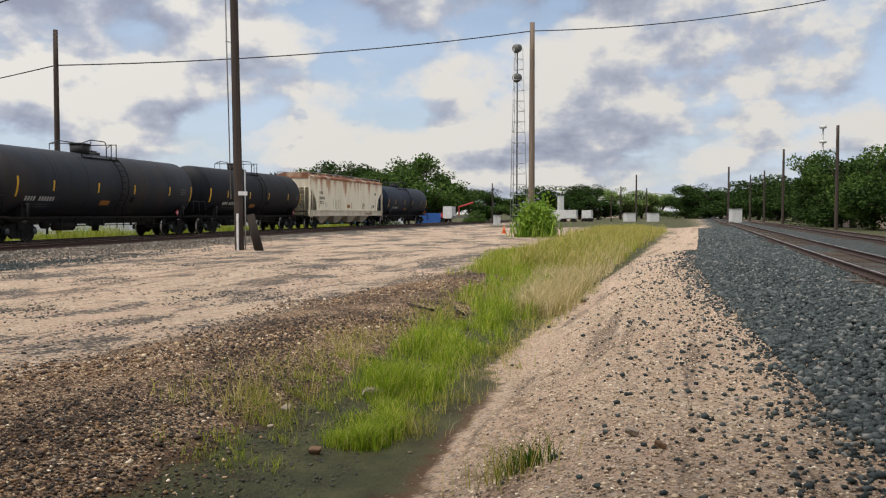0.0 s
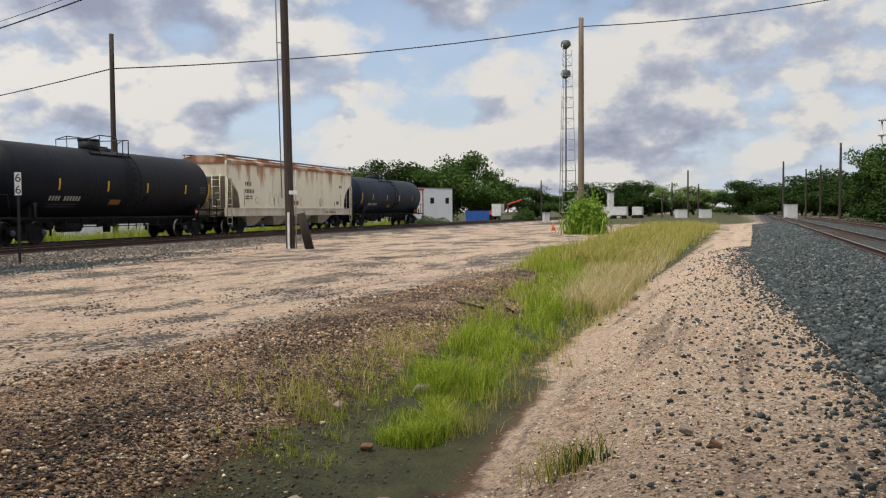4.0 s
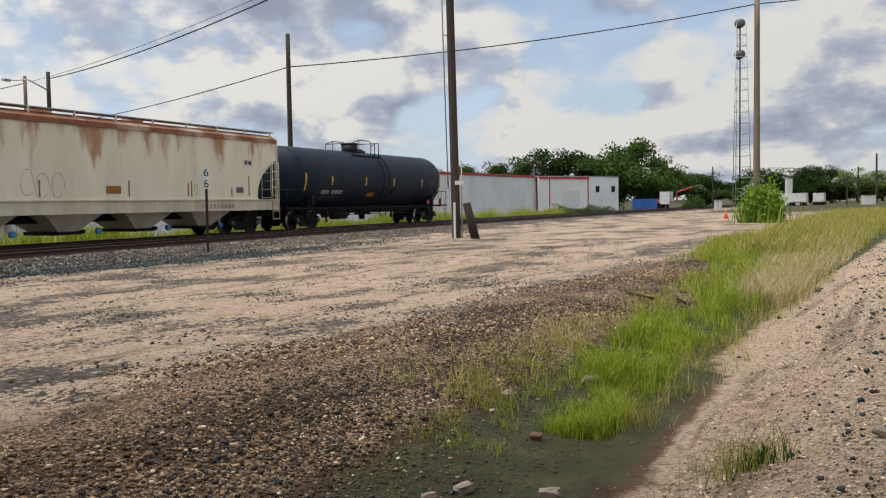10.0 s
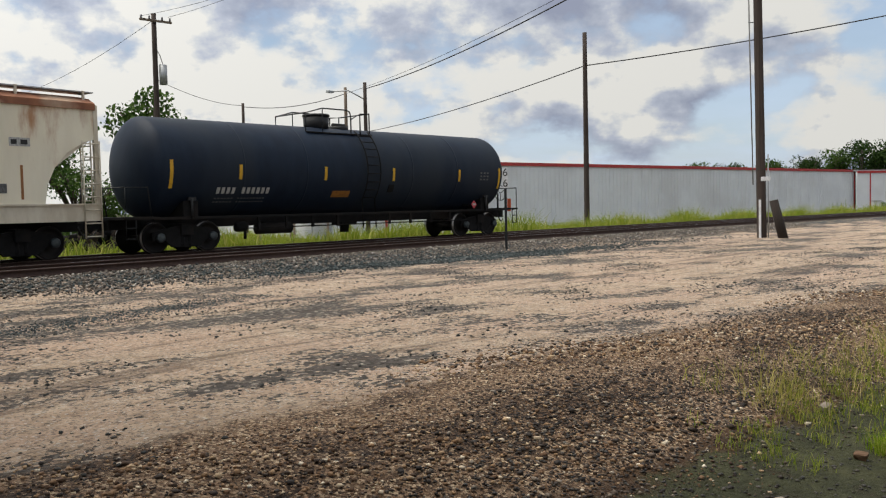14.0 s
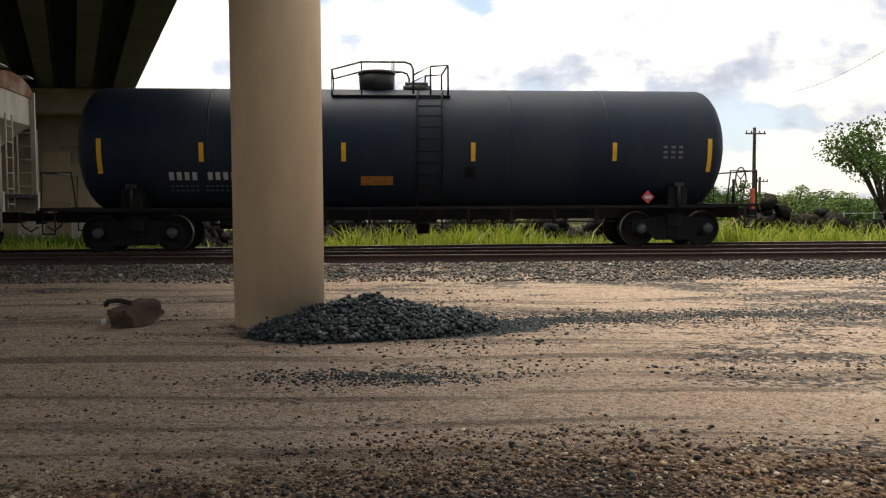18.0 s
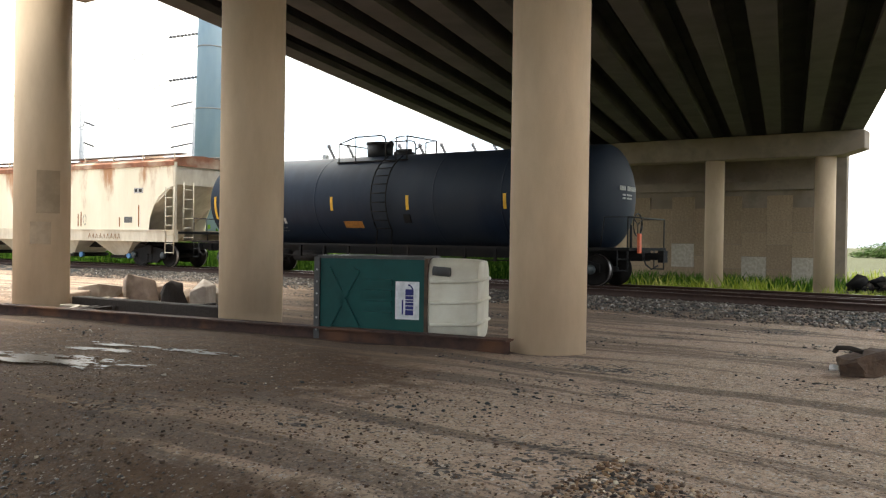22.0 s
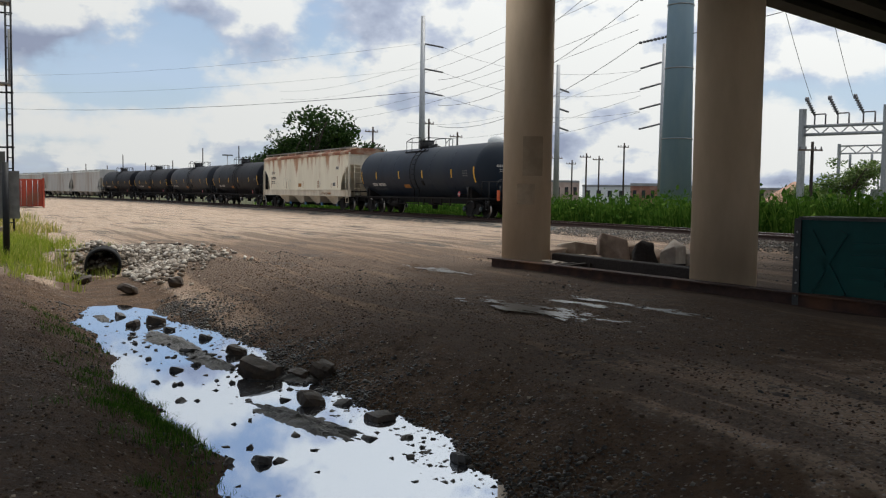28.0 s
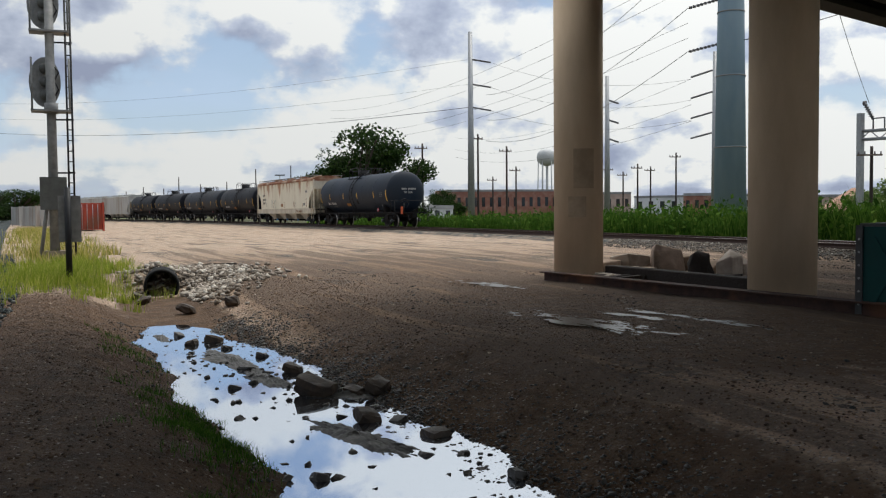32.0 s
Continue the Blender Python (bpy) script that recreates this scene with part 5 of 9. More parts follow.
    if last:
        # the rear end: brake wheel, marks and a red marker
        bm = bmesh.new()
        bars(bm, -0.55, 2.75, "XXXX XXXXXX", 0.13, lambda b, a, c, z0, z1: box(b, half - 0.01, half + 0.006, a, c, z0, z1), 0.075, 0.03)
        for z in (2.6, 2.5):
            bars(bm, -0.35, z, "XXX XXXXX", 0.05, lambda b, a, c, z0, z1: box(b, half - 0.01, half + 0.006, a, c, z0, z1), 0.05, 0.025)
        tagged(part("end_marks", bm, M_mark, car, "white stencilled marks"), kind="stuff")
        bm = bmesh.new()
        tube(bm, [(9.2 + e, -0.55 + 0.32 * math.cos(a), 1.75 + 0.32 * math.sin(a)) for a in np.linspace(0, 6.283, 17)], 0.02, 5)
        for a in (0.5, 2.6, 4.7):
            tube(bm, [(9.2 + e, -0.55, 1.75), (9.2 + e, -0.55 + 0.32 * math.cos(a), 1.75 + 0.32 * math.sin(a))], 0.015, 5)
        tube(bm, [(9.0 + e, -0.55, 1.75), (9.0 + e, -0.55, 1.1)], 0.04, 6)
        part("brake_wheel", bm, M_darksteel, car)
        bm = bmesh.new()
        box(bm, 9.35 + e, 9.42 + e, -0.95, -0.80, 0.95, 1.5)
        part("rear_marker", bm, M_cone, car, "red-orange rear marker")
    coupler(car, 9.25 + e)
    for s in (-1, 1):
        add_truck(car, s * (7.15 + e))
    return car


def hopper_car(body_mat, sill_mat, roof_mat, label, stained):
    car = empty("hopper_car", Matrix(), label, "hopper car", "cars of the train")
    H, W, EAVE = 9.6, 1.50, 4.20
    # side sheets: upright, cut back in a curve at the lower corners
    arc = [(H - 0.02, 3.25), (H - 0.35, 3.15), (H - 0.85, 2.85), (H - 1.2, 2.45), (H - 1.42, 2.0), (H - 1.5, 1.45)]
    outline = [(-a, z) for a, z in reversed(arc)]
    outline = [(H - 0.02, EAVE)] + arc + outline + [(-H + 0.02, EAVE)]
    for s in (-1, 1):
        bm = bmesh.new()
        prism(bm, outline, s * W - (0.03 if s > 0 else 0), s * W + (0.03 if s < 0 else 0))
        part("side_sheet", bm, body_mat, car)
        # slope sheet at the end
        bm = bmesh.new()
        prism(bm, [(s * (H - 0.05), EAVE), (s * (H - 0.05), 3.3), (s * (H - 2.9), 1.2), (s * (H - 2.98), 1.25), (s * (H - 0.13), 3.36), (s * (H - 0.13), EAVE)], -W + 0.035, W - 0.035)
        part("slope_sheet", bm, sill_mat, car)
        bm = bmesh.new()
        box(bm, -H - 0.12, H + 0.12, s * 1.45 - 0.07, s * 1.45 + 0.07, 1.02, 1.48)
        box(bm, -H - 0.12, H + 0.12, s * 1.45 - 0.12, s * 1.45 + 0.12, 1.46, 1.50)
        part("side_sill", bm, sill_mat, car)
    # arched roof
    bm = bmesh.new()
    pts = [(-W - 0.05, EAVE - 0.16), (-W - 0.05, EAVE + 0.02), (-1.25, EAVE + 0.17), (-0.7, EAVE + 0.28), (0, EAVE + 0.32), (0.7, EAVE + 0.28), (1.25, EAVE + 0.17), (W + 0.05, EAVE + 0.02), (W + 0.05, EAVE - 0.16), (W - 0.02, EAVE - 0.16), (-W + 0.02, EAVE - 0.16)]
    prism(bm, pts, -H, H, plane="YZ")
    part("roof", bm, roof_mat, car, "rust-brown roof" if stained else "")
    bm = bmesh.new()
    for y in (-1.05, 1.05):
        box(bm, -H - 0.1, H + 0.1, y - 0.28, y + 0.28, EAVE + 0.33, EAVE + 0.36)
    part("running_board", bm, M_galv, car)
    bm = bmesh.new()
    box(bm, -0.035, 0.035, -0.02, 0.02, 0.06, 0.37)
    bracket = mesh_of("board_bracket", bm, sill_mat)
    for q in np.linspace(-H + 0.2, H - 0.2, 11):
        for y in (-1.32, 1.32):
            part("board_bracket", bracket, None, car, at=pose(q, y, EAVE))
    for q in (-6.6, -2.2, 2.2, 6.6):
        bm = bmesh.new()
        lathe(bm, [(0, 0.40), (0.16, 0.40), (0.2, 0.30)], 20, "Z", pose(q, 0, EAVE + 0.28))
        part("roof_hatch", bm, roof_mat, car)
    # outlets under the bays
    for k, q in enumerate((-5.4, -1.8, 1.8, 5.4)):
        bm = bmesh.new()
        a = [(-1.75, -1.3, 1.35), (1.75, -1.3, 1.35), (1.75, 1.3, 1.35), (-1.75, 1.3, 1.35)]
        b = [(-0.42, -0.75, 0.42), (0.42, -0.75, 0.42), (0.42, 0.75, 0.42), (-0.42, 0.75, 0.42)]
        va, vb = [bm.verts.new(p) for p in a], [bm.verts.new(p) for p in b]
        for i in range(4):
            bm.faces.new((va[i], vb[i], vb[(i + 1) % 4], va[(i + 1) % 4]))
        bm.faces.new(vb[::-1])
        bm.faces.new(va)
        bmesh.ops.recalc_face_normals(bm, faces=bm.faces)
        ob = part("hopper_bay", bm, body_mat if not stained else M_creamsill, car, at=pose(q, 0, 0))
        bm = bmesh.new()
        box(bm, -0.5, 0.5, -0.85, 0.85, 0.30, 0.42)
        cyl(bm, (0.55, -0.9, 0.4), (0.55, 0.9, 0.4), 0.07)
        part("outlet_gate", bm, M_under, ob)
    bm = bmesh.new()
    box(bm, -H - 0.1, H + 0.1, -0.3, 0.3, 0.72, 1.0)
    part("centre_sill", bm, M_under, car)
    # corner posts and ladders
    for s in (-1, 1):
        for y in (-1, 1):
            bm = bmesh.new()
            box(bm, s * (H + 0.02) - 0.06, s * (H + 0.02) + 0.06, y * 1.47 - 0.05, y * 1.47 + 0.05, 1.5, EAVE - 0.02)
            part("corner_post", bm, sill_mat, car)
            bm = bmesh.new()
            for x in (s * (H + 0.08), s * (H - 0.42)):
                tube(bm, [(x, y * 1.56, 0.55), (x, y * 1.56, 3.2)], 0.022, 5)
            for z in np.arange(0.6, 3.3, 0.36):
                tube(bm, [(s * (H + 0.08), y * 1.56, z), (s * (H - 0.42), y * 1.56, z)], 0.018, 5)
            part("side_ladder", bm, sill_mat, car)
        bm = bmesh.new()
        for y in (-1.1, -0.6):
            tube(bm, [(s * (H + 0.1), y, 1.1), (s * (H + 0.1), y, 3.4)], 0.022, 5)
        for z in np.arange(1.2, 3.4, 0.38):
            tube(bm, [(s * (H + 0.1), -1.1, z), (s * (H + 0.1), -0.6, z)], 0.018, 5)
        part("end_ladder", bm, sill_mat, car)
        bm = bmesh.new()
        box(bm, s * (H - 1.5), s * (H + 0.12), -1.38, 1.38, 1.35, 1.44)
        part("end_platform", bm, M_under, car)
    if stained:
        # stencils, rust streaks and repair panels of the near side
        flat = lambda b, a, c, z0, z1: box(b, a, c, -W - 0.008, -W + 0.005, z0, z1)
        bm = bmesh.new()
        bars(bm, -7.45, 2.82, "XXXX", 0.23, flat, 0.11, 0.10)
        bars(bm, -7.45, 2.38, "XXXXXX", 0.23, flat, 0.11, 0.08)
        tagged(part("reporting_marks", bm, M_markdark, car, "black stencilled marks"), kind="stuff")
        bm = bmesh.new()
        for z in (2.15, 2.02):
            bars(bm, -7.45, z, "XXXXX XXX", 0.08, flat, 0.07, 0.03)
        tagged(part("small_print", bm, M_markdark, car), kind="stuff")
        for x, z0, z1 in ((-7.6, 1.62, 2.6), (-3.6, 1.62, 2.15), (0.35, 1.62, 2.2), (3.55, 1.62, 2.15), (3.75, 1.62, 2.25), (6.3, 1.62, 2.0), (7.5, 1.62, 2.5)):
            bm = bmesh.new()
            box(bm, x - 0.035, x + 0.035, -W - 0.006, -W + 0.005, z0, z1)
            part("rust_streak", bm, M_rustrib, car, "orange-brown rust streak")
        bm = bmesh.new()
        flat(bm, -0.75, -0.05, 1.72, 2.0)
        part("yellow_decal", bm, M_orange, car)
        bm = bmesh.new()
        flat(bm, 7.2, 7.75, 2.98, 3.2)
        part("white_decal", bm, M_mark, car)
        bm = bmesh.new()
        flat(bm, 6.6, 7.1, 1.78, 2.02)
        tagged(part("data_stencil", bm, M_markdim, car), kind="stuff")
        bm = bmesh.new()
        for k, (a, c, z0, z1) in enumerate(((7.25, 7.4, 3.03, 3.15), (7.5, 7.68, 3.03, 3.15))):
            box(bm, a, c, -W - 0.011, -W + 0.002, z0, z1)
        tagged(part("small_print", bm, M_markdark, car), kind="stuff")
        for q in (-4.2, -0.6, 3.0, 6.2):
            bm = bmesh.new()
            lathe(bm, [(0, 0.11), (0.14, 0.11)], 12, "Y", pose(q, -0.98, 0.40))
            part("outlet_cap", bm, M_skyblue, car, "pale blue outlet cap")
        # sprayed loops and scrawls, as plain line shapes
        for k, (gx, gz, w, hgt, mat) in enumerate(((-4.3, 1.6, 0.5, 0.95, M_sprayteal), (-3.75, 1.55, 0.55, 0.85, M_sprayteal), (-3.1, 1.6, 0.5, 0.8, M_sprayteal), (-6.2, 1.8, 0.45, 0.35, M_spraygrey), (3.9, 1.7, 0.2, 0.4, M_spraygrey))):
            bm = bmesh.new()
            pts = [(gx + w * (0.5 + 0.5 * math.cos(a) * (1 + 0.15 * math.sin(3 * a + k))), -W - 0.003, gz + hgt * (0.5 - 0.5 * math.sin(a) * (1 + 0.12 * math.cos(2 * a + k)))) for a in np.linspace(0.7, 6.6, 26)]
            tube(bm, pts, 0.014, 4)
            part("spray_scrawl", bm, mat, car, "faint sprayed line")
        bm = bmesh.new()
        for x in np.arange(4.3, 6.3, 0.24):
            tube(bm, [(x, -W - 0.04, 1.12), (x + 0.1, -W - 0.04, 1.32), (x + 0.14, -W - 0.04, 1.14)], 0.012, 4)
        part("chalk_scrawl", bm, M_rustrib, car, "reddish chalk scrawl")
    coupler(car, 9.7)
    for s in (-1, 1):
        add_truck(car, s * 7.65)
    return car


STRIPS = [(-7.55, 1), (-5.15, 0), (-1.72, 0), (1.5, 0), (5.12, 0), (7.62, 1)]
rear_tank = tank_car(M_black, "black tank car with yellow reflector strips, last of the train", STRIPS, -5.95, M_mark, True)
cream_hopper = hopper_car(M_cream, M_creamsill, M_rustroof, "rust-stained cream covered hopper car", True)
black_tank = tank_car(M_black2, "worn black tank car with yellow reflector strips", [(x * 0.96, t) for x, t in STRIPS], -5.4, M_mark, False, 7.85)
grey_tank = tank_car(M_greytank, "faded grey tank car with rusty brown stains", STRIPS, -6.9, M_mark)
grey_hopper = hopper_car(M_hopgrey, M_hopgrey, M_hopgrey, "pale grey covered hopper car", False)
rusty_tank = tank_car(M_rusttank, "rusty pink tank car", STRIPS, -6.2, M_markdim)


def copy_car(ob):
    c = copy_thing(ob, Matrix())
    for t in c.children:
        if t.name.startswith("truck"):
            for w in t.children:
                if w.name.startswith("wheelset"):
                    WHEEL_OBJECTS.append((w, w.matrix_basis.translation.x))
    return c


# from the rear: each car and how far its rear end runs behind the train's rear
TRAIN = [(rear_tank, 0.0, 8.35), (cream_hopper, 18.35, 9.6), (black_tank, 39.2, 7.85), (grey_tank, 56.3, 8.15)]
back = 74.2
for ob in (black_tank, black_tank, grey_hopper, "h", "h", rusty_tank, black_tank, black_tank, black_tank, black_tank):
    c = ob if ob in (grey_hopper, rusty_tank) else copy_car(grey_hopper if ob == "h" else ob)
    TRAIN.append((c, back, 9.6 if c.name.startswith("hopper") else (8.15 if c is rusty_tank else 7.85)))
    back += 19.9 if c.name.startswith("hopper") else (17.7 if c is rusty_tank else 17.1)


def rear_at(t):
    """Where the train's rear end is along the track: a smooth curve through the times at which it passes known places."""
    ts = [0, 3, 6, 9, 13, 16, 17, 19, 21, 23, 26, 28.5, 32]
    ss = [109.0, 93.0, 78.0, 62.4, 39.65, 22.4, 16.6, 5.45, -5.2, -16.45, -31.9, -44.6, -62.2]
    i = min(max(int(np.searchsorted(ts, t)) - 1, 0), len(ts) - 2)
    sl = np.gradient(ss, ts)
    h = ts[i + 1] - ts[i]
    u = (t - ts[i]) / h
    return (2 * u ** 3 - 3 * u ** 2 + 1) * ss[i] + (u ** 3 - 2 * u ** 2 + u) * h * sl[i] + (-2 * u ** 3 + 3 * u ** 2) * ss[i + 1] + (u ** 3 - u ** 2) * h * sl[i + 1]


def car_pose(t, behind, half):
    c = rear_at(t) - half - behind
    a, b = track_point(c + half - 1.5), track_point(c - half + 1.5)
    d = a - b
    return Matrix.Translation((a + b) / 2) @ pose(0, 0, 0, 0, 0, math.degrees(math.atan2(d.y, d.x)))


def motions():
    """The train rolls through towards the west; every wheelset turns as far as it rolls."""
    for ob, behind, half in TRAIN:
        walk(ob, [(t, car_pose(t, behind, half)) for t in np.arange(0, 32.01, 1.0)])
    times = np.linspace(0, 32, 310)
    turned = [(t, math.degrees((rear_at(t) - rear_at(0)) / 0.455)) for t in times]
    for w, q in WHEEL_OBJECTS:
        base = pose(q, 0, 0.455)
        walk(w, [(t, base @ pose(0, 0, 0, 0, a, 0)) for t, a in turned])

# ---- things near the camera ----
def steel_beam():
    a, b = Vector((-18.55, 9.72, 0)), Vector((-7.0, 11.38, 0))
    d = b - a
    L = d.length
    bm = bmesh.new()
    prism(bm, [(-0.15, 0), (0.15, 0), (0.15, 0.025), (0.015, 0.04), (0.015, 0.21), (0.15, 0.225), (0.15, 0.25), (-0.15, 0.25), (-0.15, 0.225), (-0.015, 0.21), (-0.015, 0.04), (-0.15, 0.025)], 0, L, plane="YZ")
    ob = part("steel_beam", bm, M_beam, at=pose(a.x, a.y, -0.05, 0, 0, math.degrees(math.atan2(d.y, d.x))))
    tagged(ob, "long rusted steel beam lying along the pillars", "steel beam")
    bm = bmesh.new()
    prism(bm, [(-0.16, 0), (0.16, 0), (0.16, 0.30), (-0.16, 0.30)], 0, 5.3, plane="YZ")
    bevel(bm, 0.02)
    ob = part("timber_baulk", bm, M_stump, at=pose(-18.75, 11.62, -0.03, 0, 0, 3.5))
    tagged(ob, "dark weathered timber baulk between two pillars", "timber")


steel_beam()


def portable_toilet():
    t = empty("portable_toilet", pose(-9.42, 12.0, 0.0, 0, 0, 24), "green and white portable toilet lying on its side", "portable toilet")
    L, H, D = 1.78, 1.36, 1.2
    bm = bmesh.new()
    box(bm, -1.36, -1.36 + L, -D / 2, D / 2, 0.03, H - 0.02)
    bevel(bm, 0.04, 2)
    body = part("cabin", bm, M_teal, t, "dark green plastic cabin")
    # pressed ribs and a cross brace on the wall that faces the road
    bm = bmesh.new()
    for z in (0.42, 0.60, 0.78, 0.96):
        box(bm, -0.60, -0.12, -D / 2 - 0.055, -D / 2 + 0.01, z - 0.05, z + 0.05)
    bevel(bm, 0.02)
    part("wall_rib", bm, M_teal, body)
    for k in (-1, 1):
        bm = bmesh.new()
        m = pose(-0.98, -D / 2 - 0.005, 0.68, 0, k * 62, 0)
        box(bm, -0.55, 0.55, -0.03, 0.02, -0.06, 0.06, m)
        bevel(bm, 0.015)
        part("cross_brace", bm, M_teal, body)
    bm = bmesh.new()
    box(bm, -1.46, -1.364, -D / 2 - 0.04, D / 2 + 0.04, 0, H)
    bevel(bm, 0.015)
    base = part("base_skid", bm, M_greyplastic, t, "dark grey base")
    for z in np.arange(0.15, 1.3, 0.2):
        bm = bmesh.new()
        lathe(bm, [(-D / 2 - 0.04, 0.018), (-D / 2 - 0.055, 0.012)], 8, "Y", pose(-1.41, 0, z))
        part("rivet", bm, M_mark, base)
    bm = bmesh.new()
    box(bm, -1.40, 0.42, -D / 2 - 0.035, D / 2 + 0.035, H - 0.018, H + 0.03)
    bevel(bm, 0.012)
    part("edge_frame", bm, M_greyplastic, t, "grey edge frame")
    bm = bmesh.new()
    box(bm, 0.424, 0.478, -D / 2 - 0.02, D / 2 + 0.02, 0.0, H)
    bevel(bm, 0.03)
    part("door_frame", bm, M_bale, t, "mud-streaked frame")
    # white roof: bulging, with moulded hoops
    bm = bmesh.new()
    prof = []
    for x in np.linspace(0.482, 1.30, 25):
        f = (x - 0.482) / 0.818
        prof.append((x, 1 - 0.05 * f ** 4))
    rows = []
    for x, s in prof:
        ring = []
        for k in range(28):
            a = 2 * math.pi * k / 28
            c, sn = math.cos(a), math.sin(a)
            q = (abs(c) ** 5 + abs(sn) ** 5) ** (-0.2)
            ring.append(bm.verts.new((x, D / 2 * s * q * c, H / 2 + 0.005 + (H / 2) * s * q * sn)))
        rows.append(ring)
    for a, b in zip(rows, rows[1:]):
        for k in range(28):
            bm.faces.new((a[k], a[(k + 1) % 28], b[(k + 1) % 28], b[k])).smooth = True
    bm.faces.new(rows[-1])
    bm.faces.new(rows[0][::-1])
    bmesh.ops.recalc_face_normals(bm, faces=bm.faces)
    roof = part("roof", bm, M_cap, t, "dirty white moulded roof")
    for z in (0.30, 0.66, 1.0):
        bm = bmesh.new()
        tube(bm, [(0.53, -D / 2 - 0.012, z - 0.02), (1.0, -D / 2 - 0.012, z), (1.28, -D / 2 + 0.01, z + 0.015), (1.315, -D / 2 + 0.06, z + 0.02), (1.315, D / 2 - 0.06, z + 0.02)], 0.03, 8)
        part("hoop", bm, M_cap, roof)
    bm = bmesh.new()
    cyl(bm, (0.58, -D / 2 - 0.06, 1.17), (0.86, -D / 2 - 0.06, 1.15), 0.075, seg=16)
    cyl(bm, (0.80, -D / 2 - 0.06, 1.15), (0.865, -D / 2 - 0.06, 1.15), 0.068, seg=16)
    part("vent_pipe", bm, M_greyplastic, t, "grey vent pipe")
    # the maker's sticker: a plain white plate with coloured shapes
    bm = bmesh.new()
    box(bm, -0.06, 0.34, -D / 2 - 0.012, -D / 2 - 0.002, 0.36, 0.98)
    st = part("sticker", bm, M_sticker, body, "white sticker with navy print")
    bm = bmesh.new()
    for k, (z, h) in enumerate(((0.43, 0.085), (0.525, 0.055), (0.59, 0.05), (0.65, 0.03), (0.69, 0.055), (0.755, 0.10))):
        box(bm, 0.11, 0.245, -D / 2 - 0.016, -D / 2 - 0.011, z, z + h)
    box(bm, 0.05, 0.075, -D / 2 - 0.016, -D / 2 - 0.011, 0.44, 0.68)
    tube(bm, [(0.13 + 0.10 * math.sin(a), -D / 2 - 0.012, 0.84 - 0.09 * math.cos(a)) for a in np.linspace(0.5, 2.9, 9)], 0.012, 5)
    part("print", bm, M_navy, st)
    return t


portable_toilet()


def rock(bm, c, sx, sy, sz, seed, cuts=2, round_off=0.45):
    """A broken block: a cube cut finer and pushed about by noise."""
    rng = random.Random(seed)
    b = bmesh.new()
    bmesh.ops.create_cube(b, size=1.0)
    bmesh.ops.subdivide_edges(b, edges=b.edges[:], cuts=cuts, use_grid_fill=True)
    turn = Euler((rng.uniform(-0.4, 0.4), rng.uniform(-0.4, 0.4), rng.uniform(0, 6)))
    off = Vector((seed * 3.7, seed * 1.3, 0))
    for v in b.verts:
        d = v.co.normalized()
        r = v.co.lerp(d * 0.62, round_off)
        n = noise.noise_vector(r * 2.1 + off) * 0.16
        p = Vector(((r.x + n.x) * sx, (r.y + n.y) * sy, (r.z + n.z) * sz))
        p.rotate(turn)
        v.co = p
    low = min(v.co.z for v in b.verts)
    for v in b.verts:
        v.co += Vector((0, 0, -low * 0.82))
    tmp = bpy.data.meshes.new("tmp")
    b.to_mesh(tmp)
    b.free()
    bm.from_mesh(tmp)
    bpy.data.meshes.remove(tmp)


# broken concrete between the two western pillars
def broken_block(L, W, H, seed):
    """An angular broken lump: a block with knocked-off corners and rough faces."""
    rng = random.Random(seed)
    bm = bmesh.new()
    for sx in (-1, 1):
        for sy in (-1, 1):
            for z in (0, 1):
                bm.verts.new((sx * L / 2 * rng.uniform(0.55, 1.0) * (1 - 0.2 * z), sy * W / 2 * rng.uniform(0.5, 1.0) * (1 - 0.2 * z), z * H * rng.uniform(0.55, 1.0) - 0.08))
    for k in range(7):
        bm.verts.new((L / 2 * rng.uniform(-0.9, 0.9), W / 2 * rng.uniform(-0.9, 0.9), H * rng.uniform(0.1, 0.98) - 0.08))
    hull = bmesh.ops.convex_hull(bm, input=bm.verts[:])
    bmesh.ops.delete(bm, geom=list({v for v in hull["geom_interior"] if isinstance(v, bmesh.types.BMVert)}), context="VERTS")
    bevel(bm, 0.02, 1)
    return bm


for k, (az, d, L, W, H, mat, turn) in enumerate(((147.2, 23.2, 1.2, 0.7, 0.60, M_rubble, 20), (148.3, 23.0, 0.8, 0.6, 0.45, M_boulder, 60), (145.7, 23.3, 1.3, 0.8, 0.50, M_boulder, 75), (143.6, 23.0, 1.2, 0.8, 0.62, M_boulder, 40), (142.0, 23.0, 0.9, 0.6, 0.45, M_boulder, 100), (146.9, 22.4, 0.5, 0.4, 0.3, M_rubble, 100), (144.7, 23.1, 2.0, 1.0, 0.85, M_boulder, -35), (145.9, 22.3, 0.5, 0.4, 0.30, M_boulder, 10), (140.95, 22.2, 1.2, 0.6, 0.70, M_rubble, -62), (140.2, 22.6, 0.5, 0.5, 0.50, M_rubble, 15), (139.4, 21.6, 0.5, 0.4, 0.28, M_rubble, 70), (143.3, 22.0, 0.45, 0.4, 0.28, M_boulder, 0), (147.9, 22.2, 0.35, 0.3, 0.2, M_rubble, 33))):
    ob = part("concrete_block", broken_block(L, W, H, 11 + k), mat, at=Matrix.Translation(polar(az, d)) @ pose(0, 0, 0, 0, 0, turn))
    tagged(ob, "broken pale concrete block dumped beside the pillars" if mat is M_rubble else "brown boulder dumped beside the pillars", "rubble", "dumped rubble")
bm = bmesh.new()
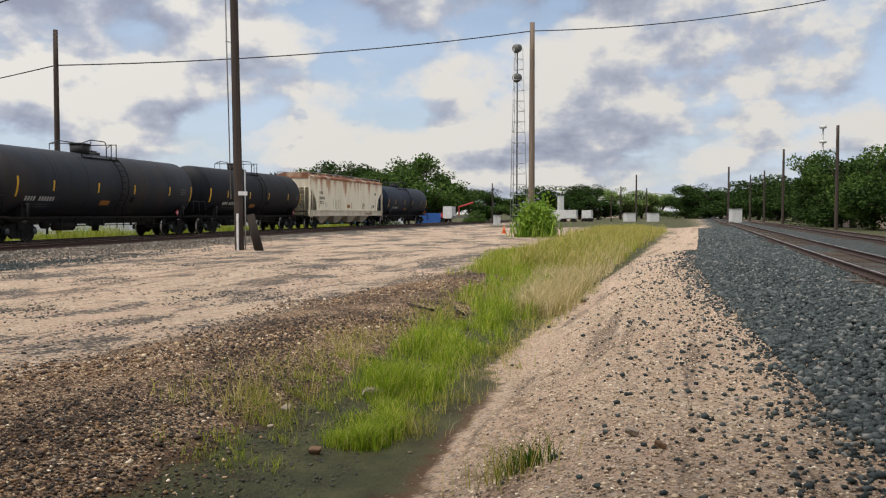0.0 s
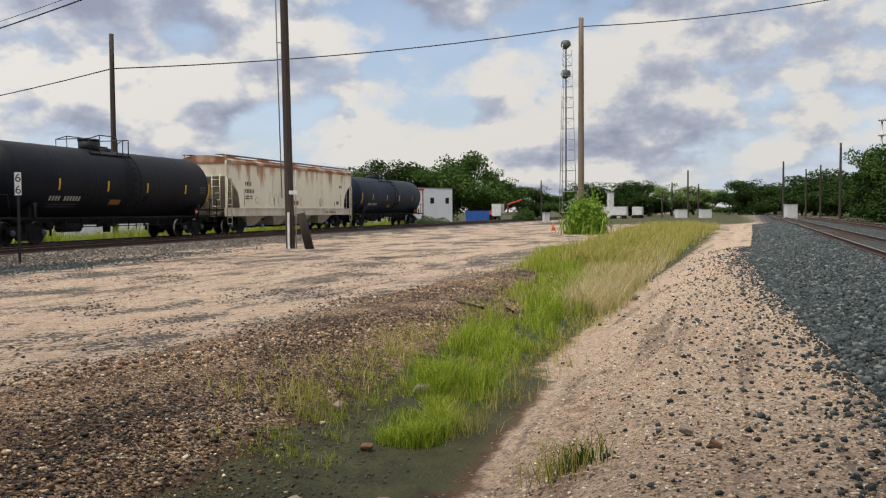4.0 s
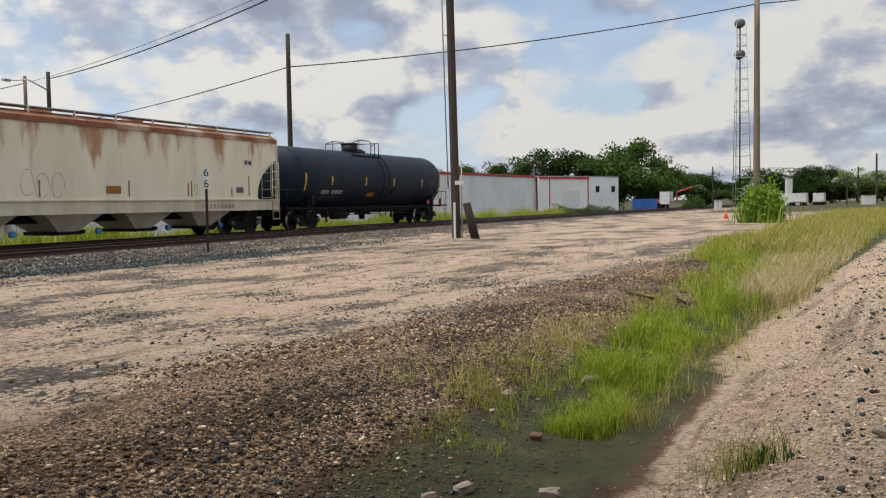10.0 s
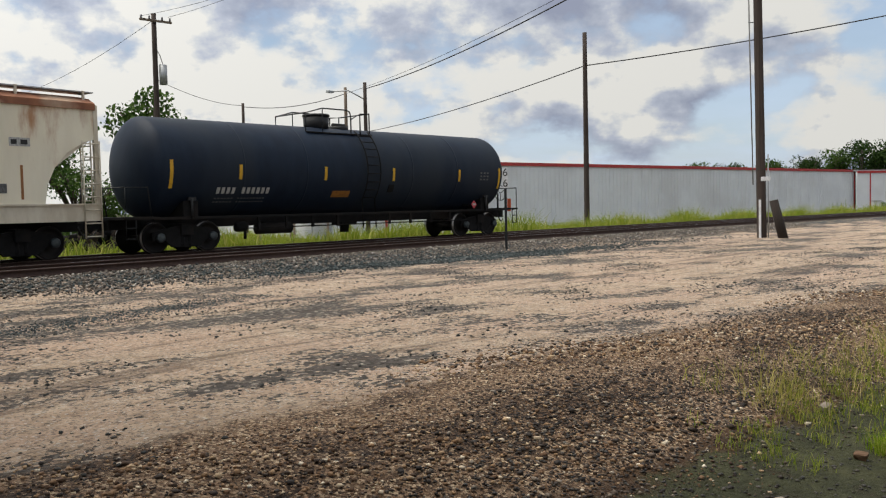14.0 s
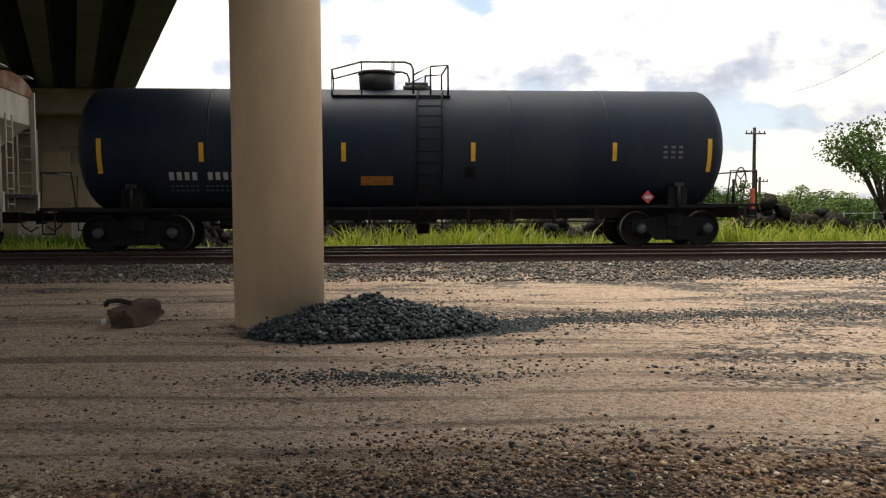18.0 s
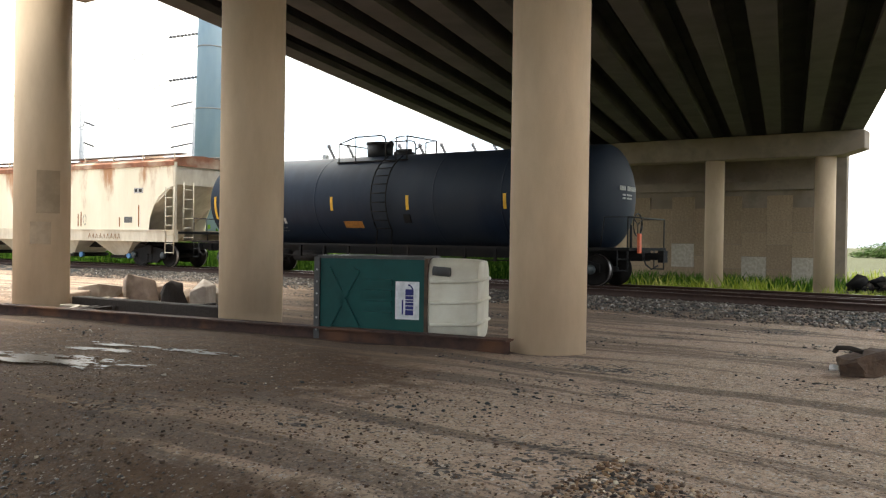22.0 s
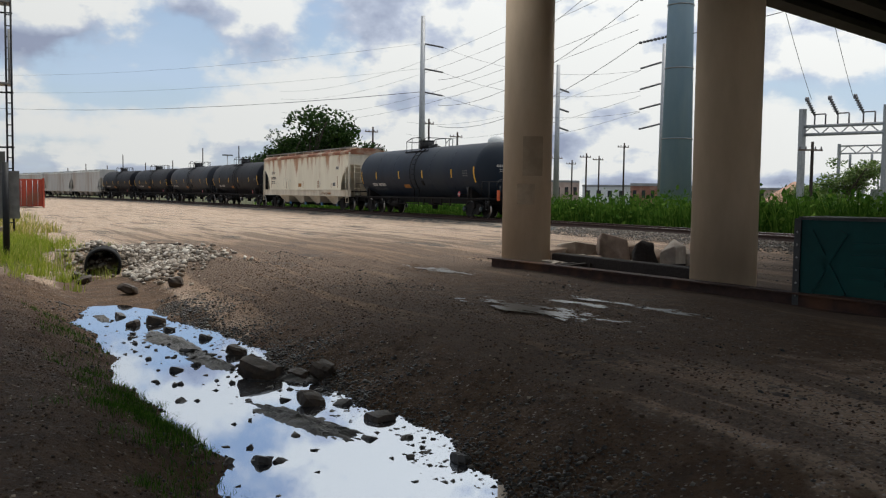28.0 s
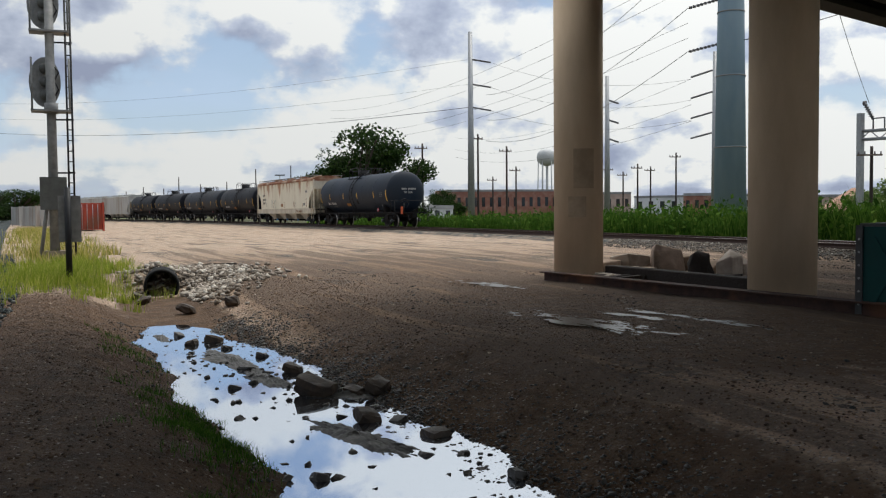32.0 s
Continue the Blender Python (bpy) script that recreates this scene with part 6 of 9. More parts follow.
lathe(bm, [(-0.1, 0.30), (0.15, 0.26), (0.4, 0.25), (0.58, 0.19), (0.64, 0.05)], 10, "Z")
for v in bm.verts:
    v.co += noise.noise_vector(v.co * 4.5) * 0.16
ob = part("tree_stump", bm, M_stump, at=Matrix.Translation(polar(142.75, 21.0)))
tagged(ob, "dark charred stump among the rubble", "stump")
rng_b = random.Random(5)
for k in range(14):
    bm = bmesh.new()
    L = rng_b.uniform(0.4, 1.3)
    box(bm, -L / 2, L / 2, -0.06, 0.06, -0.04, 0.05)
    bevel(bm, 0.012)
    p = polar(rng_b.uniform(138.8, 149.0), rng_b.uniform(20.2, 21.9))
    ob = part("scrap_board", bm, M_stump if k % 3 else M_rubble, at=pose(p.x, p.y, p.z + 0.05, rng_b.uniform(-4, 4), rng_b.uniform(-6, 6), rng_b.uniform(0, 180)))
    tagged(ob, "short piece of dark scrap timber on the dirt", "scrap", "scrap timber")

# the bundle by the pillar
bm = bmesh.new()
rock(bm, None, 0.66, 0.42, 0.30, 41, 4)
p = polar(100.6, 12.75)
b = part("mud_caked_sack", bm, M_bale, at=Matrix.Translation((p.x, p.y, p.z)))
tagged(b, "mud-caked brown sack lying on the dirt", "sack")
bm = bmesh.new()
tube(bm, [(-0.36, -0.1, 0.30), (-0.30, -0.22, 0.36), (-0.15, -0.25, 0.37), (0.0, -0.24, 0.33)], 0.035, 6)
part("strap", bm, M_stump, b)
bm = bmesh.new()
rock(bm, None, 0.09, 0.08, 0.07, 43, 1)
part("white_rag", bm, M_sticker, b, at=pose(-0.36, -0.16, 0.05))


def culvert():
    bm = bmesh.new()
    prof = []
    for i in range(31):
        x = -i * 0.1
        r = 0.43 + (0.018 if i % 2 else 0.0)
        prof.append((x, r))
    prof += [(x, r - 0.05) for x, r in reversed(prof)]
    lathe(bm, prof, 28, "X", cap=False)
    bmesh.ops.bridge_loops(bm, edges=[e for e in bm.edges if e.is_boundary])
    bmesh.ops.recalc_face_normals(bm, faces=bm.faces)
    p = polar(176.5, 24.0)
    ob = part("culvert_pipe", bm, M_pipe, at=pose(p.x, p.y, -0.25, 0, 0, -4))
    tagged(ob, "black corrugated culvert pipe that opens into the ditch", "pipe")


culvert()


# water in the ditch and on the road
def puddle(name, label, cx, cy, rx, ry, turn, z, seed):
    """A shallow pool with a ragged rim and islands: small tiles wherever the hollow lies low enough."""
    verts, faces, index = [], [], {}
    q = 0.025

    def corner(i, j):
        if (i, j) not in index:
            index[(i, j)] = len(verts)
            verts.append((i * q, j * q, 0.0))
        return index[(i, j)]

    nx, ny = int(rx * 1.2 / q), int(ry * 1.5 / q)
    for i in range(-nx, nx):
        for j in range(-ny, ny):
            u, v = i * q / rx, j * q / ry
            low = 0.62 - u * u - v * v + 1.15 * noise.fractal(Vector((i * q * 1.6, j * q * 4.4, seed * 5.0)), 0.55, 2.1, 6)
            if low > 0.34:
                faces.append((corner(i, j), corner(i + 1, j), corner(i + 1, j + 1), corner(i, j + 1)))
    ob = part(name, raw(name, verts, faces, M_puddle), None, at=pose(cx, cy, z, 0, 0, turn))
    tagged(ob, label, "puddle", kind="structure")


def ditch_water():
    xs = np.linspace(-18.2, -3.6, 60)
    bm = bmesh.new()
    rows = []
    for x in xs:
        y = float(on(DITCH, x))
        rows.append([bm.verts.new((x, y + o, -0.545)) for o in (-1.6, 0.2, 2.4)])
    for a, b in zip(rows, rows[1:]):
        for k in range(2):
            bm.faces.new((a[k], b[k], b[k + 1], a[k + 1]))
    tagged(part("water", bm, M_water), "still sky-mirroring water in the ditch", "water", kind="structure")


ditch_water()
for k, (az, d, rx, ry, turn) in enumerate(((155.8, 19.5, 1.5, 0.36, 8), (149.5, 12.8, 1.9, 0.50, 11), (144.2, 14.1, 1.7, 0.20, 10), (147.0, 13.9, 0.9, 0.16, 12), (141.5, 13.3, 0.9, 0.10, 8))):
    p = polar(az, d)
    zz = max(hz(p.x + dx * rx, p.y + dy * ry) for dx in (-1, 0, 1) for dy in (-1, 0, 1))
    puddle("puddle_%d" % (k + 1), "thin puddle of rainwater on the dirt road", p.x, p.y, rx, ry, turn, zz + 0.006, k + 1)


def signal_mast():
    p = polar(182.50, 33.0)
    s = empty("railway_signal", pose(p.x, p.y, p.z, 0, 0, 2), "grey railway signal mast with two heads and a ladder", "railway signal")
    bm = bmesh.new()
    cyl(bm, (0, 0, -0.3), (0, 0, 9.6), 0.16, 0.14, 16)
    part("mast", bm, M_siggrey, s)
    bm = bmesh.new()
    box(bm, -0.35, 0.35, -0.35, 0.35, -0.2, 0.35)
    bevel(bm, 0.04)
    part("foundation", bm, M_deck, s)
    bm = bmesh.new()
    for y in (-0.34, 0.34):
        tube(bm, [(0, y * 1.3, 0.2), (0, y * 0.45, 2.3)], 0.07, 6)
    part("mast_brace", bm, M_siggrey, s)
    bm = bmesh.new()
    box(bm, -0.3, 0.3, -0.42, 0.42, 1.75, 2.85)
    bevel(bm, 0.03)
    b = part("junction_box", bm, M_boxdark, s, "dark grey junction box")
    bm = bmesh.new()
    cyl(bm, (0, 0, 5.0), (0, 0, 5.35), 0.22, 0.22, 16)
    part("mast_collar", bm, M_siggrey, s)
    for z in (6.1, 8.75):
        bm = bmesh.new()
        # the backboard: a tall oval plate seen from behind
        o = [(0.50 * math.cos(a), 0.85 * math.sin(a)) for a in np.linspace(0, 2 * math.pi, 29)[:-1]]
        prism(bm, [(c - 0.18, z + q) for c, q in o], -0.42, -0.37, plane="YZ")
        h = part("signal_head", bm, M_siggrey, s)
        bm = bmesh.new()
        for q in (-0.45, 0.0, 0.45):
            lathe(bm, [(-0.37, 0.17), (-0.15, 0.17), (-0.12, 0.12), (-0.05, 0.05)], 14, "X", pose(0, -0.18, z + q))
        part("lamp_housing", bm, M_boxdark, h)
        bm = bmesh.new()
        for y in (-0.58, 0.58):
            tube(bm, [(0.2, y, z - 1.0), (0.2, y, z + 0.75)], 0.035, 5)
        box(bm, -0.3, 0.45, -0.62, 0.62, z - 1.06, z - 1.0)
        part("head_platform", bm, M_siggrey, h)
        bm = bmesh.new()
        tube(bm, [(-0.02, 0.1, z - 0.55), (0.08, 0.25, z - 0.3), (0.0, 0.12, z), (0.08, 0.26, z + 0.3), (0, 0.1, z + 0.5)], 0.03, 5)
        part("cable", bm, M_cable, h)
    bm = bmesh.new()
    for y in (0.49, 0.65):
        tube(bm, [(0.1, y, 0.2), (0.1, y, 9.0)], 0.035, 5)
    for z in np.arange(0.5, 9.0, 0.36):
        tube(bm, [(0.1, 0.49, z), (0.1, 0.65, z)], 0.02, 5)
    for z in (3.0, 4.8, 7.4):
        tube(bm, [(0.1, 0.7, z), (0.0, 0.1, z)], 0.03, 5)
    part("ladder", bm, M_darksteel, s, "dark narrow ladder")
    # the control cabinet on a post in front of it
    p = polar(181.7, 23.8)
    c = empty("control_cabinet", pose(p.x, p.y, p.z, 0, 0, 2), "grey control cabinet on a steel post in the grass", "cabinet")
    bm = bmesh.new()
    cyl(bm, (0, 0, -0.2), (0, 0, 2.35), 0.075, seg=12)
    part("post", bm, M_darksteel, c)
    bm = bmesh.new()
    box(bm, -0.26, -0.08, -0.22, 0.30, 1.0, 2.15)
    bevel(bm, 0.02)
    part("cabinet_box", bm, M_siggrey, c)


signal_mast()


def wooden_pole(name, base, top, r0, r1, mat, label, lean=(0, 0)):
    e = empty(name, Matrix.Translation(base), label, "utility pole", "utility poles")
    bm = bmesh.new()
    hgt = top - base.z
    n = 7
    pts = [(lean[0] * i / n, lean[1] * i / n, -0.5 + (hgt + 0.5) * i / n) for i in range(n + 1)]
    rings = []
    for i, q in enumerate(pts):
        r = r0 + (r1 - r0) * i / n
        rings.append([bm.verts.new((q[0] + r * math.cos(a), q[1] + r * math.sin(a), q[2])) for a in np.linspace(0, 2 * math.pi, 13)[:-1]])
    for a, b in zip(rings, rings[1:]):
        for k in range(12):
            bm.faces.new((a[k], a[(k + 1) % 12], b[(k + 1) % 12], b[k])).smooth = True
    bm.faces.new(rings[-1])
    part("pole_shaft", bm, mat, e)
    return e


def pole_near_track():
    base = polar(12.95, 41.0)
    e = wooden_pole("utility_pole", base, 16.0, 0.21, 0.17, M_wood, "dark creosoted wooden pole beside the tracks", (0.12, 0.25))
    d = Vector((-base.x, -base.y, 0)).normalized()
    side = Vector((d.y, -d.x, 0))
    bm = bmesh.new()
    p = d * 0.24 + side * 0.08
    box(bm, p.x - 0.045, p.x + 0.045, p.y - 0.045, p.y + 0.045, -0.05, 1.65)
    part("marker_strip", bm, M_sticker, e, "white marker strip")
    bm = bmesh.new()
    p = d * 0.24 - side * 0.16
    m = Matrix.Translation((p.x, p.y, 2.55)) @ pose(0, 0, 0, 0, 0, math.degrees(math.atan2(side.y, side.x)))
    box(bm, -0.20, 0.20, -0.01, 0.01, -0.09, 0.09, m)
    part("name_plate", bm, M_sticker, e, "small white plate")
    bm = bmesh.new()
    tube(bm, [side * -0.26 + Vector((0, 0, 0)), side * -0.26 + Vector((0, 0, 3.6))], 0.03, 6)
    part("guard_pipe", bm, M_galv, e)
    bm = bmesh.new()
    q = side * 0.36
    tube(bm, [q + Vector((0, 0, 2.3)), q * 1.08 + Vector((0, 0.1, 9)), q * 1.15 + Vector((0.05, 0.2, 16))], 0.03, 6)
    part("riser_cable", bm, M_siggrey, e)
    for z in (9.3, 13.4):
        bm = bmesh.new()
        tube(bm, [Vector((0, 0.15, z)), q * 1.1 + Vector((0, 0.15, z + 0.02))], 0.02, 5)
        part("cable_bracket", bm, M_darksteel, e)
    # the leaning stub beside it
    b2 = polar(11.65, 40.4)
    bm = bmesh.new()
    cyl(bm, (0, 0, -0.3), Vector((side.x * 0.45, side.y * 0.45, 1.62)), 0.21, 0.18, 12)
    ob = part("leaning_stub", bm, M_stump, at=Matrix.Translation(b2))
    tagged(ob, "short leaning stub of an old wooden pole", "pole stub")
    return base


POLE_A = pole_near_track()


def mile_post():
    p = polar(28.7, 31.5)
    e = empty("mile_post", pose(p.x, p.y, p.z, 0, 0, 28.7 - 90), "white milepost sign on a thin dark post", "milepost")
    bm = bmesh.new()
    box(bm, -0.045, 0.045, -0.03, 0.03, -0.3, 2.85)
    part("post", bm, M_darksteel, e)
    bm = bmesh.new()
    box(bm, -0.10, 0.10, -0.045, -0.032, 2.15, 2.88)
    bevel(bm, 0.01)
    sign = part("sign_plate", bm, M_sticker, e)
    for z, ch in ((2.58, "6"), (2.2, "6")):
        cu = bpy.data.curves.new("digit", "FONT")
        cu.body, cu.size, cu.extrude, cu.align_x = ch, 0.38, 0.003, "CENTER"
        tmp = new("tmp", cu)
        me = bpy.data.meshes.new_from_object(tmp)
        bpy.data.objects.remove(tmp)
        me.materials.append(M_markdark)
        part("digit", me, None, sign, at=pose(0, -0.049, z, 90, 0, 0))


mile_post()


# loose stones, sticks and litter by the ditch
for k, (az, d, s, mat) in enumerate(((7.35, 6.55, 0.22, M_riprap), (4.0, 10.2, 0.36, M_riprap), (9.9, 9.2, 0.17, M_riprap), (-0.8, 13.4, 0.2, M_riprap), (12.8, 6.6, 0.2, M_riprap), (15.0, 6.4, 0.15, M_riprap), (8.1, 8.0, 0.16, M_bankstone), (-9.0, 20.5, 0.25, M_riprap), (-11.8, 7.0, 0.14, M_riprap), (-13.5, 6.6, 0.12, M_bankstone))):
    bm = bmesh.new()
    rock(bm, None, s * (1.0 if k == 1 else 0.7), s * 0.45, s * 0.34, 60 + k, 2)
    ob = part("loose_stone", bm, mat, at=Matrix.Translation(polar(az, d)))
    tagged(ob, "pale loose stone in the ditch", "stone", "loose stones")
for k, (az, d, L, turn) in enumerate(((1.5, 16.2, 1.0, 30), (3.8, 11.7, 0.8, 60), (-1.0, 16.5, 0.9, 10), (173.4, 27.5, 1.4, 100))):
    p = polar(az, d)
    bm = bmesh.new()
    tube(bm, [(-L / 2, 0, 0.03), (-0.1, 0.05, 0.06), (L / 2, -0.03, 0.05)], 0.028, 6)
    ob = part("stick", bm, M_stump, at=pose(p.x, p.y, p.z + 0.02, 0, 0, turn))
    tagged(ob, "dark dead stick lying on the ground", "stick", "dead sticks")
# rocks standing in the water
for k, (px, py, s) in enumerate(((-10.55, 2.42, 0.46), (-9.03, 2.62, 0.27), (-8.2, 3.08, 0.25), (-15.33, 1.43, 0.24), (-11.31, 1.57, 0.17), (-12.57, 1.9, 0.2), (-12.2, 2.49, 0.26), (-9.31, 2.42, 0.13), (-7.44, 2.21, 0.1), (-8.9, 2.92, 0.17), (-7.59, 2.75, 0.14), (-7.46, 3.06, 0.14), (-7.0, 3.03, 0.11), (-7.21, 1.85, 0.12), (-7.25, 1.7, 0.16), (-15.5, 1.8, 0.3), (-9.64, 1.4, 0.12), (-12.24, 2.15, 0.14), (-7.03, 2.88, 0.09), (-6.66, 3.2, 0.16), (-8.66, 2.75, 0.1), (-19.5, 1.7, 0.34), (-19.5, 2.65, 0.42), (-21.9, 0.95, 0.3), (-23.0, 0.85, 0.3), (-10.2, 3.1, 0.28), (-10.35, 2.85, 0.26), (-13.6, 2.3, 0.2), (-14.6, 1.9, 0.18), (-16.4, 1.3, 0.2))):
    bm = bmesh.new()
    rock(bm, None, s * 0.95, s * (0.6 + 0.3 * math.sin(k * 2.3) ** 2), s * 0.5, 90 + k, 2, 0.5)
    ob = part("wet_rock", bm, M_wetboulder if s > 0.22 else M_mudstone, at=pose(px, py, max(hz(px, py), -0.60), 0, 0, k * 47))
    tagged(ob, "dark wet rock standing in the ditch water", "rock", "rocks in the ditch")
# low bars of mud in the water, with ragged edges
for k, (cx, cy, rx, ry, turn) in enumerate(((-13.4, 1.80, 1.35, 0.26, 11), (-8.4, 2.35, 0.92, 0.20, 19), (-10.35, 2.85, 0.7, 0.24, 66), (-16.3, 1.0, 0.5, 0.1, 8), (-11.7, 2.05, 0.75, 0.2, 13))):
    n, m = 72, 14
    vs, fs = [], []
    for j in range(m + 1):
        r = j / m
        for i in range(n):
            a = 2 * math.pi * i / n
            e = 1 + 0.45 * noise.noise(Vector((math.cos(a) * 2.2, math.sin(a) * 2.2, k))) + 0.3 * noise.noise(Vector((math.cos(a) * 7, math.sin(a) * 7, k)))
            p = (rx * r * e * math.cos(a), ry * r * e * math.sin(a))
            vs.append((*p, 0.075 * (1 - r) ** 0.6 - 0.03 + 0.05 * noise.noise(Vector((p[0] * 6, p[1] * 6, k))) * (1 - r) + 0.03 * noise.noise(Vector((p[0] * 21, p[1] * 21, k)))))
    for j in range(m):
        for i in range(n):
            fs.append((j * n + i, (j + 1) * n + i, (j + 1) * n + (i + 1) % n, j * n + (i + 1) % n))
    ob = part("mud_bar_%d" % (k + 1), raw("mud_bar", vs, fs, M_mudbar, True), None, at=pose(cx, cy, -0.538, 0, 0, turn))
    tagged(ob, "low bar of wet mud in the ditch water", "mud", kind="structure")

# ---- trees ----
def tree_meshes(seed, leaf_mat, spread=0.75, leaves=9000, leaf=0.36, slender=False, low=False):
    """A tree ten metres tall: tapered trunk, forking limbs, clumps of leaves with gaps between."""
    rng = random.Random(seed)
    nrng = np.random.default_rng(seed)
    bm = bmesh.new()
    fork = 4.5 if slender else (1.5 if low else 3.0)
    tube(bm, [(0, 0, -0.5), (0.05, 0, 0.8), (0.1, 0.08, fork)], 0.26, 9)
    clumps = []
    for i in range(7 if slender else (22 if low else 9)):
        a = i * 2.4 + rng.uniform(-0.4, 0.4)
        reach = rng.uniform(0.35, 1.0) * 4.6 * spread
        zt = rng.uniform(4.2, 8.6) if not low else 1.0 + 7.6 * ((i * 0.618) % 1.0)
        p1 = Vector((0.1 + 0.45 * reach * math.cos(a), 0.08 + 0.45 * reach * math.sin(a), fork + (zt - fork) * 0.55))
        p2 = Vector((reach * math.cos(a), reach * math.sin(a), zt))
        tube(bm, [(0.1, 0.08, fork - 0.4), p1, p2], 0.10, 6)
        for k in range(3):
            q = p1.lerp(p2, rng.uniform(0.3, 1.0)) + Vector((rng.uniform(-1, 1), rng.uniform(-1, 1), rng.uniform(0.1, 1.1)))
            tube(bm, [p1, p1.lerp(q, 0.5) + Vector((0, 0, 0.1)), q], 0.035, 5)
            clumps.append((q, rng.uniform(0.75, 1.5) * (0.7 if slender else 1.15)))
        clumps.append((p2, rng.uniform(0.9, 1.5) * (0.7 if slender else 1)))
    clumps.append((Vector((0, 0, 9.0)), 1.1))
    trunk = mesh_of("trunk", bm, M_trunk)
    w = np.array([r ** 2 for _, r in clumps])
    pick = nrng.choice(len(clumps), leaves, p=w / w.sum())
    c = np.array([tuple(p) for p, _ in clumps])[pick]
    r = np.array([q for _, q in clumps])[pick]
    d = nrng.normal(size=(leaves, 3))
    d /= np.linalg.norm(d, axis=1)[:, None]
    pos = c + d * (r * nrng.uniform(0.35, 1.0, leaves) ** 0.6)[:, None] * np.array([1.1, 1.1, 0.8])
    crown = leaves_mesh("crown", nrng, pos, nrng.uniform(0.6, 1.3, leaves) * leaf, leaf_mat)
    return trunk, crown


def shrub_meshes(seed, leaf_mat, leaves=5000):
    """A bush ten units tall that is leafy down to the ground."""
    rng, nrng = random.Random(seed), np.random.default_rng(seed)
    bm = bmesh.new()
    clumps = []
    for i in range(26):
        a, u = i * 2.4, ((i + 0.5) / 26) ** 0.5
        zt = (9.0 - 6.5 * u * u) * rng.uniform(0.55, 1.0)
        p = Vector((3.4 * u * math.cos(a), 3.4 * u * math.sin(a), zt))
        tube(bm, [(0.2 * math.cos(a), 0.2 * math.sin(a), -0.4), (p.x * 0.6, p.y * 0.6, zt * 0.6), p], 0.08, 5)
        clumps += [(p, rng.uniform(0.9, 1.5)), (Vector((p.x * 1.05, p.y * 1.05, zt * 0.45)), rng.uniform(1.0, 1.6))]
    pick = nrng.integers(0, len(clumps), leaves)
    c, r = np.array([tuple(p) for p, _ in clumps])[pick], np.array([q for _, q in clumps])[pick]
    d = nrng.normal(size=(leaves, 3))
    d /= np.linalg.norm(d, axis=1)[:, None]
    pos = c + d * (r * nrng.uniform(0.3, 1.0, leaves) ** 0.6)[:, None]
    pos[:, 2] = np.maximum(pos[:, 2], 0.05)
    return mesh_of("trunk", bm, M_trunk), leaves_mesh("crown", nrng, pos, nrng.uniform(0.5, 1.2, leaves) * 0.42, leaf_mat)


TREES = {
    "shrub": shrub_meshes(11, M_leaf), "palebush": shrub_meshes(12, M_leaflight),
    "oak": tree_meshes(1, M_leafdark, 0.8, low=True), "oak2": tree_meshes(2, M_leafdark, 0.9, low=True), "round": tree_meshes(3, M_leaf, 0.9, low=True),
    "round2": tree_meshes(4, M_leaf, 0.8, low=True), "light": tree_meshes(5, M_leaflight, 0.9, low=True), "gum": tree_meshes(7, M_leaf, 0.85, 6500, 0.27, low=True), "thin": tree_meshes(6, M_leaf, 0.42, 1500, 0.30, True),
}


def tree(kind, az, d, h, wide, label, z=None, turn=0):
    p = polar(az, d)
    e = empty("tree", Matrix.Translation((p.x, p.y, p.z if z is None else z)) @ pose(0, 0, 0, 0, 0, turn) @ Matrix.Diagonal((wide / 8.0, wide / 8.0, h / 9.0, 1)), label, "tree", "trees")
    trunk, crown = TREES[kind]
    part("trunk", trunk, None, e)
    part("crown", crown, None, e)
    return e


for k, (kind, az, d, h, w) in enumerate((
    ("round", 1.2, 165, 12.6, 13), ("round2", 2.9, 168, 10.5, 10), ("round", -0.5, 172, 9.8, 9),
    ("oak2", 5.2, 178, 11.5, 10), ("oak", 7.4, 176, 11.8, 11), ("round2", 9.2, 180, 10.8, 10), ("oak2", 10.9, 184, 10.0, 9),
    ("round", 12.6, 190, 9.8, 9), ("oak", 14.4, 190, 9.4, 9), ("round2", 16.2, 190, 9.8, 8), ("oak", 17.0, 196, 8.5, 7))):
    tree(kind, az, d, h, w, "full dark green tree behind the white building", turn=k * 47)
for k, (kind, az, d, h, w) in enumerate((
    ("oak", -2.0, 230, 8.0, 12), ("oak2", -3.4, 240, 8.5, 13), ("oak", -6.2, 235, 8.6, 13), ("oak2", -7.6, 245, 8.4, 12), ("oak", -8.8, 240, 8.9, 12), ("oak2", -10.0, 238, 7.8, 11),
    ("light", -11.4, 300, 9.6, 15), ("light", -12.7, 310, 9.0, 14), ("light", -13.7, 320, 8.2, 12), ("round", -4.6, 236, 7.5, 10))):
    tree(kind, az, d, h, w, "distant tree beyond the rail yard", turn=k * 71)
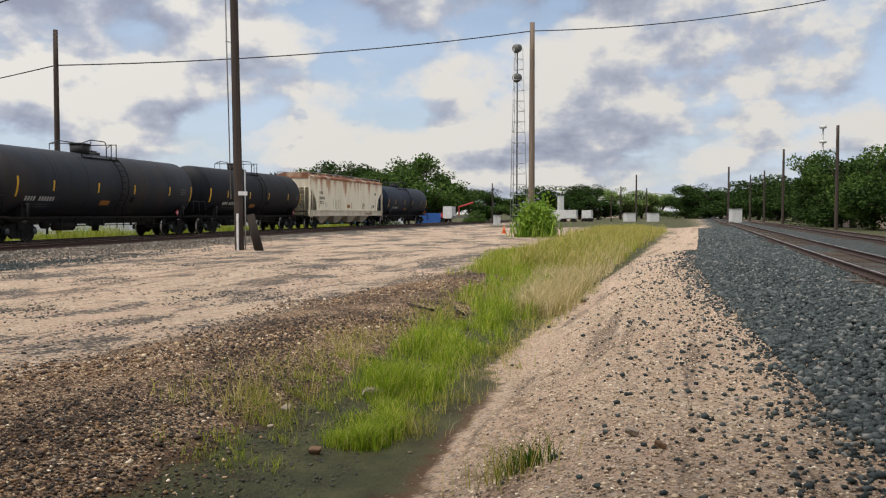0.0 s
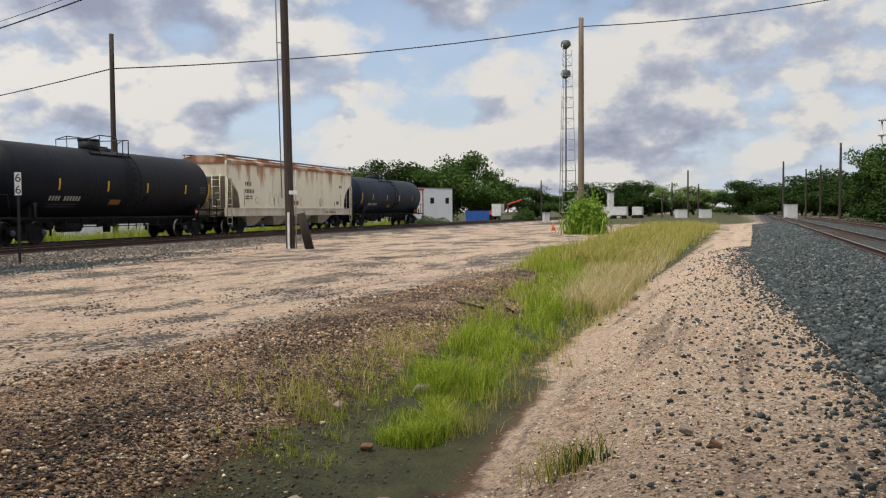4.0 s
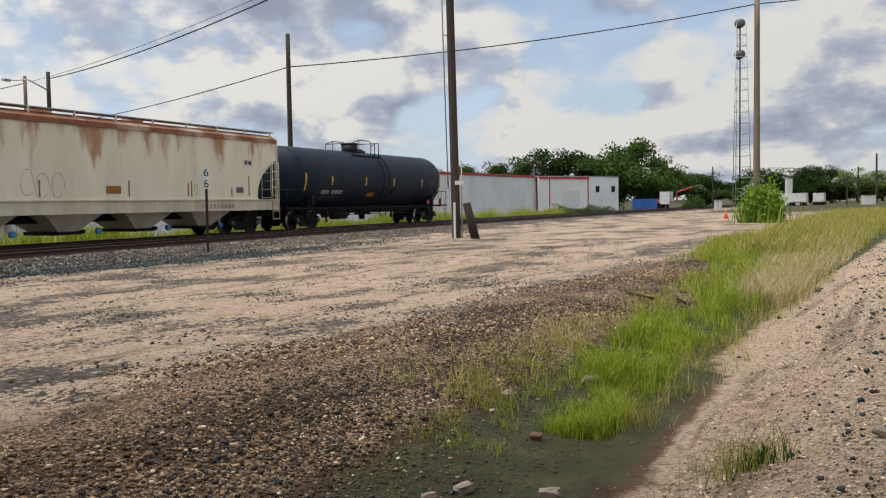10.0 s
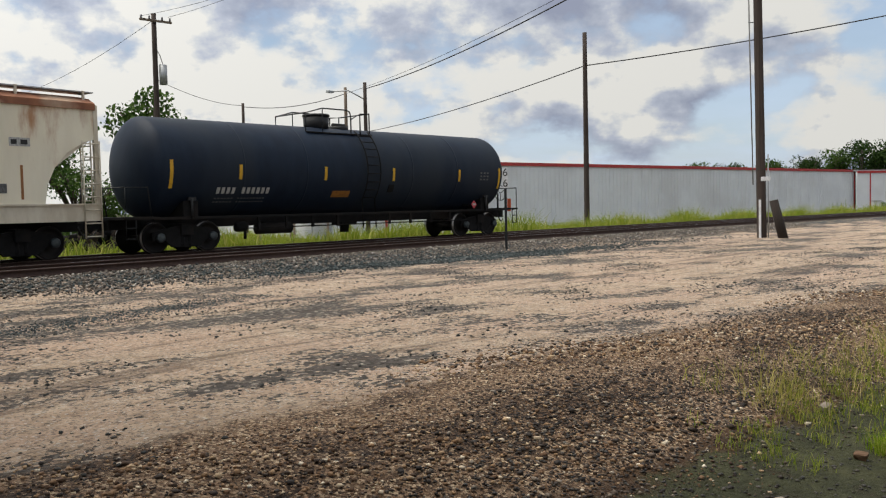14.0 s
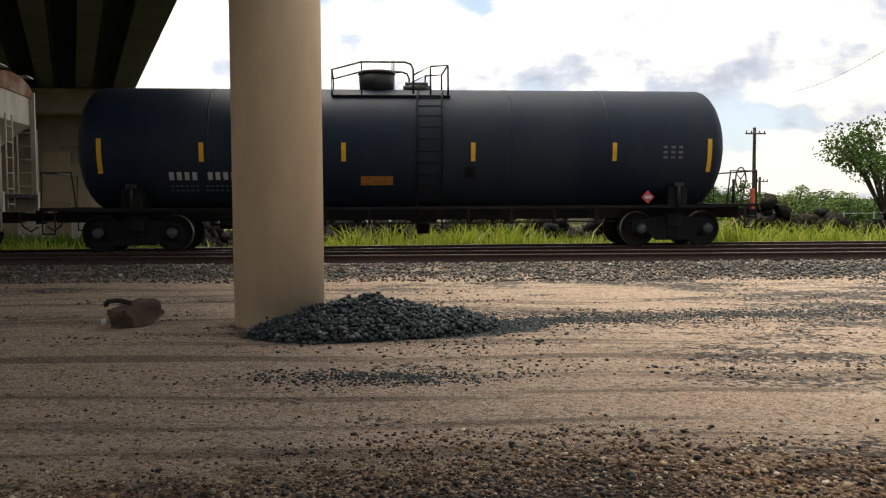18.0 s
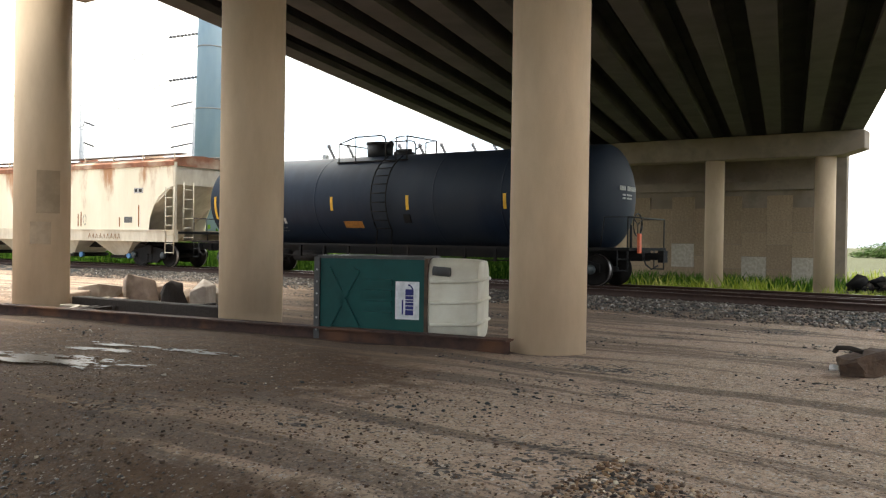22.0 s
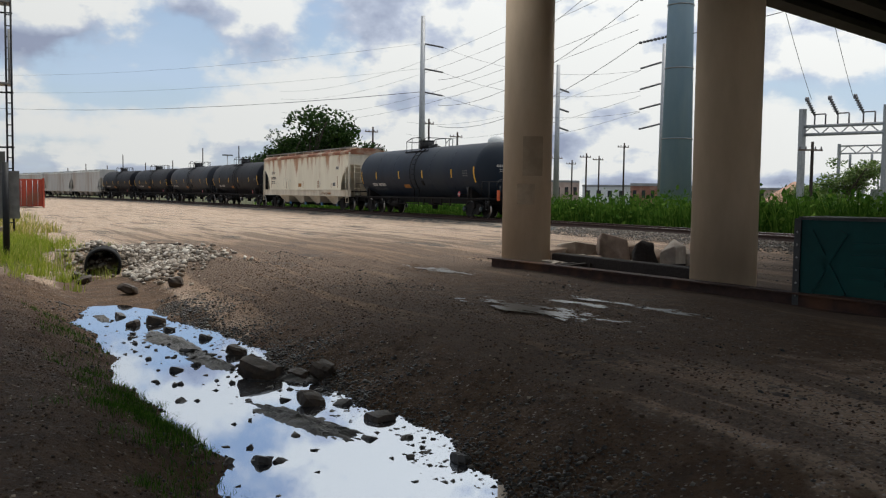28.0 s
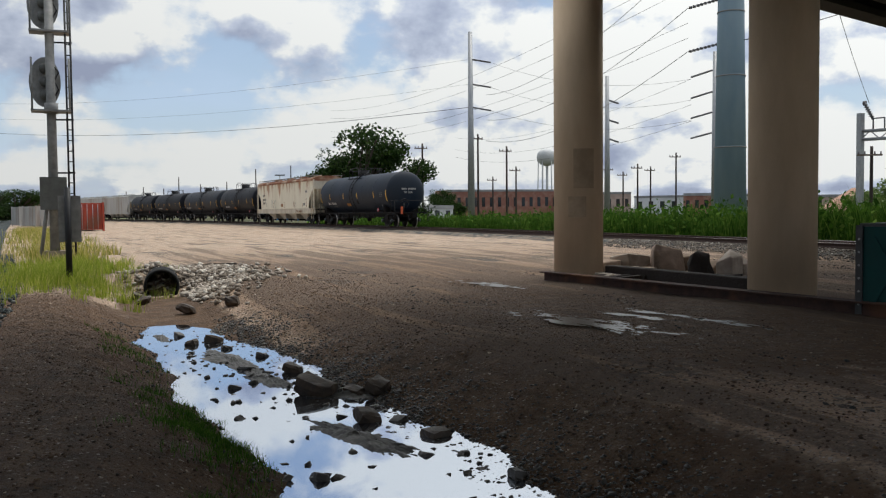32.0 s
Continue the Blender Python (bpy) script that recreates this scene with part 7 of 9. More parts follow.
for k, (kind, az, d, h, w) in enumerate((
    ("oak", -15.6, 300, 8.6, 14), ("oak2", -16.5, 285, 11.0, 15), ("oak", -17.5, 270, 12.0, 14), ("oak2", -18.6, 255, 12.2, 15), ("oak", -19.7, 235, 11.6, 14), ("oak2", -20.8, 215, 11.0, 13),
    ("oak", -21.7, 190, 10.2, 12), ("round", -23.5, 118, 9.6, 7.0), ("oak2", -23.9, 122, 8.6, 9), ("oak", -24.9, 112, 9.2, 9), ("round2", -26.0, 100, 8.8, 8), ("oak2", -27.3, 96, 9.4, 9), ("oak", -28.8, 92, 9.6, 9), ("round", -25.4, 135, 10, 10), ("oak", -30.5, 90, 9.4, 9))):
    tree(kind, az, d, h * (0.80 + 0.12 * math.sin(k * 2.1)), w * 1.05, "dense dark tree along the far side of the tracks", turn=k * 53)
for k in range(22):
    az = -15.4 - 0.72 * k
    d = np.interp(az, [-31, -23, -21, -15], [96, 124, 215, 300])
    tree("oak" if k % 2 else "oak2", az, d + 6, np.interp(az, [-31, -23, -21, -15], [4.6, 5.4, 8.0, 6.8]), np.interp(az, [-31, -23, -15], [6.5, 8, 11]), "low dark tree in the undergrowth along the tracks", turn=k * 29)
tree("thin", 50.6, 68, 10.6, 10.0, "slender tree behind the utility pole", turn=20)
tree("thin", 49.3, 74, 8.2, 6.0, "slender tree beside the road", turn=100)
tree("round2", 48.4, 90, 6.0, 6.0, "low tree near the store", turn=100)
tree("light", 46.9, 120, 6.5, 7.0, "low light green tree near the store", turn=10)
for k, (kind, az, d, h, w) in enumerate((("oak2", 78.6, 106, 11.8, 11.0), ("oak", 76.0, 106, 11.1, 8.8), ("oak2", 73.9, 108, 8.0, 8.4), ("round", 70.4, 95, 8.0, 8), ("oak", 68.0, 100, 6.5, 8), ("shrub", 65.6, 110, 5.0, 8), ("oak", 72.0, 120, 8.0, 7), ("shrub", 63.2, 105, 4.9, 6), ("palebush", 59.9, 112, 4.4, 7), ("shrub", 58.3, 118, 3.9, 9), ("shrub", 64.6, 110, 4.6, 6), ("gum", 54.9, 70, 7.8, 7.5), ("shrub", 61.2, 120, 3.6, 8), ("palebush", 56.6, 115, 3.6, 8), ("shrub", 57.2, 90, 2.6, 7))):
    tree(kind, az, d, h, w, "leafy tree in the field behind the tracks", turn=k * 39)
for k, (kind, az, d, h, w) in enumerate((("oak", 164.6, 118, 12.6, 12.5), ("oak2", 161.7, 122, 9.0, 8.5), ("oak2", 166.4, 120, 10.0, 8.5), ("oak", 163.2, 126, 11.6, 9), ("oak", 158.9, 240, 7.6, 8), ("oak2", 158.1, 245, 6.5, 7))):
    tree(kind, az, d, h, w, "dark broad oak behind the train", turn=k * 31 + 15)
for k, (kind, az, d, h, w) in enumerate((("oak2", 184.7, 170, 5.6, 8), ("oak", 186.2, 175, 5.2, 8), ("round", 183.9, 210, 5.0, 7), ("oak", 187.5, 150, 6.5, 8))):
    tree(kind, az, d, h, w, "low dark tree far along the tracks", turn=k * 61)
tree("light", 131.6, 84, 5.6, 6.5, "pale green tree in front of the substation", turn=25)
for k, az in enumerate((99.5, 97.6, 95.2, 92.0)):
    tree("shrub", az, 220 + 8 * k, 4.0, 12, "low distant tree behind the yard", turn=k * 77)

for k, (az, d, h, w) in enumerate(((6.1, 128, 2.0, 4.0), (5.2, 130, 1.5, 4.0), (4.3, 131, 2.0, 4.6), (3.4, 133, 1.7, 4.0), (-2.1, 128, 2.2, 3.4))):
    tree("shrub", az, d, h, w, "low green shrub in front of the office block", turn=k * 63)

# the bush by the mast pole
bm = bmesh.new()
cyl(bm, (0, 0, -0.2), (0, 0, 0.7), 0.05)
bush = empty("bush", Matrix.Translation(polar(-6.05, 62)), "bright green leafy bush at the foot of a pole", "bush")
part("stem", bm, M_trunk, bush)
rg = np.random.default_rng(8)
q = rg.normal(size=(5200, 3)) * np.array([0.52, 0.52, 0.62]) + np.array([0, 0, 1.1])
q[:, 2] = np.abs(q[:, 2])
part("crown", leaves_mesh("crown", rg, q, rg.uniform(0.12, 0.32, 5200), M_bush), None, bush)
q = rg.normal(size=(400, 3)) * np.array([0.9, 0.8, 0.0])
part("long_leaves", blades_mesh("long_leaves", rg, q, rg.uniform(0.7, 1.9, 400), 0.07, M_bush, 0.4), None, bush)


# ---- poles, masts and wires ----
def sag(bm, a, b, drop, r=0.02, n=14, z_off=0.0):
    a, b = Vector(a), Vector(b)
    tube(bm, [a.lerp(b, i / n) - Vector((0, 0, drop * 4 * (i / n) * (1 - i / n))) for i in range(n + 1)], r, 4)


def wire(a, b, drop, r=0.02, label="thin black overhead cable between poles"):
    bm = bmesh.new()
    sag(bm, a, b, drop, r)
    tagged(part("overhead_cable", bm, M_cable), label, "cable", "overhead cables")


def plain_pole(az, d, top, r, label, arms=(), mat=None, name="utility_pole"):
    base = polar(az, d)
    e = wooden_pole(name, base, top, r, r * 0.72, mat or M_wood, label)
    t = math.degrees(math.atan2(base.y, base.x)) - 90
    for z, half in arms:
        bm = bmesh.new()
        box(bm, -half, half, -0.07, 0.07, -0.07, 0.07)
        a = part("crossarm", bm, M_woodgrey, e, at=pose(0, -0.2, z - base.z, 0, 0, t + 25))
        for q in (-half * 0.9, -half * 0.4, half * 0.4, half * 0.9):
            bm = bmesh.new()
            lathe(bm, [(0.07, 0.05), (0.14, 0.08), (0.2, 0.05), (0.26, 0.07), (0.3, 0.03)], 8, "Z", pose(q, 0, 0))
            part("insulator", bm, M_insul, a)
    return base, e


W, _ = plain_pole(23.5, 58, 12.6, 0.19, "dark wooden pole behind the tracks")
MP, _ = plain_pole(-5.72, 64, 15.3, 0.24, "tall grey wooden pole beside a bush", mat=M_woodgrey)
PL, pl_e = plain_pole(38.85, 72, 11.4, 0.17, "grey wooden pole near the warehouse", mat=M_woodgrey)
PR, pr_e = plain_pole(37.6, 70, 11.5, 0.19, "dark wooden pole with a street light near the warehouse")
bm = bmesh.new()
tube(bm, [(0, 0, 10.9), (-0.9, 0.9, 11.6), (-1.9, 1.8, 11.5)], 0.05, 6)
part("lamp_arm", bm, M_galv, pr_e)
bm = bmesh.new()
box(bm, -2.4, -1.8, 1.65, 1.95, 11.4, 11.55)
part("lamp_head", bm, M_galv, pr_e)
XP, xp_e = plain_pole(50.45, 62, 14.8, 0.22, "wooden utility pole with a crossarm and a transformer", ((14.3, 1.1),))
bm = bmesh.new()
cyl(bm, (0.38, -0.3, 10.9), (0.38, -0.3, 12.2), 0.26, seg=14)
part("transformer", bm, M_galv, xp_e)
bm = bmesh.new()
tube(bm, [(0.38, -0.3, 12.2), (0.25, -0.2, 12.8), (0.05, -0.1, 13.2)], 0.03, 5)
part("fuse_holder", bm, M_insul, xp_e)
DP, _ = plain_pole(45.3, 80, 11.1, 0.17, "plain wooden pole by the store")
P2, _ = plain_pole(84.75, 112, 19.3, 0.32, "tall steel pole beyond the field", mat=M_galv, arms=((17.8, 0.9),))
for k, (az, d, top) in enumerate(((79.6, 180, 12), (73.8, 120, 12.5), (70.9, 135, 12), (69.8, 150, 12), (77.0, 170, 11), (75.2, 165, 12), (90.5, 220, 11), (95.8, 230, 10), (98.9, 210, 11), (97.8, 140, 9), (62.2, 90, 8.5), (61.85, 120, 4.5), (66.3, 110, 4.0))):
    plain_pole(az, d, top, 0.2, "far utility pole behind the tracks", ((top - 0.6, 1.0),))
for k, (az, d, top, r) in enumerate(((-24.02, 95, 10.3, 0.2), (-21.07, 130, 10.5, 0.2), (-17.93, 175, 10.5, 0.22), (-12.36, 210, 10.7, 0.24), (-11.4, 240, 8.9, 0.24), (-13.0, 260, 9.0, 0.25), (-20.0, 160, 9.0, 0.18), (-3.2, 170, 7.5, 0.16), (-10.8, 190, 6.0, 0.15), (-19.2, 180, 9.2, 0.18))):
    plain_pole(az, d, top, r, "wooden pole along the railway")
# the cables that cross the picture
zw, zm = 10.5, 15.0
wire((W.x, W.y, zw), (MP.x, MP.y, zm - 0.3), 0.45, 0.035)
wire((MP.x, MP.y, zm - 0.3), polar(-28, 75, 19.0), 0.8, 0.035)
wire((W.x, W.y, zw), polar(41, 130, 12.0), 1.0, 0.035)
wire((PR.x, PR.y, 11.0), polar(19.0, 34, 10.9), 0.5, 0.035)
wire((PL.x, PL.y, 10.9), polar(18.0, 34, 11.4), 0.5, 0.015)
wire((PL.x, PL.y, 10.9), (DP.x, DP.y, 10.8), 0.5, 0.03)
wire((DP.x, DP.y, 10.9), (XP.x, XP.y, 10.5), 0.4, 0.02)
wire((XP.x + 0.7, XP.y - 0.6, 14.6), polar(33, 40, 15.5), 0.6, 0.014)
wire((XP.x - 0.7, XP.y + 0.6, 14.6), polar(33.5, 42, 15.3), 0.6, 0.014)
wire((XP.x, XP.y, 14.4), polar(60, 110, 14.0), 1.0, 0.02)
wire((PL.x, PL.y, 8.0), polar(52, 110, 5.0), 0.8, 0.03)


def radio_tower():
    p = polar(-4.78, 122)
    e = empty("lattice_tower", Matrix.Translation(p), "slim lattice radio tower with two drum antennas", "tower")
    H, w0, w1 = 24.2, 1.5, 0.75
    legs = [(math.cos(a), math.sin(a)) for a in (0.3, 2.4, 4.5)]
    for c, s in legs:
        bm = bmesh.new()
        tube(bm, [(c * w0, s * w0, -0.3), (c * w1, s * w1, H)], 0.05, 5)
        part("tower_leg", bm, M_galv, e)
    bm = bmesh.new()
    for i in range(17):
        z = i * H / 17
        f0, f1 = w0 + (w1 - w0) * z / H, w0 + (w1 - w0) * (z + H / 17) / H
        for k in range(3):
            a, b = legs[k], legs[(k + 1) % 3]
            tube(bm, [(a[0] * f0, a[1] * f0, z), (b[0] * f0, b[1] * f0, z)], 0.03, 4)
            if i % 2:
                tube(bm, [(a[0] * f0, a[1] * f0, z), (b[0] * f1, b[1] * f1, z + H / 17)], 0.02, 4)
    tagged(part("tower_bracing", bm, M_galv, e), kind="stuff")
    bm = bmesh.new()
    tube(bm, [(0, 0, 0), (0, 0, H)], 0.10, 6)
    part("waveguide", bm, M_darksteel, e)
    for z, y in ((H + 0.1, -0.15), (H - 3.9, -0.15)):
        bm = bmesh.new()
        lathe(bm, [(-0.25, 0.1), (-0.2, 0.5), (0.35, 0.62), (0.6, 0.62), (0.7, 0.3)], 18, "Y", pose(0.1, y, z, 0, 0, -60))
        part("drum_antenna", bm, M_boxdark, e, "grey drum antenna")


radio_tower()


def light_mast(az, d, top):
    p = polar(az, d)
    e = empty("light_mast", Matrix.Translation(p), "slender steel mast with white lamps above the trees", "mast")
    bm = bmesh.new()
    cyl(bm, (0, 0, -0.5), (0, 0, top), 0.28, 0.18, 8)
    part("mast_shaft", bm, M_galv, e)
    for z in (top, top - 3.2):
        bm = bmesh.new()
        lathe(bm, [(-0.35, 0.2), (-0.25, 0.75), (0.25, 0.75), (0.35, 0.2)], 14, "Z", pose(0, 0, z))
        part("lamp_ring", bm, M_whitebox, e)


light_mast(-23.25, 210, 20.5)


# ---- buildings north-east ----
def wall_quad(bm, a, b, z0, z1, thick=0.3, mi=0):
    a, b = Vector((a[0], a[1], 0)), Vector((b[0], b[1], 0))
    n = Vector((-(b - a).y, (b - a).x, 0)).normalized() * thick
    for_v = [a, b, b + n, a + n]
    lo = [bm.verts.new((v.x, v.y, z0)) for v in for_v]
    hi = [bm.verts.new((v.x, v.y, z1)) for v in for_v]
    for k in range(4):
        bm.faces.new((lo[k], lo[(k + 1) % 4], hi[(k + 1) % 4], hi[k])).material_index = mi
    bm.faces.new(lo[::-1])
    bm.faces.new(hi)
    bmesh.ops.recalc_face_normals(bm, faces=bm.faces)


def strip_on(bm, a, b, f0, f1, z0, z1, out=0.05, thick=0.05):
    """A flat band on the wall from a to b, between fractions f0 and f1."""
    a, b = Vector((a[0], a[1], 0)), Vector((b[0], b[1], 0))
    n = Vector(((b - a).y, -(b - a).x, 0)).normalized()
    if n.dot(-a) < 0:
        n = -n
    p, q = a.lerp(b, f0) + n * out, a.lerp(b, f1) + n * out
    m = n * -thick
    vs = [bm.verts.new((v.x, v.y, z)) for z in (z0, z1) for v in (p, q, q + m, p + m)]
    for f in ((0, 1, 5, 4), (1, 2, 6, 5), (2, 3, 7, 6), (3, 0, 4, 7), (4, 5, 6, 7), (3, 2, 1, 0)):
        bm.faces.new([vs[i] for i in f])
    bmesh.ops.recalc_face_normals(bm, faces=bm.faces)


def warehouse():
    L0, R0 = polar(40.1, 71, 0), polar(7.75, 140, 0)
    e = empty("warehouse", Matrix(), "long white metal warehouse with red trim", "building")
    back = Vector((R0 - L0).to_2d().normalized().to_3d())
    nrm = Vector((-back.y, back.x, 0)) * 24
    top = 5.55
    for a, b in ((L0, R0), (L0 + nrm, L0), (R0, R0 + nrm), (R0 + nrm, L0 + nrm)):
        bm = bmesh.new()
        wall_quad(bm, a, b, -0.9, top, 0.3)
        part("wall", bm, M_white, e)
    bm = bmesh.new()
    prism(bm, [(v.x, v.y) for v in (L0, R0, R0 + nrm, L0 + nrm)], top - 0.1, top + 0.05, plane="XY")
    part("roof", bm, M_roofgrey, e)
    # ribs of the siding
    for a, b, n in ((L0, R0, 150),):
        bm = bmesh.new()
        for i in range(n):
            strip_on(bm, a, b, (i + 0.35) / n, (i + 0.5) / n, -0.85, top - 0.25, 0.045, 0.05)
        tagged(part("siding_ribs", bm, M_white, e), kind="stuff")
    bm = bmesh.new()
    strip_on(bm, L0, R0, 0.0, 1.0, top - 0.2, top + 0.12, 0.12, 0.12)
    part("eave_trim", bm, M_red, e, "red eave trim")
    bm = bmesh.new()
    strip_on(bm, L0 + nrm, L0, 0.0, 1.0, top - 0.2, top + 0.12, 0.12, 0.12)
    part("eave_trim", bm, M_red, e, "red eave trim")
    for f in (0.062, 0.9985):
        bm = bmesh.new()
        strip_on(bm, L0, R0, f, f + 0.0022, -0.85, top - 0.2, 0.1, 0.1)
        part("downpipe", bm, M_red, e, "red corner trim")
    # the firm's sign: coloured shapes only
    sg = None
    for k, (f0, z0, z1, mat) in enumerate(((0.081, 3.2, 4.75, M_red), (0.093, 3.2, 4.75, M_red), (0.105, 3.2, 4.75, M_red), (0.081, 3.2, 3.75, M_blue), (0.093, 3.2, 3.75, M_blue), (0.105, 3.2, 3.75, M_blue))):
        bm = bmesh.new()
        strip_on(bm, L0, R0, f0, f0 + 0.0105, z0, z1, 0.10 + 0.01 * (k // 3), 0.03)
        part("sign_shape", bm, mat, e)
    bm = bmesh.new()
    strip_on(bm, L0, R0, 0.081, 0.114, 2.35, 2.95, 0.10, 0.03)
    board = part("sign_board", bm, M_sticker, e)
    bm = bmesh.new()
    for f in np.arange(0.083, 0.112, 0.0035):
        strip_on(bm, L0, R0, f, f + 0.0022, 2.5, 2.8, 0.115, 0.012)
    part("lettering", bm, M_navy, board)
    # the office block at its far end
    a, b = polar(7.6, 139, 0), polar(4.4, 146, 0)
    c = polar(2.55, 152, 0)
    o = empty("office_building", Matrix(), "low white office block with a roller door", "building")
    for p, q in ((a, b), (b, c)):
        bm = bmesh.new()
        wall_quad(bm, p, q, -0.9, 5.5, 0.3)
        part("wall", bm, M_white, o)
    bm = bmesh.new()
    prism(bm, [(v.x, v.y) for v in (a, b, c, c + nrm, a + nrm)], 5.4, 5.62, plane="XY")
    part("roof", bm, M_roofgrey, o)
    bm = bmesh.new()
    strip_on(bm, a, b, 0.0, 1.0, 5.15, 5.45, 0.12, 0.12)
    part("eave_trim", bm, M_red, o, "red eave trim")
    for f in (0.2, 0.97):
        bm = bmesh.new()
        strip_on(bm, a, b, f, f + 0.012, -0.8, 5.15, 0.12, 0.12)
        part("downpipe", bm, M_red, o, "red corner trim")
    bm = bmesh.new()
    strip_on(bm, a, b, 0.45, 0.8, -0.6, 3.3, 0.06, 0.05)
    part("roller_door", bm, M_sticker, o, "white roller door")
    for f in (0.22, 0.75):
        bm = bmesh.new()
        strip_on(bm, b, c, f, f + 0.12, 3.0, 4.0, 0.06, 0.05)
        part("window", bm, M_glass, o)


warehouse()


def store_and_canopy():
    e = empty("canopy", Matrix(), "open canopy with a dark roof on thin posts", "canopy")
    a, b = polar(45.0, 66, 0), polar(39.6, 66, 0)
    n = Vector((a.x, a.y, 0)).normalized() * 8
    ridge0, ridge1 = a.lerp(b, 0.2) + n * 0.5, a.lerp(b, 0.95) + n * 0.5
    bm = bmesh.new()
    v = [bm.verts.new(p) for p in ((a.x, a.y, 3.6), (b.x, b.y, 3.9), (b.x + n.x, b.y + n.y, 3.9), (a.x + n.x, a.y + n.y, 3.6), (ridge0.x, ridge0.y, 5.0), (ridge1.x, ridge1.y, 5.1))]
    for f in ((0, 1, 5, 4), (1, 2, 5), (2, 3, 4, 5), (3, 0, 4), (3, 2, 1, 0)):
        bm.faces.new([v[i] for i in f])
    part("canopy_roof", bm, M_pipe, e)
    for f in (0.1, 0.5, 0.9):
        for m in (0.1, 0.9):
            q = a.lerp(b, f) + n * m
            bm = bmesh.new()
            cyl(bm, (q.x, q.y, -1.0), (q.x, q.y, 4.0), 0.09, seg=8)
            part("canopy_post", bm, M_stucco, e)
    s = empty("store", Matrix(), "white and red store beyond the canopy", "building")
    for az0, az1, d, z1, mat in ((46.5, 39.2, 92, 4.2, M_white), (43.4, 40.6, 90.5, 3.0, M_red), (47.6, 46.0, 96, 3.4, M_white)):
        p, q = polar(az0, d, 0), polar(az1, d, 0)
        bm = bmesh.new()
        wall_quad(bm, p, q, -0.9, z1, 3.0)
        part("wall", bm, mat, s)
    p, q = polar(46.5, 92, 0), polar(39.2, 92, 0)
    for k in range(5):
        bm = bmesh.new()
        strip_on(bm, p, q, 0.1 + 0.17 * k, 0.2 + 0.17 * k, 0.2, 1.9, 0.08, 0.05)
        part("window", bm, M_glass, s)
    bm = bmesh.new()
    strip_on(bm, p, q, 0, 1, 2.5, 2.9, 0.1, 0.08)
    part("fascia", bm, M_blue, s, "blue fascia band")
    # mesh fence posts along the field
    f = empty("fence", Matrix(), "wire fence on thin posts along the field", "fence")
    for k in range(16):
        p = polar(62 - 1.6 * k, 50 + 1.1 * k)
        bm = bmesh.new()
        cyl(bm, (p.x, p.y, p.z - 0.2), (p.x, p.y, p.z + 1.7), 0.035, seg=6)
        part("fence_post", bm, M_galv, f)
        if k:
            bm = bmesh.new()
            for z in (0.9, 1.6):
                tube(bm, [(prev.x, prev.y, prev.z + z), (p.x, p.y, p.z + z)], 0.012, 4)
            part("fence_wire", bm, M_galv, f)
        prev = p


store_and_canopy()


def dumpster(az, d):
    p = polar(az, d)
    e = empty("dumpster", pose(p.x, p.y, p.z, 0, 0, 95), "blue steel dumpster near the tracks", "dumpster")
    bm = bmesh.new()
    prism(bm, [(-1.6, 0.1), (1.6, 0.1), (1.75, 2.0), (-1.75, 2.0)], -0.9, 0.9)
    part("bin", bm, M_blue, e)
    bm = bmesh.new()
    for q in (-1.2, -0.4, 0.4, 1.2):
        box(bm, q - 0.06, q + 0.06, -0.98, 0.98, 0.12, 1.95)
    part("stiffener", bm, M_blue, e)


dumpster(0.95, 128)


def parked_truck(az, d):
    """A small work truck beyond the yard: cab, engine hood, flat bed with a crane arm, wheels."""
    p = polar(az, d)
    e = empty("work_truck", pose(p.x, p.y, p.z, 0, 0, az + 75), "small red and white work truck parked near the dumpster", "truck")
    bm = bmesh.new()
    box(bm, 0.6, 2.0, -1.0, 1.0, 0.7, 2.5)
    bevel(bm, 0.12, 2)
    cab = part("cab", bm, M_whitebox, e)
    bm = bmesh.new()
    box(bm, 1.985, 2.02, -0.85, 0.85, 1.6, 2.3)
    part("windscreen", bm, M_glass, cab)
    bm = bmesh.new()
    box(bm, 2.02, 3.0, -0.9, 0.9, 0.6, 1.5)
    bevel(bm, 0.12, 2)
    part("hood", bm, M_red, e, "red hood")
    bm = bmesh.new()
    box(bm, -3.0, 0.55, -1.05, 1.05, 0.8, 1.05)
    part("flat_bed", bm, M_boxdark, e)
    bm = bmesh.new()
    tube(bm, [(-0.2, 0, 1.05), (-0.2, 0, 2.4), (-2.4, 0, 3.1)], 0.12, 6)
    part("crane_arm", bm, M_red, e, "red crane arm")
    for x in (-2.2, 2.2):
        for y in (-0.95, 0.95):
            bm = bmesh.new()
            cyl(bm, (x, y - 0.14, 0.45), (x, y + 0.14, 0.45), 0.45, seg=16)
            part("wheel", bm, M_under, e)


parked_truck(-0.95, 132)


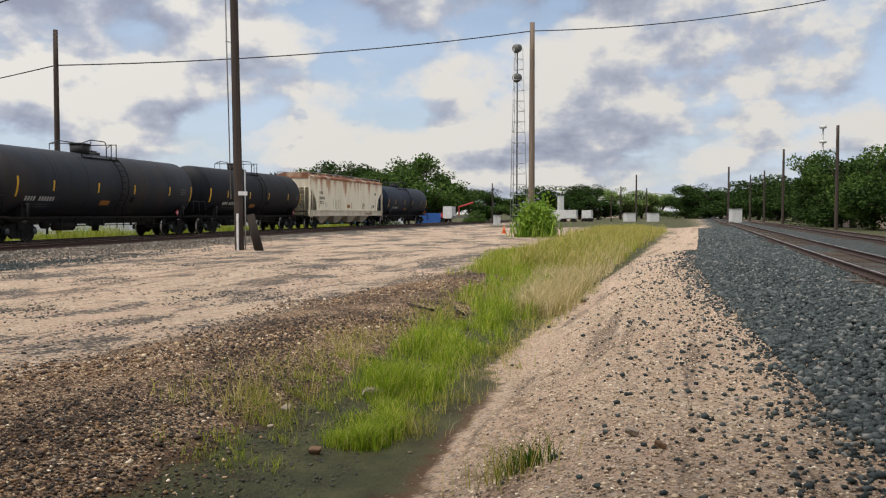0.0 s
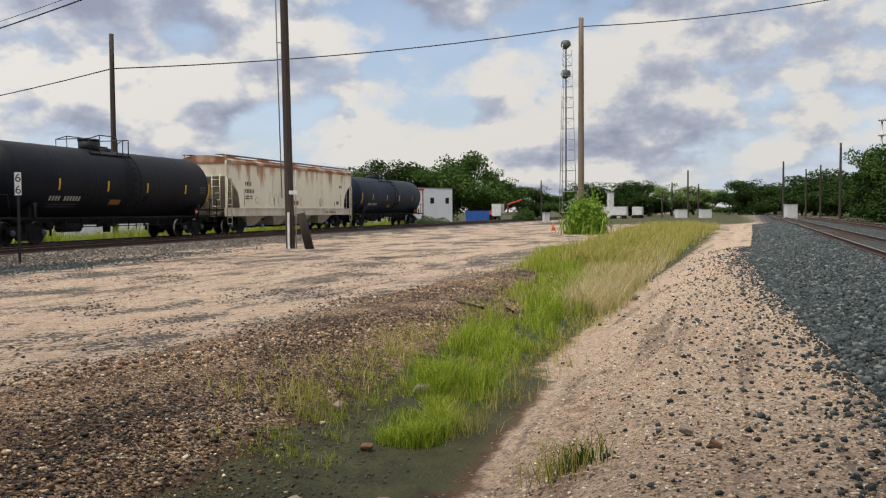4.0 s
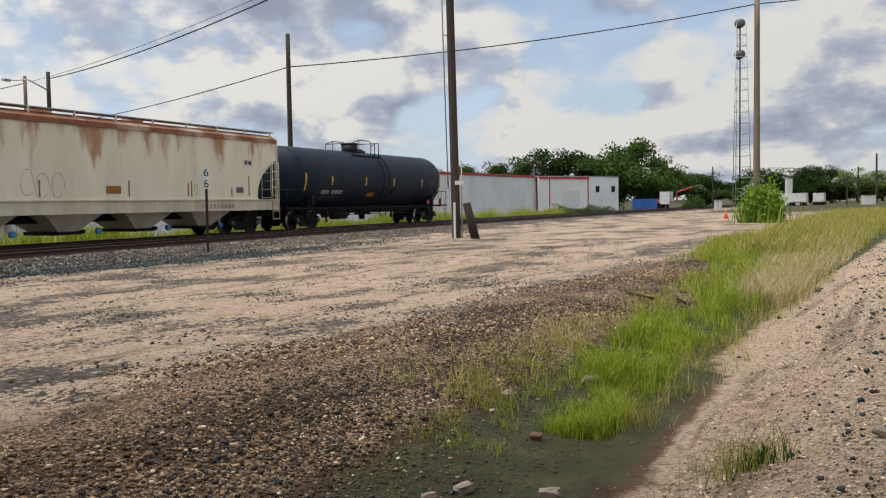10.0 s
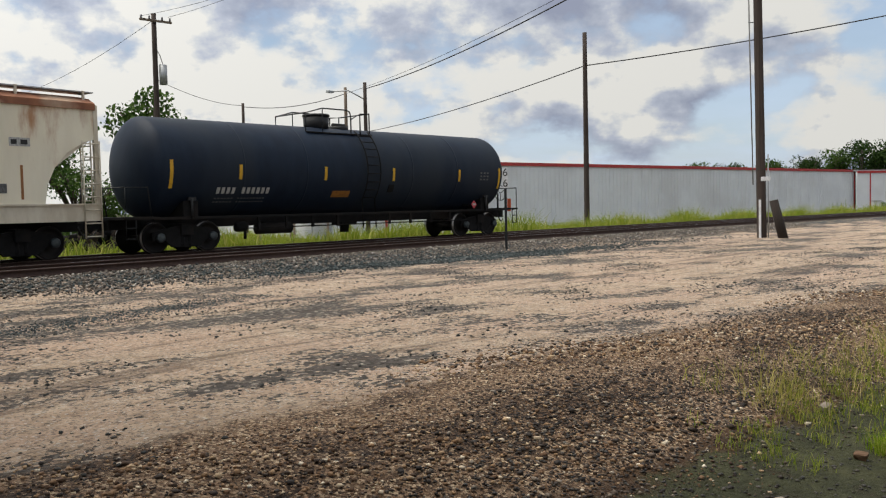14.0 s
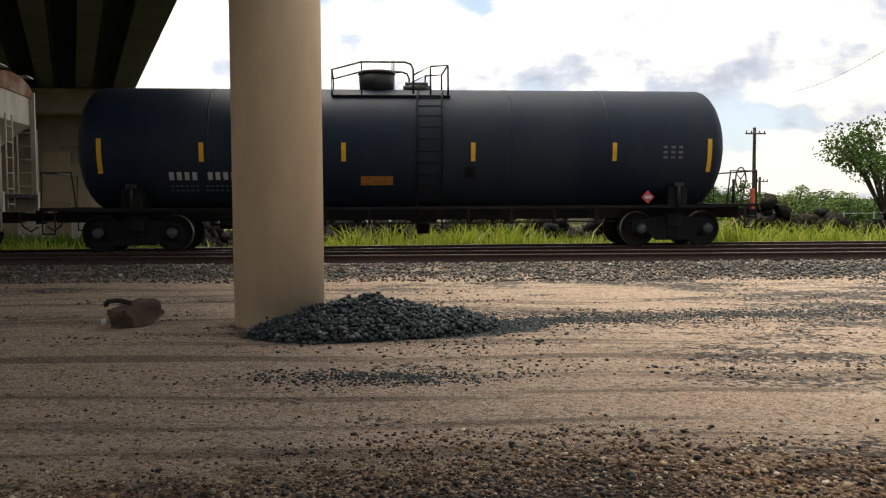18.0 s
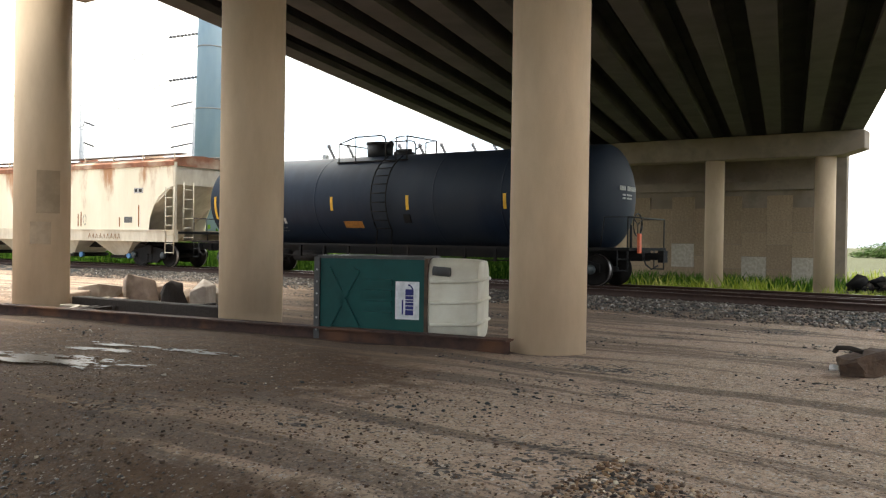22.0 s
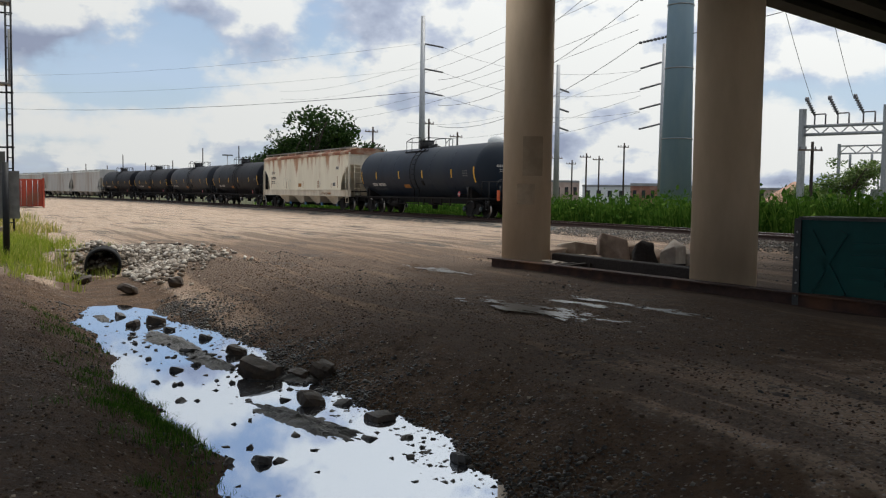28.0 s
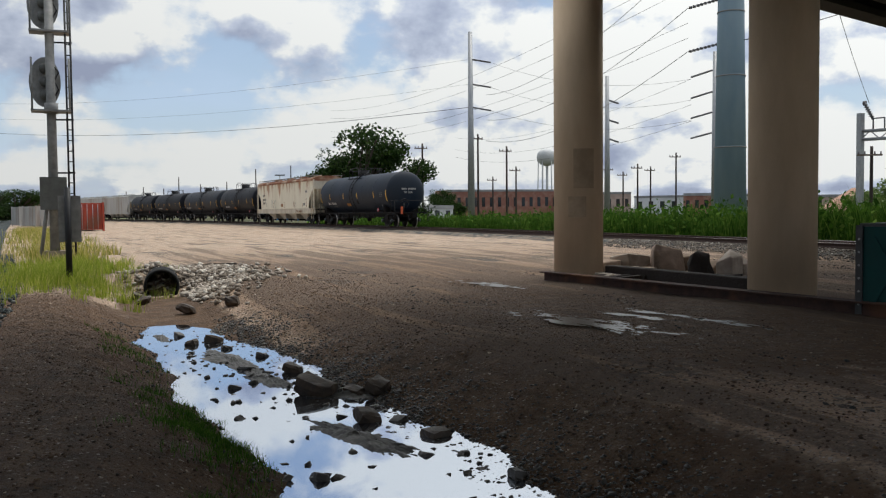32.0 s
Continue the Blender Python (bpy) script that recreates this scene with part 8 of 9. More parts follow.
def far_bits():
    # white line-side cabinets
    for az, d, w, h, lab in ((-18.35, 150, 1.6, 2.1, "tall white line-side cabinet"), (-11.95, 190, 2.0, 1.7, "white line-side cabinet"), (-13.4, 190, 2.0, 1.7, "white line-side cabinet"), (-3.5, 128, 0.8, 1.3, "white line-side cabinet"), (6.6, 122, 0.8, 1.9, "grey electric cabinet"), (-7.6, 185, 1.05, 5.2, "white silo")):
        p = polar(az, d)
        c = empty("line_side_cabinet", pose(p.x, p.y, p.z, 0, 0, az + 20), lab + " beside the tracks", "cabinet")
        bm = bmesh.new()
        box(bm, -w / 2, w / 2, -w / 2, w / 2, -0.3, h)
        bevel(bm, 0.06)
        part("cabinet_body", bm, M_whitebox, c)
        bm = bmesh.new()
        box(bm, -w / 2 - 0.08, w / 2 + 0.08, -w / 2 - 0.08, w / 2 + 0.08, h + 0.003, h + 0.12)
        part("cabinet_lid", bm, M_galv, c)
    # parked tank trailers and sheds far along the yard
    for az, d, L in ((-8.1, 180, 3.4), (-9.3, 190, 2.0), (-7.1, 190, 2.4), (-6.7, 200, 2.0)):
        p = polar(az, d)
        c = empty("parked_trailer", pose(p.x, p.y, p.z, 0, 0, az + 80), "small grey trailer parked far off in the yard", "trailer")
        bm = bmesh.new()
        box(bm, -L / 2, L / 2, -1.1, 1.1, 0.7, 2.4)
        bevel(bm, 0.25, 2)
        part("trailer_body", bm, M_whitebox, c)
        for q in (-L * 0.3, L * 0.3):
            bm = bmesh.new()
            cyl(bm, (q, -1.1, 0.2), (q, 1.1, 0.2), 0.5)
            part("wheel", bm, M_under, c)
    p = polar(-3.95, 74)
    c = empty("traffic_cone", Matrix.Translation(p), "small faded orange traffic cone on the gravel", "traffic cone")
    bm = bmesh.new()
    lathe(bm, [(0.03, 0.17), (0.3, 0.11), (0.62, 0.04), (0.63, 0.01)], 14, "Z")
    part("cone", bm, M_cone, c)
    bm = bmesh.new()
    box(bm, -0.22, 0.22, -0.22, 0.22, 0, 0.035)
    part("cone_base", bm, M_cone, c)
    # timber fence behind the main tracks
    f = empty("board_fence", Matrix(), "tan board fence behind the tracks", "fence")
    a, b = polar(-24.4, 118, 0), polar(-28.5, 100, 0)
    for k in range(30):
        bm = bmesh.new()
        strip_on(bm, a, b, k / 30, (k + 0.92) / 30, -0.2, 1.75, 0.02, 0.04)
        part("fence_board", bm, M_stucco, f)
    # black scrap heap behind the northern track
    rg = np.random.default_rng(21)
    n = 5200
    px = rg.uniform(-7, 28, n)
    cy = 34.6 - 0.12 * px
    hh = 2.4 * np.clip(1 - ((px - 9.5) / 19.0) ** 6, 0.2, 1) * (0.75 + 0.35 * np.sin(px * 1.7) * np.sin(px * 0.6 + 1))
    u = rg.uniform(-1, 1, n)
    pz = height(px, cy) + hh * (1 - np.abs(u)) * rg.uniform(0.2, 1, n)
    pos = np.stack([px, cy + u * 1.8, pz], -1)
    me = stones_mesh("scrap_heap", rg, pos, rg.uniform(0.18, 0.6, n), M_debris, 0.9, 0.4)
    tagged(new("scrap_heap", me), "long heap of black scrap and old sleepers", "scrap heap", kind="stuff")
    # blue trailer in the field
    p = polar(77.3, 92)
    c = empty("box_trailer", pose(p.x, p.y, p.z, 0, 0, -13), "long pale blue box trailer in the field", "trailer")
    bm = bmesh.new()
    box(bm, -7.7, 7.7, -1.2, 1.2, 1.3, 3.2)
    bevel(bm, 0.06)
    part("trailer_body", bm, M_skyblue, c)
    bm = bmesh.new()
    box(bm, -7.72, 7.72, -1.23, -1.2, 0.85, 1.29)
    part("trailer_skirt", bm, M_whitebox, c)
    for q in (-6, -4.8, 5.5):
        bm = bmesh.new()
        cyl(bm, (q, -1.15, 0.45), (q, 1.15, 0.45), 0.48)
        part("wheel", bm, M_under, c)
    p = polar(88.3, 95)
    bm = bmesh.new()
    box(bm, -6, 6, -2, 2, -0.5, 2.6)
    bevel(bm, 0.05)
    tagged(part("low_shed", bm, M_white, at=pose(p.x, p.y, p.z)), "low white shed beyond the field", "shed")


far_bits()


# ---- north-west: power lines, substation, town ----
def steel_pole(az, d, top, r, label, mat, arms=()):
    p = polar(az, d)
    e = empty("power_pole", Matrix.Translation(p), label, "power pole", "power poles")
    bm = bmesh.new()
    cyl(bm, (0, 0, -0.5), (0, 0, top - p.z), r, r * 0.55, 18)
    part("pole_shaft", bm, mat, e)
    for z, L, turn in arms:
        bm = bmesh.new()
        a = radians(turn)
        end = Vector((L * math.cos(a), L * math.sin(a), z - p.z - 0.5))
        tube(bm, [(0, 0, z - p.z), end], 0.05, 5)
        for q in np.linspace(0.15, 0.95, 10):
            c = Vector((0, 0, z - p.z)).lerp(end, q)
            tube(bm, [c + Vector((0, 0, -0.09)), c + Vector((0, 0, 0.09))], 0.13, 6)
        part("insulator_string", bm, M_insul, e)
    if r > 1:
        for z in (6.4, 12.0, 17.0, 20.5, 25.0):
            bm = bmesh.new()
            w = r * (1 - 0.45 * (z - p.z) / (top - p.z))
            lathe(bm, [(-0.05, w), (-0.05, w + 0.035), (0.05, w + 0.035), (0.05, w)], 18, "Z", pose(0, 0, z - p.z))
            part("section_joint", bm, M_siggrey, e)
    return p


HP1 = steel_pole(157.0, 112, 24.0, 0.48, "tall grey steel power pole with insulator strings", M_galv, [(z, 2.6, 60) for z in (20.6, 17.5, 14.6)])
HP2 = steel_pole(148.3, 115, 18.5, 0.42, "tall grey steel power pole with insulator strings", M_galv, [(z, 1.4, 60) for z in (15.5, 13.0, 10.6)])
HP3 = steel_pole(141.75, 100, 18.4, 0.4, "tall grey steel power pole with insulator strings", M_galv, [(z, 3.0, 200) for z in (16.5, 14.2, 12.0, 9.8)])
MONO = steel_pole(140.85, 74, 36.0, 1.32, "massive blue-grey steel monopole behind the weeds", M_mono, [(z, 3.4, 215) for z in (22.5, 18.3, 14.8)])
for z1, z2 in ((20.6, 16.3), (17.5, 14.0), (14.6, 11.8)):
    wire((HP1.x + 1.3, HP1.y + 2.2, z1 - 0.5), (HP3.x - 2.8, HP3.y - 1, z2 - 0.5), 1.6, 0.016)
    wire((HP1.x, HP1.y, z1), polar(190, 240, z1 + 8), 3.0, 0.034 if z1 == 14.6 else 0.012)
for z1 in (21.0, 19.4, 16.6, 15.4):
    wire((MONO.x - 2.8, MONO.y - 2, z1), polar(166, 190, z1 + 2), 3.0, 0.02)
for z1 in (11.2, 13.0, 15.8):
    wire((HP3.x - 2.8, HP3.y - 1, z1), polar(158, 210, z1 + 3), 2.6, 0.02)
for z1 in (22.0, 17.8, 14.3):
    wire((MONO.x - 2.8, MONO.y - 2, z1), polar(156, 150, z1 - 1), 2.5, 0.03)
    wire((MONO.x + 0.7, MONO.y, z1 + 0.3), polar(118, 90, z1 + 14), 1.5, 0.03)
for az, d, top in ((160.15, 128, 11.3), (156.55, 128, 12.6), (154.7, 130, 10.9), (154.1, 150, 8.9), (146.4, 150, 9.0), (144.05, 150, 10.7), (145.6, 160, 9.0), (148.2, 150, 8.8), (155.6, 170, 8.0), (147.3, 170, 8.6), (163.0, 220, 13.0), (168.6, 210, 12.4), (170.8, 230, 12.6), (172.6, 250, 10.0), (174.2, 260, 9.6), (175.5, 270, 12.0), (176.4, 280, 9.0), (173.4, 240, 8.0), (177.6, 300, 10.0), (186.0, 260, 14.0), (178.6, 320, 9.0), (133.0, 80, 6.5)):
    plain_pole(az, d, top, 0.17, "wooden utility pole near the town", ((top - 0.7, 1.0),) if d < 200 else ())
for az in (169.3, 167.2):
    p = polar(az, 230)
    e = empty("yard_light", Matrix.Translation(p), "tall yard light with a flat lamp bar", "lamp post", "yard lights")
    bm = bmesh.new()
    cyl(bm, (0, 0, -0.5), (0, 0, 11.6), 0.16, 0.1, 8)
    part("post", bm, M_galv, e)
    bm = bmesh.new()
    box(bm, -1.3, 1.3, -0.2, 0.2, 11.6, 11.9)
    part("lamp_bar", bm, M_boxdark, e, at=pose(0, 0, 0, 0, 0, 80))


def water_tower():
    p = polar(152.1, 430)
    e = empty("water_tower", Matrix.Translation(p), "white water tower on thin legs in the distance", "water tower")
    bm = bmesh.new()
    lathe(bm, [(23.0, 0.3), (24.0, 3.0), (25.5, 4.6), (27.5, 5.0), (29.5, 4.6), (31.0, 3.0), (32.0, 0.3)], 28, "Z")
    part("tank", bm, M_whitebox, e)
    for k in range(6):
        a = k * math.pi / 3
        bm = bmesh.new()
        tube(bm, [(4.6 * math.cos(a), 4.6 * math.sin(a), -1), (4.2 * math.cos(a), 4.2 * math.sin(a), 26)], 0.28, 6)
        part("leg", bm, M_whitebox, e)
    bm = bmesh.new()
    cyl(bm, (0, 0, -1), (0, 0, 24), 0.6)
    part("riser", bm, M_whitebox, e)


water_tower()


def far_row(name, label, az0, az1, d0, d1, z1, mat, n_win, cat="building", roof=M_roofgrey):
    a, b = polar(az0, d0, 0), polar(az1, d1, 0)
    e = empty(name, Matrix(), label, cat)
    bm = bmesh.new()
    wall_quad(bm, a, b, -1.5, z1, 12)
    part("wall", bm, mat, e)
    bm = bmesh.new()
    strip_on(bm, a, b, 0, 1, z1 - 0.35, z1 + 0.25, 0.15, 0.3)
    part("cornice", bm, roof, e)
    for k in range(n_win):
        bm = bmesh.new()
        strip_on(bm, a, b, (k + 0.3) / n_win, (k + 0.7) / n_win, z1 * 0.35, z1 * 0.72, 0.06, 0.05)
        part("window", bm, M_glass, e)


far_row("brick_factory", "old red brick factory with a row of windows", 158.6, 151.4, 250, 262, 7.2, M_brick, 14)
far_row("brick_factory", "low pale brick works beyond the weeds", 151.2, 146.8, 258, 262, 6.2, M_stucco, 8)
far_row("long_shed", "long pale shed beyond the weeds", 146.6, 139.4, 262, 250, 5.0, M_white, 10)
far_row("long_shed", "low red-roofed building beyond the weeds", 143.6, 141.4, 200, 200, 4.6, M_brick, 4)
far_row("long_shed", "pale building at the edge of the yard", 139.0, 134.4, 240, 240, 4.4, M_stucco, 5)

# the mound of pink sand
bm = bmesh.new()
rows = []
for r in np.linspace(1, 0.05, 12):
    rows.append([bm.verts.new((12 * r * math.cos(a) * (1 + 0.12 * math.sin(3 * a)), 9 * r * math.sin(a), 7.0 * (1 - r) ** 0.9 + 0.4 * noise.noise(Vector((math.cos(a) * 3, math.sin(a) * 3, r * 4))) - 1.0)) for a in np.linspace(0, 2 * math.pi, 41)[:-1]])
for a, b in zip(rows, rows[1:]):
    for k in range(40):
        bm.faces.new((a[k], a[(k + 1) % 40], b[(k + 1) % 40], b[k])).smooth = True
bm.faces.new(rows[-1])
p = polar(133.8, 180)
tagged(part("sand_mound", bm, M_sand, at=Matrix.Translation(p)), "large mound of pink sand beyond the substation", "sand mound")


def substation():
    """Steel portals with slanting switch insulators, two rows deep."""
    e = empty("substation", Matrix(), "grey steel substation portals with insulators", "substation")
    c0, c1 = polar(133.6, 82, 0), polar(119.4, 77, 0)
    along = (c1 - c0).normalized()
    deep = Vector((-along.y, along.x, 0))
    if deep.dot(c0) < 0:
        deep = -deep
    L = (c1 - c0).length
    for row, (zb, off) in enumerate(((7.2, 0), (6.0, 9), (4.6, 16))):
        n = 4 if row == 0 else 6
        g = 0.22 if row == 0 else 0.11
        for k in range(n):
            q = c0 + along * (L * k / (n - 1)) + deep * off
            bm = bmesh.new()
            prism(bm, [(q.x - g, q.y - g), (q.x + g, q.y - g), (q.x + g, q.y + g), (q.x - g, q.y + g)], -1.0, (9.4, 6.9, 5.4)[row], plane="XY")
            part("portal_post", bm, M_galv, e)
        a, b = c0 + deep * off, c1 + deep * off
        for dz in (0, 0.7):
            bm = bmesh.new()
            tube(bm, [(a.x, a.y, zb + dz), (b.x, b.y, zb + dz)], (0.15, 0.08, 0.07)[row], 6)
            part("portal_beam", bm, M_galv, e)
        bm = bmesh.new()
        m = 26
        for k in range(m):
            p, q = a.lerp(b, k / m), a.lerp(b, (k + 1) / m)
            tube(bm, [(p.x, p.y, zb + 0.7 * (k % 2)), (q.x, q.y, zb + 0.7 * ((k + 1) % 2))], 0.05, 4)
        part("portal_lacing", bm, M_galv, e)
        for k in range(9):
            p = a.lerp(b, (k // 3 + (0.15, 0.43, 0.73)[k % 3]) / 3)
            bm = bmesh.new()
            top = Vector((p.x, p.y, zb + 0.7))
            if row == 0:
                tip = top + Vector((0, 0, 2.3)) - along * 0.7
                tube(bm, [top + Vector((0, 0, 0.9)), tip], 0.10, 6)
                for s in np.linspace(0.2, 0.9, 6):
                    c = (top + Vector((0, 0, 0.9))).lerp(tip, s)
                    tube(bm, [c - Vector((0, 0, 0.04)), c + Vector((0, 0, 0.04))], 0.2, 8)
                tube(bm, [tip - along * 0.1, tip + along * 0.12], 0.22, 6)
                tube(bm, [top, top + Vector((0, 0, 1.0))], 0.07, 5)
                tube(bm, [top + along * 0.9, top + along * 0.9 + Vector((0, 0, 1.0))], 0.07, 5)
                tube(bm, [top + Vector((0, 0, 1.0)), top + along * 0.9 + Vector((0, 0, 1.0))], 0.06, 5)
            else:
                tube(bm, [top - Vector((0, 0, 0.8)), top - Vector((0, 0, 2.0))], 0.12, 6)
                tube(bm, [top - Vector((0, 0, 2.0)), top - Vector((0, 0, 2.6)) + along], 0.04, 4)
            part("switch_insulator", bm, M_insul if row == 0 else M_galv, e)
    # transformers and bus stands on the ground
    for k in range(7):
        p = c0 + along * (L * (k + 0.5) / 7) + deep * (5 + 3 * (k % 3))
        bm = bmesh.new()
        box(bm, p.x - 0.8, p.x + 0.8, p.y - 0.7, p.y + 0.7, -1, 2.2 + 0.5 * (k % 2))
        bevel(bm, 0.08)
        for q in (-0.5, 0, 0.5):
            cyl(bm, (p.x + q, p.y, 2.2), (p.x + q * 1.5, p.y, 4.0), 0.12, 0.06, 8)
        part("transformer", bm, M_galv, e)
    for k in range(6):
        a = c0 + along * (L * (k + 0.2) / 6)
        wire((a.x, a.y, 10.2), polar(140.0 - k * 3.4, 40 + 3 * k, 24 + k), 1.2, 0.02)


substation()


def container(az, d, L, mat, label, turn, h=2.7):
    p = polar(az, d)
    e = empty("shipping_container", pose(p.x, p.y, p.z, 0, 0, turn), label, "container", "shipping containers")
    bm = bmesh.new()
    box(bm, -L / 2 + 0.1, L / 2 - 0.1, -1.16, 1.16, 0.12, h - 0.08)
    part("box_core", bm, mat, e)
    bm = bmesh.new()
    for s in (-1, 1):
        for k in range(int(L / 0.28)):
            x = -L / 2 + 0.18 + k * 0.28
            box(bm, x, x + 0.14, s * 1.16 - 0.03, s * 1.16 + 0.03, 0.2, h - 0.2)
        for k in range(8):
            y = -1.05 + k * 0.28
            box(bm, s * (L / 2 - 0.1) - 0.03, s * (L / 2 - 0.1) + 0.03, y, y + 0.14, 0.2, h - 0.2)
    part("corrugation", bm, mat, e)
    for sx in (-1, 1):
        for sy in (-1, 1):
            bm = bmesh.new()
            box(bm, sx * L / 2 - 0.09, sx * L / 2 + 0.09, sy * 1.17 - 0.09, sy * 1.17 + 0.09, 0.0, h)
            part("corner_post", bm, mat, e)
    bm = bmesh.new()
    for y in (-0.7, -0.25, 0.25, 0.7):
        tube(bm, [(L / 2, y, 0.2), (L / 2, y, h - 0.2)], 0.03, 5)
    part("lock_rod", bm, M_galv, e)


container(180.95, 92, 6.1, M_contred, "weathered red shipping container beside the yard road", 10)
container(183.45, 125, 9.0, M_hopgrey, "grey shipping container far along the yard", 14)
container(184.2, 135, 6.0, M_hopgrey, "grey shipping container far along the yard", 14)
far_row("loading_dock", "low white shed behind the train", 160.3, 158.2, 140, 150, 2.2, M_whitebox, 3, "shed")

# ---- stones, grass and weeds, too many to count ----
RG = np.random.default_rng(77)


def spread(n, x0, x1, y_of, near=None):
    """Random places: x more often near the camera, y by a function of x."""
    u = RG.uniform(0, 1, n) ** (1.0 if near is None else near)
    px = x0 + (x1 - x0) * u
    py = y_of(px)
    return px, py


def put(px, py, dz=0.0):
    return np.stack([px, py, height(px, py) + dz], -1)


def stuff(name, me, label, cat):
    tagged(new(name, me), label, cat, kind="stuff")


# fresh dark ballast beside the main track
px, _ = spread(38000, 2.0, 48, lambda x: x, 1.55)
py = on(TOE, px) - RG.uniform(-0.12, 1.0, len(px)) ** 1.0 * (on(TOE, px) - on(MAIN, px) - 1.0) * 1.05
stuff("ballast_stones", stones_mesh("ballast_stones", RG, put(px, py), RG.uniform(0.038, 0.075, len(px)), M_ballast), "angular dark grey ballast stones beside the track", "ballast")
px, _ = spread(8000, -40, 2, lambda x: x)
py = on(TOE, px) - RG.uniform(-0.12, 1.0, len(px)) * 2.4
stuff("ballast_stones", stones_mesh("ballast_stones", RG, put(px, py), RG.uniform(0.035, 0.07, len(px)), M_ballast), "angular dark grey ballast stones beside the track", "ballast")
px = RG.uniform(46, 95, 7000)
py = on(TOE, px) - RG.uniform(-0.12, 1.0, len(px)) * (on(TOE, px) - on(MAIN, px) - 1.0) * 1.05
stuff("ballast_stones", stones_mesh("ballast_stones", RG, put(px, py), RG.uniform(0.07, 0.13, len(px)), M_ballast), "angular dark grey ballast stones beside the track", "ballast")
# strays that rolled onto the path
px, _ = spread(8000, 3.6, 40, lambda x: x, 1.5)
py = on(TOE, px) + np.abs(RG.normal(0, 1, len(px))) * np.where(RG.uniform(0, 1, len(px)) < 0.62, 0.32, 1.15) * np.interp(px, [4, 20, 40], [1, 1.3, 1.6])
stuff("stray_ballast", stones_mesh("stray_ballast", RG, put(px, py), 0.014 + 0.05 * RG.beta(1.2, 3.0, len(px)) * np.interp(px, [5, 40], [1, 1.6]), M_ballast, sink=0.4), "stray dark stones on the sandy path", "stones")
# small pebbles of the path and the near bank
px, _ = spread(24000, 3.0, 26, lambda x: x, 1.9)
py = on(DITCH, px) - RG.uniform(0.7, 4.2, len(px))
stuff("path_pebbles", stones_mesh("path_pebbles", RG, put(px, py), 0.009 + 0.026 * RG.beta(1.2, 3, len(px)), M_pathstone, 0.6, 0.4), "small pale pebbles on the path", "pebbles")
px, _ = spread(1800, -20.0, -3.0, lambda x: x, 0.75)
py = on(DITCH, px) - RG.uniform(0.9, 4.0, len(px))
stuff("path_pebbles", stones_mesh("path_pebbles", RG, put(px, py), RG.uniform(0.01, 0.026, len(px)), M_damppebble, 0.6, 0.4), "small brown pebbles on the path", "pebbles")
# the brown gravel bank
px, _ = spread(44000, -3, 34, lambda x: x, 1.25)
py = on(DITCH, px) + 0.8 + 3.8 * RG.beta(1.7, 1.6, len(px)) + 0.4 * np.sin(px * 0.9)
stuff("bank_gravel", stones_mesh("bank_gravel", RG, put(px, py), (0.008 + 0.040 * RG.beta(0.9, 4.5, len(px))) * (1 + 0.45 * np.sin(px * 1.3 + 2 * py)), M_bankstone, 0.65, 0.35), "brown and grey pebbles on the ditch bank", "gravel")
px, _ = spread(20000, -1, 26, lambda x: x, 1.4)
lump = np.sin(px * 1.1) + np.sin(px * 0.47 + 2)
py = on(DITCH, px) + 2.3 + 0.55 * lump + RG.normal(0, 0.55, len(px))
stuff("bank_gravel", stones_mesh("bank_gravel", RG, put(px, py), 0.010 + 0.042 * RG.beta(1.0, 4, len(px)), M_darkgravel, 0.65, 0.35), "dark gravel spilt on the ditch bank", "gravel")
px, _ = spread(5000, -22, -3, lambda x: x)
py = on(DITCH, px) + 0.9 + 3.6 * RG.beta(1.5, 1.6, len(px))
stuff("bank_gravel", stones_mesh("bank_gravel", RG, put(px, py), 0.010 + 0.03 * RG.beta(1.2, 3.2, len(px)), M_damppebble, 0.6, 0.5), "small brown pebbles on the damp bank", "gravel")
# loose gravel on the road, in patches
px = RG.uniform(-24, 36, 90000)
py = RG.uniform(0, 1, len(px)) * (on(SIDING, px) - 2.6 - on(DITCH, px) - 3.4) + on(DITCH, px) + 3.4
clump = np.array([noise.fractal(Vector((a * 0.30, b * 0.75, 3.0)), 0.7, 2.1, 4) for a, b in zip(px, py)])
keep = clump > RG.uniform(-0.05, 0.75, len(px)) + np.interp(px, [-3, 6], [0.22, 0.0])
px, py = px[keep], py[keep]
stuff("road_gravel", stones_mesh("road_gravel", RG, put(px, py), 0.012 + 0.042 * RG.beta(1.2, 3.2, len(px)), M_roadstone, 0.6, 0.4), "loose dark grey gravel on the dirt road", "gravel")
# old ballast of the near tracks
px = RG.uniform(-34, 55, 22000)
py = on(SIDING, px) - 0.5 - 2.6 * RG.uniform(0, 1, len(px)) ** 0.8
stuff("old_ballast", stones_mesh("old_ballast", RG, put(px, py), RG.uniform(0.03, 0.065, len(px)), M_oldballast), "dusty grey ballast along the tracks", "ballast")
px = RG.normal(23, 6.5, 5000)
py = 14.9 - 0.22 * (px - 23) + RG.normal(0, 0.65, len(px))
stuff("spilt_ballast", stones_mesh("spilt_ballast", RG, put(px, py), RG.uniform(0.03, 0.06, len(px)), M_ballast), "patch of dark green-grey ballast beside the track", "ballast")
